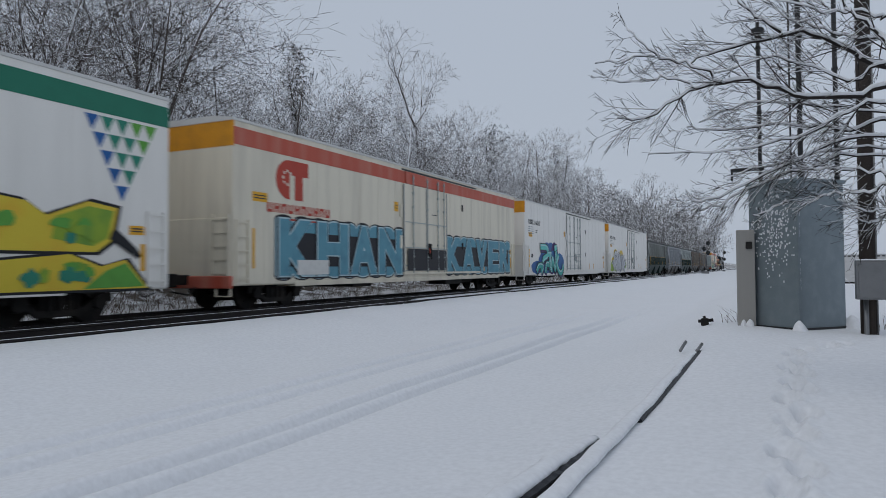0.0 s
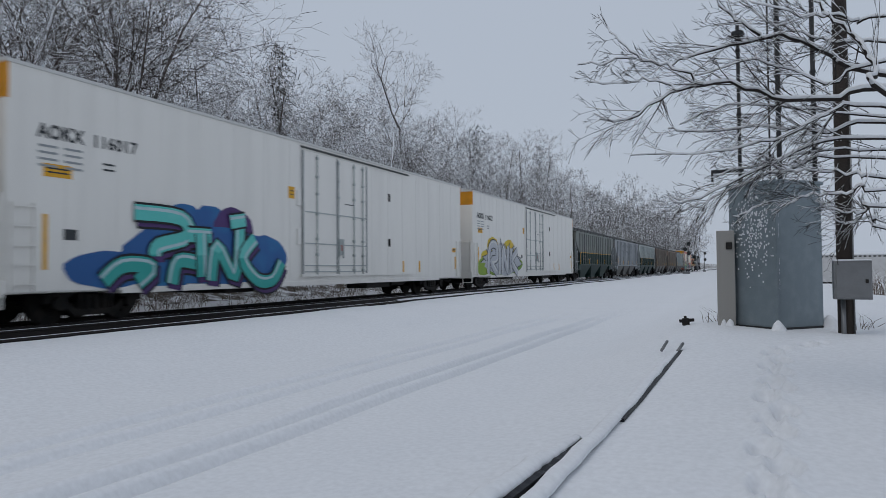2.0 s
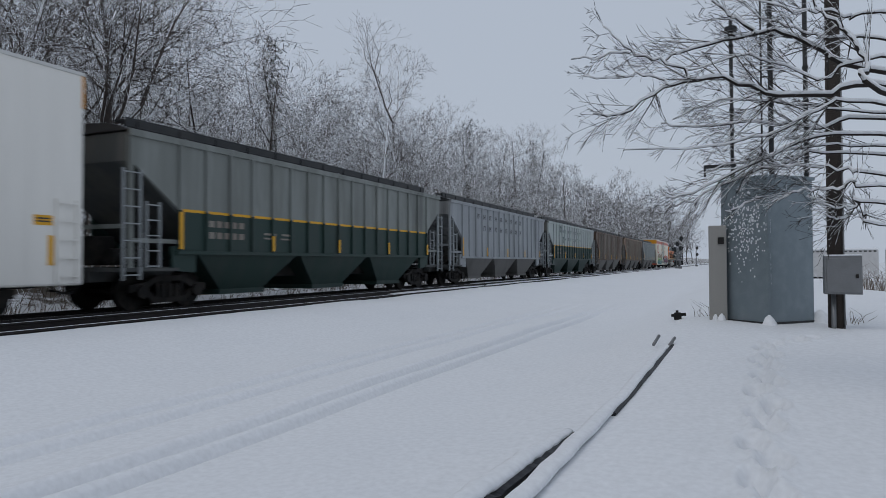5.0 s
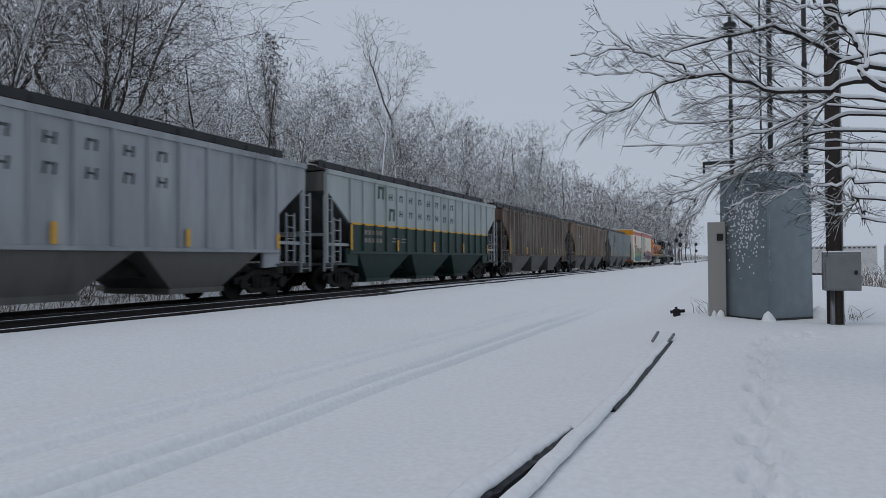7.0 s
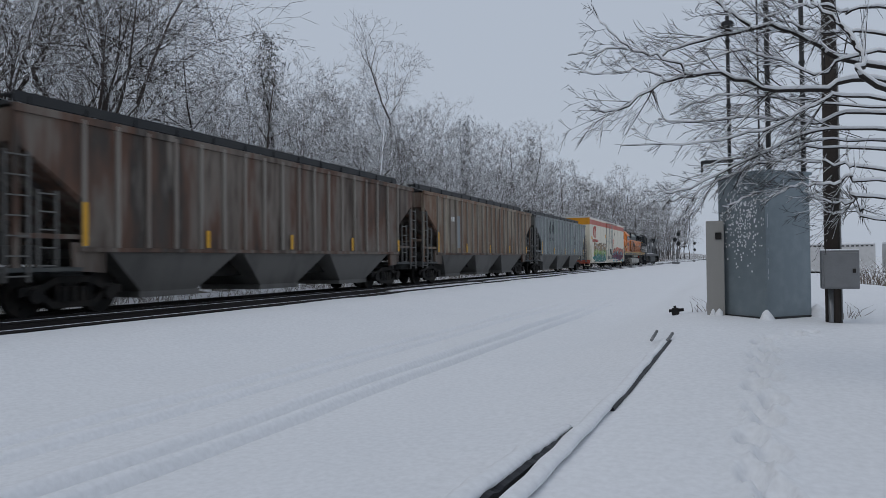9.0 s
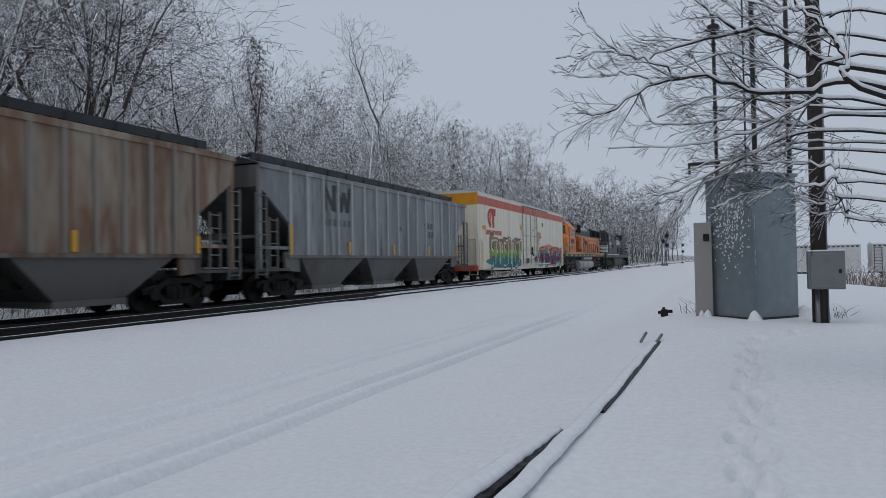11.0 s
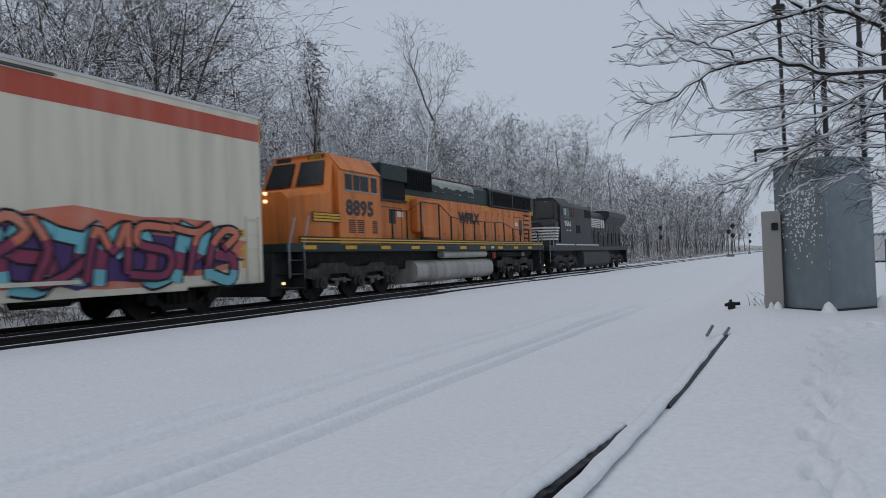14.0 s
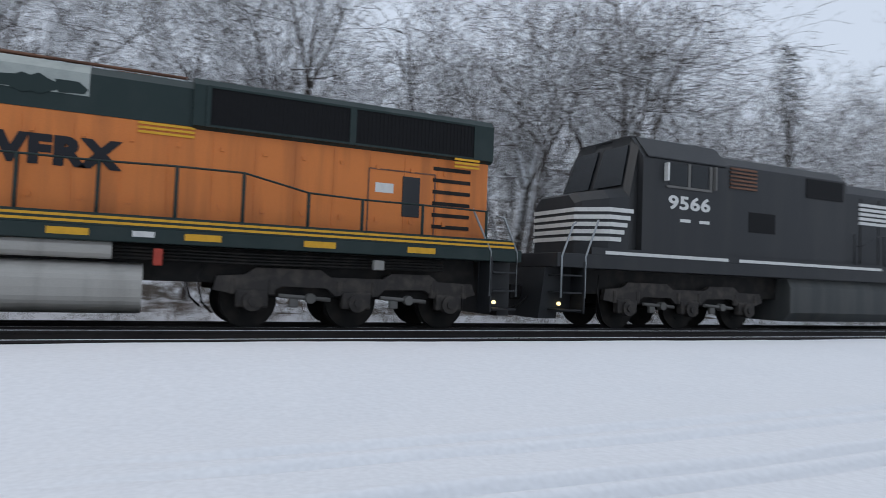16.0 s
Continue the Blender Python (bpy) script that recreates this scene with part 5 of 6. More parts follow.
        for k in range(4):
            bars(c, GREY_H, SIDE + 0.007, 0.65, 3.58 - k * 0.13, 2, 0.4, 0.045, 0.15)
        bars(c, DARK_P, SIDE + 0.007, 2.1, 3.4, 1, 0.3, 0.04, 0)
        bars(c, DARK_P, SIDE + 0.007, 2.1, 3.28, 1, 0.3, 0.04, 0)
        if kind == 0:
            for i, (y, z, ry, rz) in enumerate(((2.3, 1.15, 1.1, 0.4), (3.9, 1.45, 1.3, 0.75), (4.4, 2.25, 0.8, 0.5), (5.3, 2.35, 0.6, 0.45), (6.2, 2.2, 0.8, 0.6), (7.3, 1.4, 1.2, 0.7), (5.5, 1.5, 2.9, 0.75))):
                blob(c, NAVY if i != 4 else PURPLE, y, z, ry, rz, SIDE + 0.006 + i * 0.001, "graffiti_cloud", 0.05, i)
            for k in (1, 0):
                for i, pts in enumerate((((2.9, 2.45), (4.3, 2.4), (4.5, 1.95), (3.6, 1.7), (3.5, 1.45)), ((2.1, 0.9), (2.6, 1.25), (3.4, 1.2), (3.0, 0.85)), ((4.0, 0.8), (4.2, 1.35), (4.9, 1.3)), ((4.5, 2.0), (5.3, 2.0)), ((4.95, 2.05), (5.0, 0.95)), ((5.3, 0.85), (5.5, 1.75), (6.2, 0.95), (6.4, 2.45)),
                                         ((6.0, 2.4), (6.6, 2.5)), ((7.0, 2.0), (6.5, 1.45), (7.1, 0.85), (7.8, 0.85), (8.2, 1.35)))):
                    ribbon(c, [(y + 0.1 * k, z - 0.14 * k) for y, z in pts], 0.36, SIDE + (0.018 if k else 0.045) + 0.003 * i, ((1.5, AQUA), (0, SEA_L)) if k == 0 else ((0, PURPLE),), INK, TEAL_L if k == 0 else None)
            bars(c, DARK_P, SIDE + 0.007, 1.2, 1.75, 1, 0.3, 0.22, 0)
        else:
            for i, (m, y, z, ry, rz) in enumerate(((SUNY, 3.0, 2.4, 0.9, 0.45), (SUNY, 5.8, 2.3, 1.0, 0.5), (SUNY, 1.8, 1.6, 0.7, 0.5), (LIME, 4.6, 1.35, 3.9, 0.62), (LIME, 1.5, 1.1, 0.9, 0.35))):
                blob(c, m, y, z, ry, rz, SIDE + 0.006 + i * 0.001, "graffiti_cloud", 0.06, i + 9)
            rr = random.Random(5)
            for k in range(12):
                y, a = 2.0 + 5.4 * k / 11, math.pi * (1.05 - 1.1 * k / 11)
                z, l = 1.55 + 0.4 * math.sin(a), rr.uniform(0.75, 1.1)
                tip = (y + l * math.cos(a) * 1.2, z + l * math.sin(a) * 0.9)
                for q, (m, g) in enumerate(((INK, 0.36), (SILVER, 0.28))):
                    part("graffiti_spike", Shape().prism([tip if q == 0 else (y + (tip[0] - y) * 0.9, z + (tip[1] - z) * 0.9), (y - g * math.sin(a), z + g * math.cos(a)), (y + g * math.sin(a), z - g * math.cos(a))], SIDE + 0.012 + 0.001 * k + 0.0004 * q, SIDE + 0.0124 + 0.001 * k + 0.0004 * q, "x"), m, c)
            blob(c, SILVER, 4.6, 1.45, 2.8, 0.75, SIDE + 0.026, "graffiti_cloud", 0.12, 33, 26)
            for i, pts in enumerate((((2.2, 0.85), (2.5, 2.3), (3.5, 2.4), (3.6, 1.7), (2.7, 1.5), (3.6, 0.85)), ((4.1, 0.8), (4.15, 1.9), (4.0, 2.5)), ((4.6, 0.85), (4.7, 2.3), (5.4, 0.95), (5.6, 2.4)), ((6.1, 2.3), (6.1, 0.9)), ((7.3, 2.2), (6.3, 1.55), (7.4, 0.8)))):
                ribbon(c, pts, 0.42, SIDE + 0.03 + 0.004 * i, ((0, SILVER),), INK, WHITE_P)
            bars(c, DARK_P, SIDE + 0.007, 8.2, 1.75, 1, 0.25, 0.2, 0)
        CARS.append((c, y0))
    # hoppers
    for y0, label, up, low, nr, split, end in ((84.9, "grey-green hopper car with a dark green lower side", OLIVE_G, DKGREEN, 17, 2.45, DARK_H), (103.8, "weathered grey hopper car with dark letter blocks", NORTH_G, NORTH_G, 16, None, GREY_G),
                                               (122.6, "pale grey and dark green hopper car with letter blocks", MINT_G, DKGREEN, 17, 2.45, DARK_H), (141.4, "soot-streaked brown hopper car", BROWN_G, BROWN_G, 18, None, BROWN_G),
                                               (160.1, "rusty tan hopper car", TAN_G, BROWN_G, 20, None, BROWN_G), (178.8, "worn pale grey hopper car with large dark initials", GREY_G, CHUTE, 16, None, DARK_H)):
        c = hopper(y0, label, up, low, 3, nr, split, True, end)
        X = 1.553
        if 100 < y0 < 130:
            pitch = (HOP_LEN - 3.44) / (nr - 1)
            for row, z, n, o in ((0, 3.5, 9, 2), (1, 2.88, 8, 3)):
                for k in range(n):
                    y = 1.72 + (o + k) * pitch + pitch * 0.28
                    big = k == 0 and y0 > 110
                    h, w, g = (0.5, 0.14, 0.34) if big else (0.26, 0.075, 0.22)
                    z1 = z + h - (0.2 if big and row else 0)
                    lt = Shape().prism([(y, z1 - h), (y + w, z1 - h), (y + w + 0.03, z1), (y + 0.03, z1)], X, X + 0.004, "x")
                    lt.prism([(y + g, z1 - h), (y + g + w, z1 - h), (y + g + w + 0.03, z1), (y + g + 0.03, z1)], X, X + 0.004, "x")
                    lt.box(X, X + 0.004, y + w + 0.02, y + g, z1 - h * (0.6 if k % 2 else 0.25), z1 - h * (0.4 if k % 2 else 0.02))
                    part("letter_block", lt, LETTER_G if y0 > 110 else DARK_P, c)
        if split:
            bars(c, PALE_P, X, 2.75, 2.08, 5, 0.2, 0.17, 0.09)
            bars(c, PALE_P, X, 2.75, 1.78, 5, 0.2, 0.17, 0.09)
            bars(c, PALE_P, X, 5.0, 1.95, 2, 0.55, 0.06, 0.3)
            bars(c, PALE_P, X, 5.0, 1.83, 2, 0.4, 0.05, 0.4)
        elif y0 > 170:
            n = Shape()
            for a, b in (((0, 0), (0, 1)), ((0, 1), (0.36, 0)), ((0.36, 0), (0.36, 1)), ((0.5, 1), (0.62, 0)), ((0.62, 0), (0.75, 0.8)), ((0.75, 0.8), (0.88, 0)), ((0.88, 0), (1, 1))):
                (ya, za), (yb, zb) = ((3.78 + 1.75 * v, 3.0 + 0.92 * w) for v, w in (a, b))
                n.prism([(ya - 0.12, za), (ya + 0.12, za), (yb + 0.12, zb), (yb - 0.12, zb)], X, X + 0.005, "x")
            part("initials", n, DARK_P, c, "large dark angular strokes")
            bars(c, GREY_DK, X, 3.7, 2.48, 6, 0.2, 0.24, 0.13)
            bars(c, GREY_DK, X, 9.6, 2.5, 2, 0.3, 0.2, 0.5)
            bars(c, GREY_DK, X, 12.3, 2.7, 3, 0.25, 0.28, 0.1)
            bars(c, GREY_DK, X, 12.4, 2.3, 3, 0.25, 0.28, 0.1)
        elif y0 > 150:
            part("faded_panel", Shape().box(X - 0.002, X + 0.002, 3.3, 3.85, 1.9, 3.6), PALE_P, c)
            part("faded_panel", Shape().box(X - 0.002, X + 0.002, 4.15, 4.6, 1.7, 3.3), WORN_P, c)
            bars(c, WHITE_P, X + 0.003, 3.35, 3.0, 2, 0.2, 0.22, 0.08)
        CARS.append((c, y0))
    c = reefer(198.5, CREAM, "dirty cream refrigerator car with red stripe and tan teal graffiti", ORANGE, RED)
    red_mark(c)
    for k in range(3):
        bars(c, RED_P, SIDE + 0.007, 2.0, 2.1 - k * 0.4, 5, 0.18, 0.22, 0.08)
    for i, (m, y, z, ry, rz) in enumerate(((TANSP, 5.5, 2.0, 3.2, 0.6), (LIME, 5.3, 1.6, 3.5, 0.45), (SEA, 5.4, 1.12, 3.8, 0.42))):
        blob(c, m, y, z, ry, rz, SIDE + 0.006 + i * 0.002, "graffiti_cloud", 0.1, i + 30)
    letters(c, 2.2, 8.7, 0.9, 2.55, 13, 0.42, ((1.95, TANSP), (1.5, LIME), (0, SEA)), INK, WHITE_P, SIDE + 0.014, 3)
    blob(c, CORAL, 17.4, 1.6, 4.1, 0.8, SIDE + 0.006, "graffiti_cloud", 0.12, 40, 30)
    blob(c, PURPLE, 17.4, 1.45, 3.8, 0.6, SIDE + 0.01, "graffiti_cloud", 0.16, 44, 30)
    letters(c, 13.6, 21.3, 0.8, 2.1, 8, 0.26, ((1.5, CYAN), (1.1, BERRY), (0, CYAN)), INK, None, SIDE + 0.014, 6)
    letters(c, 13.9, 21.4, 0.95, 2.2, 7, 0.16, ((1.7, CORAL), (0, BERRY)), INK, None, SIDE + 0.05, 9)
    for y, z, m in ((10.2, 1.15, INK), (12.5, 1.3, INK)):
        blob(c, m, y, z, 0.45, 0.2, SIDE + 0.11, "grease_stain", 0.3, int(z * 10), 14)
    letters(c, 12.9, 14.3, 2.3, 3.3, 2, 0.05, ((0, CORAL),), CORAL, None, SIDE + 0.06, 4)
    CARS.append((c, 198.5))
    CARS.append((orange_loco(221.6), 221.6))
    CARS.append((black_loco(245.1), 245.1))


LETTER_G = mat("dark_green_lettering", (0.03, 0.07, 0.07), 0.6, scale=5)
GREY_DK = mat("faded_dark_lettering", (0.13, 0.135, 0.14), 0.7, scale=5)
consist()


# ---- trees ----
def branch_tree(seed, height, spread, depth=4, trunk=0.022, lean=0.0, fork=0.35, dens=1.0, droop=0.0, twig=0.009):
    """A bare tree: a tapered trunk, limbs, boughs and twigs."""
    r = random.Random(seed)
    s = Shape()
    trunks = Shape()

    def grow(p, d, length, rad, level):
        n = 5 if level == 0 else (4 if level == 1 else 2 if level < 4 else 1)
        pts, rr = [p.copy()], [rad]
        q, w = p.copy(), d.copy()
        kids = []
        for i in range(n):
            w = (w + Vector((r.gauss(0, 1), r.gauss(0, 1), r.gauss(0, 0.5))) * (0.09 if level == 0 else 0.22) + Vector((0, 0, 0.05 if level == 0 else 0.07 if level == 1 else 0.0))).normalized()
            q = q + w * (length / n)
            pts.append(q.copy())
            rr.append(max(twig * 0.5, rad * (1 - 0.82 * (i + 1) / n)))
            kids.append((q.copy(), w.copy(), rr[-1], (i + 1) / n))
        if level < 2:
            trunks.tube(pts, rr, 6 if level == 0 else 4, caps=False)
        elif n == 1:
            s.spike(pts[0], pts[1], rad)
        else:
            s.tube(pts[:-1], rr[:-1], 3, caps=False)
            s.spike(pts[-2], pts[-1], rr[-2])
        if level >= depth:
            return
        count = {0: int(13 * dens), 1: int(6 * dens + 1), 2: int(5 * dens + 1), 3: int(4 * dens)}[level]
        for k in range(count):
            f = r.uniform(fork if level == 0 else 0.25, 1.0)
            i = min(n - 1, int(f * n))
            base = pts[i].lerp(pts[i + 1], f * n - i) if f < 1 else pts[-1]
            ax = (pts[i + 1] - pts[i]).normalized()
            side = ax.orthogonal().normalized()
            side.rotate(Matrix.Rotation(r.uniform(0, 6.283), 3, ax))
            ang = r.uniform(0.6, 1.15)
            nd = (ax * math.cos(ang) + side * math.sin(ang) + Vector((0, 0, -droop))).normalized()
            br = rr[i] * (1 - f * 0.2) * r.uniform(0.4, 0.62)
            ln = length * (r.uniform(0.3, 0.5) * spread if level == 0 else r.uniform(0.35, 0.6) if level == 1 else r.uniform(0.5, 0.85)) * (1.15 - 0.5 * f)
            grow(base, nd, ln, max(twig, br), level + 1)

    grow(Vector((0, 0, -0.5)), Vector((lean, 0, 1)).normalized(), height, height * trunk * 0.5, 0)
    return trunks, s


def fork_tree(seed, height, open_angle=0.42, first=0.42, lean=(0, 0), levels=7, rad=0.2, arch=0.0, twig=0.012, reach=0.2):
    """A bare tree that forks again and again into an airy crown of rising limbs."""
    r = random.Random(seed)
    trunk, crown = Shape(), Shape()

    def grow(p, d, length, radius, level):
        n = 3 if level < 4 else 2
        pts, rr = [p.copy()], [radius]
        for i in range(n):
            d = (d + Vector((r.gauss(0, 0.1), r.gauss(0, 0.1), 0.06 - arch * level)) * (0.7 if level == 0 else 1)).normalized()
            p = p + d * (length / n)
            pts.append(p.copy())
            rr.append(max(twig * 0.6, radius * (1 - 0.3 * (i + 1) / n)))
        (trunk if level < 3 else crown).tube(pts, rr, 7 if level < 2 else 4 if level < 4 else 3, False)
        if level >= levels:
            return
        side = d.orthogonal().normalized()
        side.rotate(Matrix.Rotation(r.uniform(0, 6.283), 3, d))
        kids = 2 if r.random() < 0.55 else 3
        for k in range(kids):
            q = side.copy()
            q.rotate(Matrix.Rotation(6.283 * k / kids + r.uniform(-0.5, 0.5), 3, d))
            a = open_angle * r.uniform(0.6, 1.4) * (1.15 if level > 2 else 0.8)
            grow(p, d * math.cos(a) + q * math.sin(a), length * r.uniform(0.62, 0.86) if level else height * reach * r.uniform(0.8, 1.1), rr[-1] * r.uniform(0.55, 0.8), level + 1)
        if 0 < level < 5:
            for k in range(2):
                i = r.randrange(n)
                q = side.copy()
                q.rotate(Matrix.Rotation(r.uniform(0, 6.283), 3, d))
                grow(pts[i].lerp(pts[i + 1], 0.5), d * 0.5 + q, length * 0.55, max(twig, rr[i] * 0.4), max(level + 2, 4))

    grow(Vector((0, 0, -0.5)), Vector((lean[0], lean[1], 1)).normalized(), height * first, rad, 0)
    return trunk, crown


def plant_tree(name, me2, at, label, group):
    t = thing(name, label, "tree", group, at)
    part("trunk", me2[0], None, t)
    part("crown", me2[1], None, t)
    return t


def woods():
    kinds = []
    for i, (h, sp, d, fk, dn) in enumerate(((12, 1.2, 4, 0.15, 1.0), (13, 1.0, 4, 0.2, 1.0), (11, 1.3, 4, 0.1, 1.0), (14, 0.95, 4, 0.3, 1.0), (9, 1.3, 4, 0.08, 1.0), (11, 1.0, 4, 0.15, 1.05), (12, 1.3, 4, 0.12, 1.0))):
        a, b = branch_tree(20 + i, h, sp, d, 0.022, random.uniform(-0.08, 0.08), fk, dn)
        kinds.append((a.mesh("trunk", BARK), b.mesh("crown", BARK)))
    for i, (h, op, fi) in enumerate(((14, 0.45, 0.22), (15, 0.4, 0.3), (12, 0.5, 0.2))):
        a, b = fork_tree(40 + i, h, op, fi, (random.uniform(-0.1, 0.1), 0.05), 7, 0.17)
        kinds.append((a.mesh("trunk", BARK), b.mesh("crown", BARK)))
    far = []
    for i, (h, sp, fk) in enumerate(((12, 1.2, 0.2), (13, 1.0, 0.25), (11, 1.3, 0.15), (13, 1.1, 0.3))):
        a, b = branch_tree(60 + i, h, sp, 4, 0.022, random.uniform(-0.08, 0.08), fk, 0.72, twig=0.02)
        far.append((a.mesh("trunk", BARK_HAZE), b.mesh("crown", BARK_HAZE)))
    r = random.Random(11)
    proto = {}
    n = 0
    spots = []
    for x0, x1, step, y1 in ((-20.5, -23, 2.9, 380), (-21.5, -27, 2.6, 120), (-24, -28, 2.7, 380), (-29, -34, 2.8, 380), (-35, -43, 3.4, 380), (-44, -54, 6, 380)):
        y = -26.0
        while y < y1:
            y += step * r.uniform(0.6, 1.5) * (1 + max(0, y) / 80)
            if step != 2.6 or y > 32:
                spots.append((r.uniform(x1, x0), y))
    for x, y in spots:
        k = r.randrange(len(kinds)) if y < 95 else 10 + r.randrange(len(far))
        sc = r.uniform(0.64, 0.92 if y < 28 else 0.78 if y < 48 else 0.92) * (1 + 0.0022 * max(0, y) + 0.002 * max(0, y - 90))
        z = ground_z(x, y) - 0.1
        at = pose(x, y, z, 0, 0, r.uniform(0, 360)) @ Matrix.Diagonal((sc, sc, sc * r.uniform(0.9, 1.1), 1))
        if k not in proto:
            proto[k] = plant_tree("bare_tree", kinds[k] if k < 10 else far[k - 10], None, "bare deciduous tree with snow along its branches" if k < 10 else "distant snow-dusted bare tree in the woods, bark paled for haze", "woods on the bank")
            ob = proto[k]
        else:
            ob = copy_thing(proto[k], Matrix())
        ob.matrix_basis = at
        n += 1
    # trees that stand out against the sky
    for x, y, h, sp, seed, vine, fk in ( (-26, 33.5, 14.0, 0.34, 72, True, 0.3), (-27, 69.5, 16, 0.3, 73, True, 0.35), (-27, 95.5, 18, 0.34, 74, True, 0.35), (-22, 18.0, 16.5, 1.0, 75, False, 0.3), (-21.5, 13.2, 13.5, 0.9, 76, False, 0.3)):
        z = ground_z(x, y)
        a, b = branch_tree(seed, h - (z - 0), sp, 4, 0.026 if not vine else 0.03, 0.02 if y > 20 else 0.2, fk, 1.15 if sp > 0.5 else 0.9)
        t = thing("bare_tree", "tall dark vine-clad trunk with few branches" if vine else "tall bare tree with a spreading crown against the sky", "tree", "woods on the bank", pose(x, y, z - 0.1, 0, 0, 0))
        part("trunk", a.mesh("trunk", VINE if vine else BARK), None, t)
        part("crown", b.mesh("crown", BARK), None, t)
        if vine:
            v = Shape()
            rr = random.Random(seed)
            for i in range(900):
                zz = rr.uniform(2, h * 0.95)
                aa = rr.uniform(0, 6.28)
                q = abs(rr.gauss(0, 0.45)) * (0.5 + zz / h)
                p = Vector((0.02 * zz + q * math.cos(aa), q * math.sin(aa), zz))
                v.tube([p, p + Vector((rr.gauss(0, 0.25), rr.gauss(0, 0.25), rr.uniform(-0.5, 0.1)))], 0.02, 3, False)
            part("vine", v.mesh("vine", VINE), None, t, "tangled dark vine")

    # a tall open crown above the rest, and dark arching trees close to the line
    for x, y, h, op, fi, lean, rad, arch, seed, label in ((-26, 50.6, 24.3, 0.55, 0.53, (0.0, 0.03), 0.26, 0.0, 7, "tall bare tree with an open crown against the sky"),
                                                          (-21.5, 16.6, 17, 0.42, 0.28, (0.1, 0.16), 0.3, 0.02, 12, "dark arching tree with snow along its limbs"),
                                                          (-22.5, 13.2, 16, 0.45, 0.3, (0.05, 0.22), 0.26, 0.02, 15, "dark arching tree with snow along its limbs"),
                                                          (-21.0, 9.0, 14, 0.5, 0.25, (0.15, 0.1), 0.22, 0.03, 18, "dark arching tree with snow along its limbs"),
                                                          (-22.0, 4.5, 15, 0.45, 0.3, (0.1, 0.1), 0.24, 0.02, 23, "dark arching tree with snow along its limbs"),
                                                          (-22.0, -1.5, 15, 0.45, 0.3, (0.1, -0.1), 0.24, 0.02, 29, "dark arching tree with snow along its limbs")):
        z = ground_z(x, y)
        a, b = fork_tree(seed, h - z, op, fi, lean, 7, rad, arch, reach=0.12 if h > 20 else 0.2)
        t = thing("bare_tree", label, "tree", "woods on the bank", pose(x, y, z - 0.1))
        part("trunk", a.mesh("trunk", BARK), None, t)
        part("crown", b.mesh("crown", BARK), None, t)


def brush(name, label, spots, rmin, rmax, material, blades, seed):
    r = random.Random(seed)
    s = Shape()
    for x, y in spots:
        z = ground_z(x, y)
        h = r.uniform(rmin, rmax)
        for k in range(blades):
            a, tilt = r.uniform(0, 6.283), r.uniform(0.1, 0.9)
            p = Vector((x + r.gauss(0, h * 0.25), y + r.gauss(0, h * 0.25), z - 0.05))
            d = Vector((math.cos(a) * tilt, math.sin(a) * tilt, 1)) * h * r.uniform(0.5, 1)
            m = p + d * 0.55 + Vector((r.gauss(0, 0.05), r.gauss(0, 0.05), 0))
            e = p + d + Vector((math.cos(a) * 0.2 * h, math.sin(a) * 0.2 * h, -0.1 * h))
            s.tube([p, m], [0.009 * h ** 0.5, 0.007 * h ** 0.5], 3, False)
            s.spike(m, e, 0.007 * h ** 0.5)
    ob = new(name, s.mesh(name, material))
    return tagged(ob, label, "brush", kind="stuff")


def thicket():
    """Close-grown saplings that fill the woods."""
    r = random.Random(17)
    s = Shape()
    for i in range(2500):
        x = r.uniform(-52, -21.5)
        y = -24 + 330 * r.random() ** 1.35
        z, h = ground_z(x, y), r.uniform(3.5, 9.0) * (1 + 0.0015 * max(0, y))
        p = Vector((x, y, z - 0.1))
        d = Vector((r.gauss(0, 0.13), r.gauss(0, 0.13), 1))
        top = p + d * h
        s.tube([p, p + d * h * 0.5 + Vector((r.gauss(0, 0.15), r.gauss(0, 0.15), 0)), top], [0.05, 0.035, 0.012], 3, False)
        for k in range(9):
            f = r.uniform(0.25, 0.98)
            q = p + d * h * f
            e = q + Vector((r.gauss(0, 1), r.gauss(0, 1), r.uniform(0.1, 1.1))) * h * 0.17 * (1.3 - f)
            s.spike(q, e, 0.022)
            g = q.lerp(e, 0.55)
            for j in range(3):
                g = q.lerp(e, 0.3 + 0.22 * j)
                s.spike(g, g + Vector((r.gauss(0, 0.5), r.gauss(0, 0.5), r.uniform(-0.1, 0.6))), 0.014)
    tagged(new("saplings", s.mesh("saplings", BARK)), "dense leafless snow-dusted saplings filling the woods", "saplings", kind="stuff")


woods()
thicket()
r = random.Random(3)
brush("undergrowth", "tangled leafless snow-dusted undergrowth on the bank", [(r.uniform(-36, -18.2), -20 + 250 * r.random() ** 1.5) for i in range(1300)], 0.8, 3.0, BRUSH, 9, 5)
brush("undergrowth", "low frosted weeds along the far side of the tracks", [(r.uniform(-19.6, -17.4), -10 + 170 * r.random() ** 1.4) for i in range(700)], 0.3, 0.9, BRUSH, 14, 6)
brush("dry_weeds", "dry brown weeds poking through the snow", [(v * r.uniform(0.125, 0.27), v) for v in (r.uniform(32, 62) for i in range(260))], 0.6, 1.7, BRUSH, 14, 7)
brush("dry_weeds", "thin grass stalks beside the pole", [(1.75, 12.6), (1.9, 12.9), (-0.55, 13.3)], 0.3, 0.5, BRUSH, 8, 8)


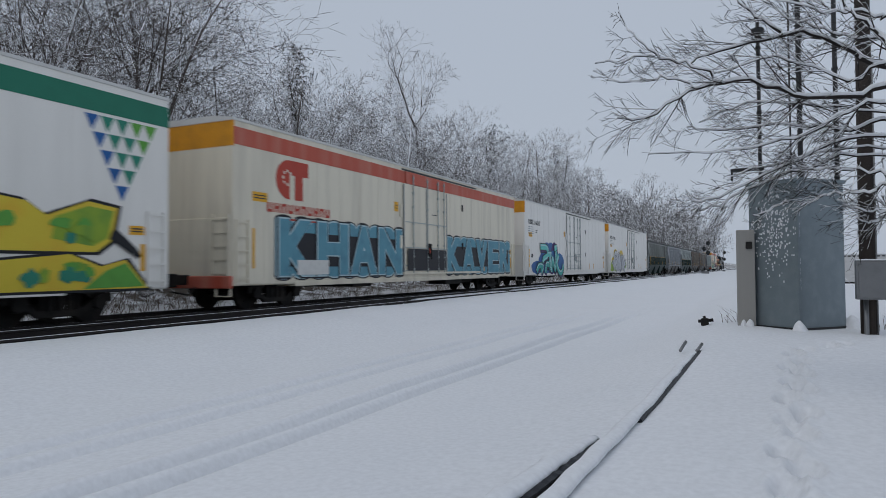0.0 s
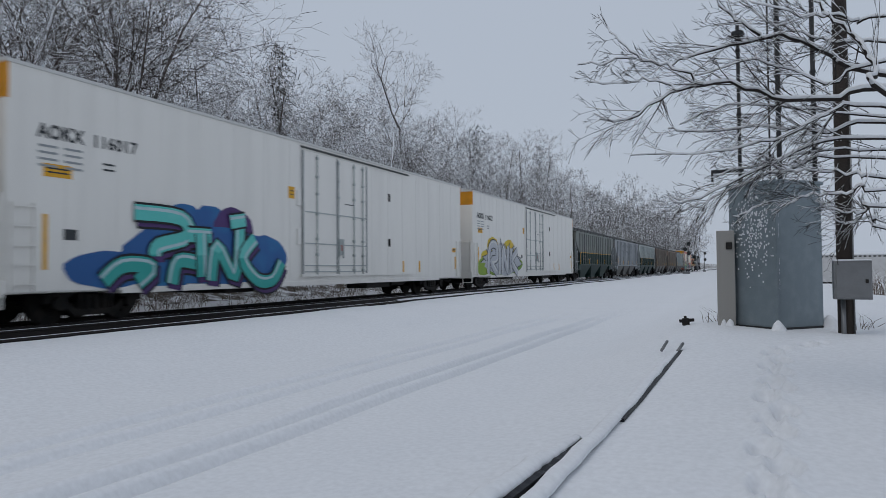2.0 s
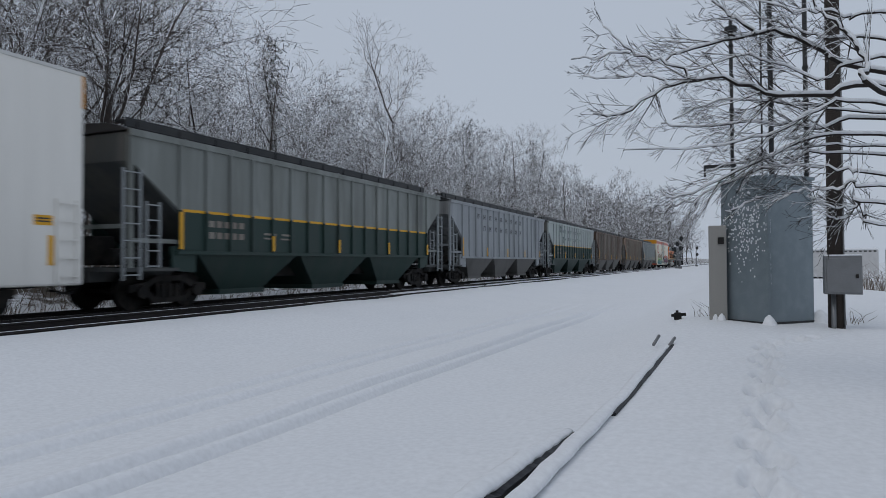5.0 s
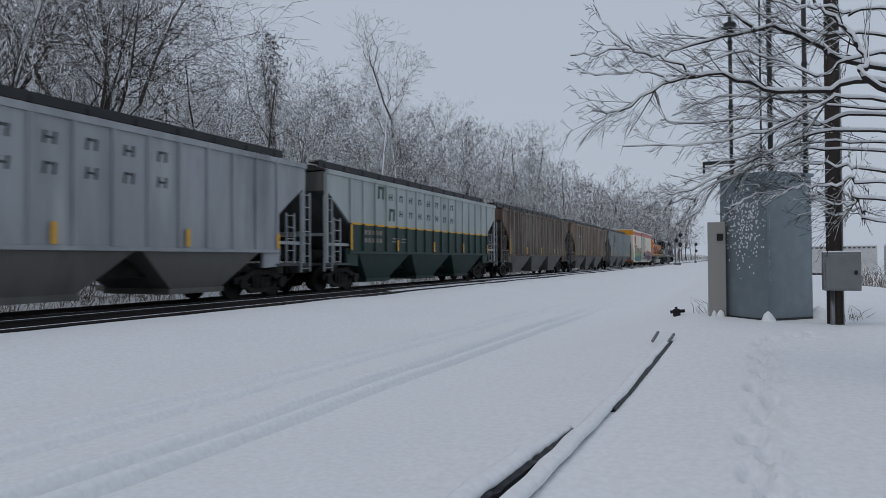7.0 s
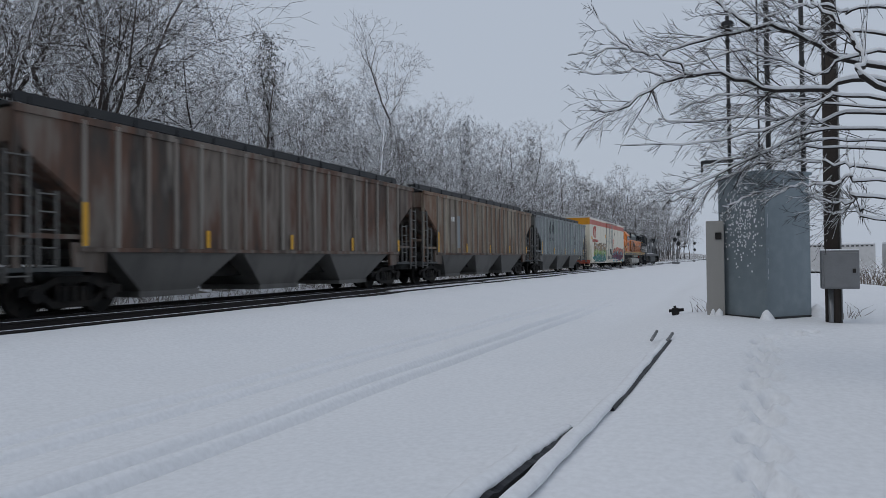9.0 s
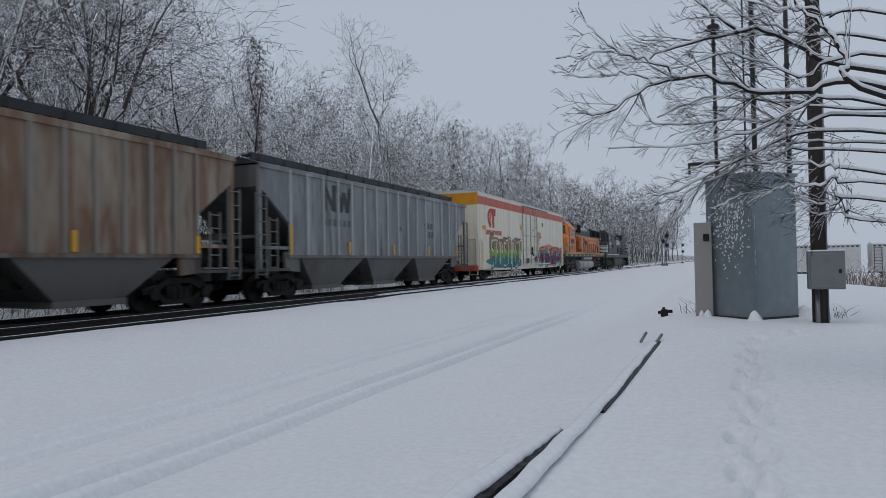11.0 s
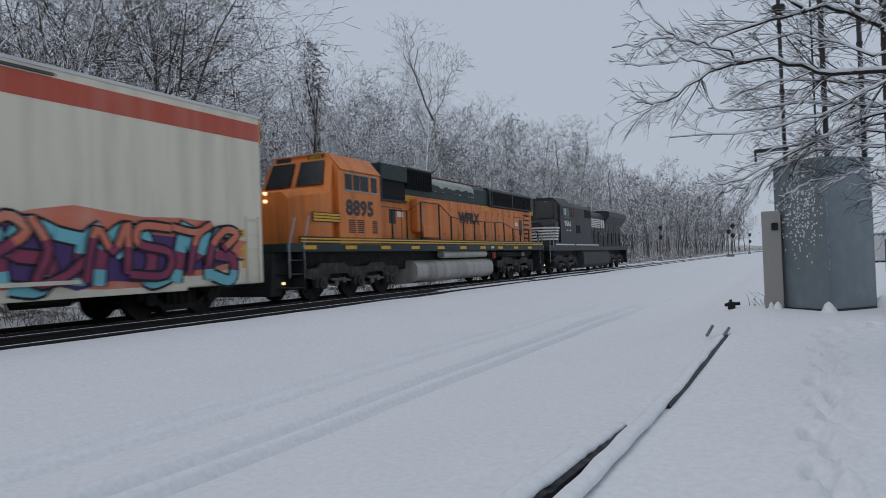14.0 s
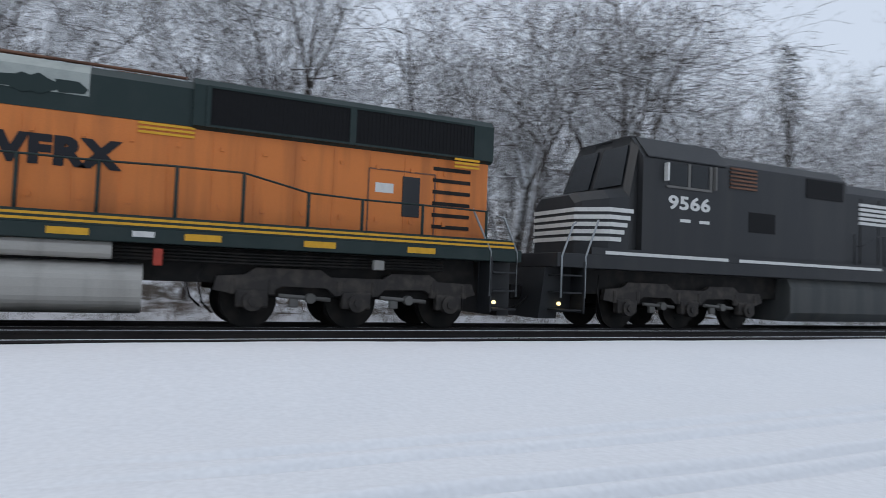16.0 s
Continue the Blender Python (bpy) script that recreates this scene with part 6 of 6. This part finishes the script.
# ---- the near side of the yard ----
def cabinet():
    gz = 0.1
    c = thing("equipment_cabinet", "tall galvanised steel equipment cabinet with snow stuck to it", "cabinet", at=pose(0.51, 11.92, gz, 0, 0, -43))
    # local: corner at the origin, faces run along -x and +y
    b = Shape().prism([(-0.96, 0.0), (0.0, 0.0), (0.0, 1.02), (-0.96, 1.02)], -0.02, 2.34, "z")
    b.box(-0.03, 0.012, -0.012, 0.03, 0, 2.34)
    part("body", b, GALV, c)
    part("lid", Shape().box(-1.0, 0.03, -0.03, 1.06, 2.34, 2.4, 0.012), GALV, c)
    s = Shape()
    for i in range(16):
        z = 0.15 + i * 0.14
        s.drum((-0.06, 0, z), 0.012, -0.008, 0.0, "y", 6)
        s.drum((0, 0.06, z), 0.012, 0.0, 0.008, "x", 6)
    part("rivet", s, GALV, c)
    part("base", Shape().box(-0.98, 0.02, -0.02, 1.04, -0.1, 0.03), BLACK, c)
    sp = Shape()
    r = random.Random(2)
    for i in range(330):
        u, v = min(0.9, max(0.03, r.gauss(0.45, 0.2))), r.gauss(1.62, 0.38)
        if 0.5 < v < 2.3:
            w, h = r.uniform(0.003, 0.009), r.uniform(0.005, 0.019)
            sp.box(-u - w, -u + w, -0.012, 0.0, v - h, v + h)
    for i in range(30):
        v = r.uniform(0.6, 2.3)
        sp.box(0, 0.008, 0.03, 0.04, v - 0.02, v + 0.02)
    p = part("stuck_snow", sp, SNOW, c, "flecks of wind-blown snow")
    p["kind"] = "stuff"
    side = solid("weathered_board", Shape().box(-0.28, 0.0, 0, 0.1, -0.15, 1.62, 0.01), CONC, "pale weathered post box beside the steel cabinet", "utility box", at=pose(-0.11, 12.4, gz, 0, 0, 6))
    part("socket", Shape().box(-0.14, -0.04, -0.03, 0, 1.3, 1.42, 0.01), IRON, side)
    # snow heaped at its foot
    for x, y, h, w in ((0.5, 11.8, 0.2, 0.11), (-0.2, 12.33, 0.17, 0.08), (1.3, 12.75, 0.24, 0.16), (-0.3, 12.4, 0.18, 0.06)):
        s = Shape()
        k = 10
        vs = []
        for lv, q in ((0, 1.25), (0.35, 0.9), (0.75, 0.55), (1.0, 0.12)):
            vs += [(w * q * math.cos(2 * math.pi * i / k) * r.uniform(0.85, 1.15), w * q * math.sin(2 * math.pi * i / k), h * lv) for i in range(k)]
        fs = [(j * k + i, j * k + (i + 1) % k, (j + 1) * k + (i + 1) % k, (j + 1) * k + i) for j in range(3) for i in range(k)] + [tuple(range(3 * k, 4 * k))]
        s.add(vs, fs, True)
        solid("snow_heap", s, SNOW, "small heap of snow at the cabinet's foot", "snow", "structure", at=pose(x, y, gz - 0.04))
    # masts behind the cabinet
    for x, y, top, w in ((0.0, 13.6, 5.6, 0.035), (0.64, 13.3, 6.6, 0.045), (1.2, 13.4, 6.6, 0.04)):
        m = thing("antenna_mast", "thin black steel mast behind the cabinet", "mast", "masts", pose(x, y, 0))
        part("tube", Shape().tube([(0, 0, 0), (0, 0, top)], w, 8), BLACK, m)
        for z in (2.7, 3.3, 3.9, 4.5, 5.1):
            part("collar", Shape().drum((0, 0, 0), w + 0.012, z, z + 0.05, "z", 8), BLACK, m)
        if x == 0.0:
            part("lamp_head", Shape().drum((0, 0, 0), 0.11, 5.4, 5.48, "z", 10).box(-0.05, 0.05, -0.05, 0.05, 5.28, 5.42), BLACK, m)
            part("crossarm", Shape().box(-0.5, 0.06, -0.03, 0.03, 2.86, 2.92).box(-0.5, -0.46, -0.02, 0.02, 2.7, 2.88), BLACK, m, "short black crossarm")
        elif x < 1:
            part("cable", Shape().tube([(-0.15, 0, 0.5), (-0.15, 0, 6.4)], 0.018, 6).box(-0.16, 0, -0.01, 0.01, 3.0, 3.02).box(-0.16, 0, -0.01, 0.01, 4.4, 4.42), BLACK, m)


def utility_pole():
    p = thing("utility_pole", "dark wooden utility pole standing in snow", "utility pole", at=pose(1.43, 11.85, 0.05))
    part("pole", Shape().tube([(0, 0, -0.5), (0.0, 0.02, 2), (0.02, 0.03, 8.5)], [0.115, 0.11, 0.09], 16), POLE, p)
    part("conduit", Shape().tube([(-0.05, -0.13, -0.4), (-0.05, -0.13, 0.55)], 0.035, 10).tube([(0.1, -0.08, -0.3), (0.1, -0.08, 4.0)], 0.012, 6), STEEL, p, "grey cable conduit")
    b = thing("meter_box", "grey steel meter box with a door, hung on a pole", "electrical box", at=pose(1.43, 11.62, 0.05, 0, 0, -2))
    part("body", Shape().box(-0.19, 0.3, -0.14, 0.12, 0.56, 1.13, 0.008), STEEL, b)
    d = part("door", Shape().box(-0.16, 0.285, -0.165, -0.14, 0.585, 1.1, 0.008), STEEL, b)
    part("hinge", Shape().box(-0.185, -0.155, -0.17, -0.14, 0.64, 0.72).box(-0.185, -0.155, -0.17, -0.14, 0.97, 1.05), STEEL, d)
    part("latch", Shape().box(0.21, 0.25, -0.185, -0.16, 0.8, 0.86, 0.006), IRON, d)
    part("snow_cap", Shape().box(-0.19, 0.3, -0.14, 0.12, 1.13, 1.15, 0.008), SNOW, b)


def buried_rail():
    """Two rails that meet at a point, half buried and capped with snow."""
    t = thing("old_rail", "dark siding rails half buried under ridges of snow", "rail")
    def along(a, b, n):
        return [(a[0] + (b[0] - a[0]) * i / n, a[1] + (b[1] - a[1]) * i / n) for i in range(n + 1)]
    r = random.Random(8)
    for a, b, h0, cap_r, first in ((RA, RB, 0.1, 0.085, 0.0), (RC, RD, 0.045, 0.07, 0.44)):
        pts = along(a, b, 44)
        d = Vector((b[0] - a[0], b[1] - a[1], 0)).normalized()
        sd = Vector((d.y, -d.x, 0))
        # Near-black box, widened past the rail to stand for the shaded gap alongside.
        s, wide = Shape(), 0.085 if first == 0 else 0.045
        bare = [p for i, p in enumerate(pts) if i / 44 >= first]
        lower = [Vector((x, y, ground_z(x, y) - 0.03)) for x, y in bare]
        k = len(lower)
        vs = []
        for i, p in enumerate(lower):
            u = Vector((0, 0, 0.03 + h0 * (1 - 0.75 * (i / (k - 1)) ** 2) * (1 + 0.35 * noise.noise((i * 0.4, 3, 0)))))
            vs += [p - sd * 0.035, p + sd * wide, p + sd * wide + u * 0.8, p - sd * 0.035 + u]
        fs = [(4 * i + j, 4 * i + (j + 1) % 4, 4 * i + 4 + (j + 1) % 4, 4 * i + 4 + j) for i in range(k - 1) for j in range(4)]
        s.add(vs, fs + [(0, 1, 2, 3), (4 * k - 1, 4 * k - 2, 4 * k - 3, 4 * k - 4)])
        part("rail", s, INK, t, "near-black rail, widened to stand for the shaded gap beside it")
        cap = Shape()
        wave = [0.012 * noise.noise((i * 0.35, h0 * 50, 0)) for i in range(45)]
        cap.tube([Vector((x, y, ground_z(x, y) + h0 * (1 - 0.75 * (i / 44) ** 2) - 0.005 + w)) - sd * (0.04 + w) for i, ((x, y), w) in enumerate(zip(pts, wave))], [cap_r * (1 + 4 * w) * (1 - 0.5 * (i / 44) ** 3) for i, w in enumerate(wave)], 12, True, 0.55)
        part("snow_ridge", cap, SNOW, t, "rounded ridge of snow on the rail")
    f = Shape().tube([(RD[0] - 0.22, RD[1] - 0.1, ground_z(*RD)), (RD[0] - 0.17, RD[1] + 0.12, ground_z(*RD) + 0.1)], 0.02, 6)
    f.tube([(RD[0] - 0.02, RD[1] - 0.15, ground_z(*RD)), (RD[0] + 0.03, RD[1] + 0.1, ground_z(*RD) + 0.08)], 0.02, 6)
    part("rail_tip", f, STEEL, t, "bent rail end sticking up")


RA, RB = (-1.47, 3.2), (-1.2, 5.4)
RC, RD = (-1.2, 3.2), (-0.76, 9.3)


def switch_stand():
    t = thing("switch_stand", "small black iron switch lock poking out of the snow", "switch stand", at=pose(-0.97, 13.3, 0.0))
    part("lever", Shape().tube([(-0.12, 0, 0.1), (0.14, 0, 0.13)], 0.03, 6).tube([(0.02, 0, 0.0), (-0.02, 0, 0.2)], 0.025, 6), IRON, t)
    part("cap", Shape().box(-0.07, 0.06, -0.06, 0.06, 0.02, 0.16, 0.02), IRON, t)


def signals():
    for x, y, h, heads in ((-8.45, 122, 6.1, 2), (-9.05, 122, 5.2, 1), (-18.9, 115, 6.2, 2), (-8.6, 180, 5.6, 2)):
        s = thing("railway_signal", "black colour-light railway signal on a grey mast", "railway signal", "signals", pose(x, y, -0.1))
        part("mast", Shape().tube([(0, 0, 0), (0, 0, h)], 0.07, 8).box(-0.3, 0.3, -0.3, 0.3, 0, 0.5), STEEL, s)
        for k in range(heads):
            z = h - 0.9 - 1.6 * k
            hd = part("signal_head", Shape().drum((0.2, 0, z), 0.33, -0.2, -0.1, "y", 14).box(0.0, 0.4, -0.12, 0.1, z - 0.36, z + 0.36, 0.05), BLACK, s)
            part("hood", Shape().drum((0.2, 0, z), 0.11, -0.45, -0.2, "y", 10), BLACK, hd)
        part("ladder", Shape().box(-0.25, -0.22, 0.1, 0.13, 0.3, h - 0.3).box(-0.05, -0.02, 0.1, 0.13, 0.3, h - 0.3), STEEL, s)


def parked_boxcar(x0, length):
    """White boxcar at rest on a lower siding across the yard, near side to the camera."""
    w = thing("boxcar", "parked white boxcar with snow on its roof and faded graffiti", "train car", "parked cars", pose(x0, 94, -1.75))
    part("body", Shape().box(0, length, 0, 3.1, 0.95, 4.2, 0.05), HOUSE, w)
    part("roof", Shape().prism([(-0.05, 4.2), (3.15, 4.2), (3.15, 4.3), (1.55, 4.5), (-0.05, 4.3)], 0, length, "x"), SNOW, w, "snow-covered roof")
    s = Shape()
    for k in range(int(length / 0.5)):
        s.box(0.1 + k * 0.5, 0.38 + k * 0.5, -0.03, 0, 3.95, 4.12)
    part("roof_vent", s, DARK_H, w)
    s = Shape()
    for x in (0.15, 0.95):
        s.box(x - 0.03, x + 0.03, -0.08, 0, 0.9, 3.9)
    for k in range(8):
        s.box(0.15, 0.95, -0.08, -0.04, 1.1 + k * 0.38, 1.15 + k * 0.38)
    part("ladder", s, DARK_H, w)
    part("graffiti", Shape().prism([(3 + 1.6 * math.cos(a) * (1 + 0.1 * math.sin(5 * a)), 1.9 + 0.8 * math.sin(a)) for a in np.linspace(0, 6, 20)], -0.004, 0, "y"), SILVER, w)
    part("sill", Shape().box(0, length, -0.02, 3.1, 0.75, 0.95), IRON, w)
    for x in (2.2, length - 2.2):
        b = part("bogie", Shape().box(x - 1.2, x + 1.2, 0.5, 0.7, 0.3, 0.75, 0.04), IRON, w)
        for q in (-0.9, 0.9):
            part("wheel", Shape().drum((x + q, 0, 0.45), 0.45, 0.7, 0.85, "y", 16), IRON, b)


def snowy_tree():
    """Foreground tree whose snow-laden boughs hang into the yard."""
    t = thing("snow_laden_tree", "dark leafless tree with thick snow along its spreading boughs", "tree", at=pose(0, 0, 0))
    r = random.Random(21)
    thick, thin, snow = Shape(), Shape(), Shape()

    def tube(pts, rr, level):
        (thick if level < 2 else thin).tube(pts, rr, 8 if level == 0 else 5 if level == 1 else 3, False)
        if level == 0 or r.random() < (0.55 if level == 1 else 0.16):
            n = len(pts)
            lift = [Vector(p) + Vector((0, 0, q * 0.95 + (0.006 if level == 0 else 0.0012))) for p, q in zip(pts, rr)]
            snow.tube(lift, [q * 0.8 + (0.0065 if level == 0 else 0.0016 if level == 1 else 0.0006) * r.uniform(0.6, 1.3) * (1 if i < n - 1 else 0.3) for i, q in enumerate(rr)], 7 if level == 0 else 4, False, 1.1)

    def bend(p, d, length, n, wob, sag):
        pts = [p.copy()]
        w = d.normalized()
        for i in range(n):
            w = (w + Vector((r.gauss(0, wob), r.gauss(0, wob), r.gauss(0, wob * 0.8) + sag)))
            w.normalize()
            p = p + w * (length / n)
            pts.append(p.copy())
        return pts

    def spray(pts, rr, level, count, ln):
        n = len(pts) - 1
        for k in range(count):
            f = r.uniform(0.25, 0.92) if level == 0 else r.uniform(0.15, 0.95)
            i = min(n - 1, int(f * n))
            base = pts[i].lerp(pts[i + 1], f * n - i)
            ax = (pts[i + 1] - pts[i]).normalized()
            up = r.choice((-1, 1)) * r.uniform(0.2, 0.8)
            d = ax * r.uniform(0.7, 1.0) + Vector((0, r.gauss(0, 0.2), up))
            l = ln * r.uniform(0.45, 1.15) * (1.25 - 0.6 * f)
            rad = max(0.0021, min(0.006, rr[i] * r.uniform(0.35, 0.6)))
            m = 6 if level < 2 else 4
            q = bend(base, d, l, m, 0.05, -0.012 * up)
            qr = [max(0.0014, rad * (1 - 0.75 * j / m)) for j in range(m + 1)]
            tube(q, qr, level + 1)
            if level < 2:
                spray(q, qr, level + 1, (5, 2)[level], l * 0.62)

    tops = [Vector((2.9 - 0.03 * k, 7.2, -0.3 + 0.5 * k)) for k in range(11)]
    tube(tops, [0.2 - 0.009 * k for k in range(11)], 0)

    def bough(rad, side, ln, *knots):
        """A bough that sways through its knots, thick at the trunk."""
        kn = [Vector(p) for p in knots]
        q = []
        for i in range(len(kn) - 1):
            a, b, c, d = kn[max(i - 1, 0)], kn[i], kn[i + 1], kn[min(i + 2, len(kn) - 1)]
            for j in range(4):
                u = j / 4
                q.append(0.5 * (2 * b + (c - a) * u + (2 * a - 5 * b + 4 * c - d) * u * u + (3 * b - a - 3 * c + d) * u ** 3) + Vector((r.gauss(0, 0.012), r.gauss(0, 0.02), r.gauss(0, 0.012))))
        q.append(kn[-1])
        n = len(q) - 1
        qr = [max(0.0028, rad * (1 - 0.85 * (j / n) ** 1.3)) for j in range(n + 1)]
        tube(q, qr, 0)
        spray(q, qr, 0, int(side * 1.35), ln)

    bough(0.021, 17, 0.62, (2.72, 7.2, 2.2), (1.12, 6.6, 2.56), (0.71, 6.51, 2.49), (0.27, 6.42, 2.57), (-0.18, 6.33, 2.7), (-0.55, 6.24, 2.64), (-0.9, 6.15, 2.44), (-1.15, 6.1, 2.44))
    bough(0.009, 7, 0.34, (-0.27, 6.25, 2.68), (-0.4, 6.2, 2.77), (-0.58, 6.15, 2.88), (-0.82, 6.1, 2.97), (-1, 6.05, 3.15), (-1.11, 6, 3.36))
    bough(0.005, 3, 0.20, (-0.79, 6, 2.94), (-1.04, 5.95, 2.9), (-1.3, 5.9, 2.9))
    bough(0.006, 5, 0.30, (-0.49, 6.15, 2.64), (-0.63, 6.11, 2.71), (-0.77, 6.08, 2.75), (-0.98, 6.04, 2.73), (-1.21, 6, 2.76))
    bough(0.022, 16, 0.60, (2.72, 7.2, 2.5), (1.11, 6.9, 2.8), (0.75, 6.83, 2.98), (0.44, 6.77, 3.15), (0.06, 6.7, 3.14), (-0.43, 6.63, 3.06), (-0.6, 6.6, 2.98))
    bough(0.020, 8, 0.50, (2.72, 7.2, 1.9), (1.02, 5.9, 2.38), (0.96, 5.96, 2.57), (0.86, 6.02, 2.82), (0.75, 6.08, 2.99), (0.64, 6.14, 3.16), (0.53, 6.2, 3.39))
    bough(0.012, 8, 0.45, (0.22, 6.6, 3.14), (0.06, 6.57, 3.27), (-0.03, 6.55, 3.34), (-0.15, 6.53, 3.48), (-0.29, 6.5, 3.7))
    bough(0.013, 15, 0.55, (2.72, 7.2, 2.1), (1.16, 7, 2.37), (0.75, 6.96, 2.32), (0.48, 6.91, 2.36), (0.1, 6.87, 2.39), (-0.45, 6.82, 2.41), (-0.63, 6.8, 2.44))
    bough(0.012, 14, 0.55, (2.72, 7.2, 2), (1.08, 6.5, 2.41), (0.67, 6.5, 2.38), (0.27, 6.5, 2.2), (-0.19, 6.5, 2.13), (-0.94, 6.5, 2.16))
    bough(0.012, 15, 0.50, (2.72, 7.2, 2), (1.14, 6.8, 2.19), (0.6, 6.77, 2.17), (0.04, 6.74, 1.93), (-0.45, 6.71, 1.72), (-0.63, 6.7, 1.79))
    bough(0.010, 13, 0.45, (2.72, 7.2, 1.8), (1.17, 7.1, 2.07), (0.53, 7.04, 2.04), (-0.01, 6.99, 1.87), (-0.44, 6.93, 1.67), (-0.57, 6.9, 1.7))
    bough(0.010, 12, 0.40, (2.72, 7.2, 1.5), (1.1, 6.6, 1.82), (0.92, 6.62, 1.87), (0.71, 6.64, 1.9), (0.5, 6.66, 1.94), (0.34, 6.68, 1.96), (0.14, 6.7, 2.07))
    bough(0.010, 12, 0.40, (2.72, 7.2, 1.3), (1.09, 6.4, 1.59), (0.97, 6.45, 1.56), (0.82, 6.5, 1.54), (0.66, 6.55, 1.59), (0.61, 6.6, 1.68))
    bough(0.005, 4, 0.25, (0.23, 6.9, 1.69), (0.08, 6.85, 1.62), (-0.07, 6.8, 1.57))
    bough(0.012, 12, 0.50, (2.72, 7.2, 2.7), (1.23, 7.2, 3.12), (1.02, 7.16, 3.14), (0.79, 7.12, 3.19), (0.55, 7.08, 3.3), (0.26, 7.04, 3.45), (0.02, 7, 3.65))
    bough(0.012, 12, 0.50, (2.72, 7.2, 2.6), (1.11, 6.4, 2.75), (0.66, 6.37, 2.63), (0.14, 6.33, 2.87), (-0.36, 6.3, 2.79))
    bough(0.009, 12, 0.45, (2.72, 7.2, 2.3), (1.14, 6.9, 2.4), (0.53, 6.9, 2.53), (-0.09, 6.9, 2.63), (-0.53, 6.9, 2.49))
    bough(0.009, 12, 0.42, (2.72, 7.2, 1.6), (1.07, 6.3, 1.69), (0.88, 6.34, 1.74), (0.76, 6.38, 1.68), (0.6, 6.42, 1.71), (0.44, 6.46, 1.66), (0.31, 6.5, 1.61))
    bough(0.010, 12, 0.50, (2.72, 7.2, 3), (1.15, 6.6, 3.17), (0.94, 6.58, 3.17), (0.73, 6.56, 3.25), (0.51, 6.54, 3.27), (0.2, 6.52, 3.42), (-0.07, 6.5, 3.61))
    bough(0.008, 11, 0.45, (2.72, 7.2, 1.2), (1.11, 6.5, 1.41), (1.02, 6.53, 1.48), (0.91, 6.55, 1.5), (0.81, 6.57, 1.45), (0.72, 6.6, 1.5))
    bough(0.009, 12, 0.45, (2.72, 7.2, 2), (1.19, 7.1, 2.13), (0.72, 7.07, 2.16), (0.19, 7.03, 2.08), (-0.26, 7, 1.96))
    part("trunk", thick.mesh("trunk", BARK_F), None, t)
    part("twig_spray", thin.mesh("twigs", BARK_F), None, t)
    part("snow", snow.mesh("snow", SNOW), None, t, "thick soft snow lying along the boughs")


cabinet()
utility_pole()
buried_rail()
switch_stand()
signals()
parked_boxcar(3.2, 12.6)
parked_boxcar(17.0, 16.0)
snowy_tree()

SPEED = 14.78


def motions():
    for car, y0 in CARS:
        walk(car, [(t, pose(TRACK_X, y0 - SPEED * t, 0)) for t in range(17)])
    for w in WHEELS:
        r = 0.53 if w.data == BIGWHEEL else WHEEL
        p = w.location.copy()
        turn = math.degrees(SPEED / 30 / r)
        walk(w, [(k / 30, pose(p.x, p.y, p.z, k * turn)) for k in range(481)])


motions()
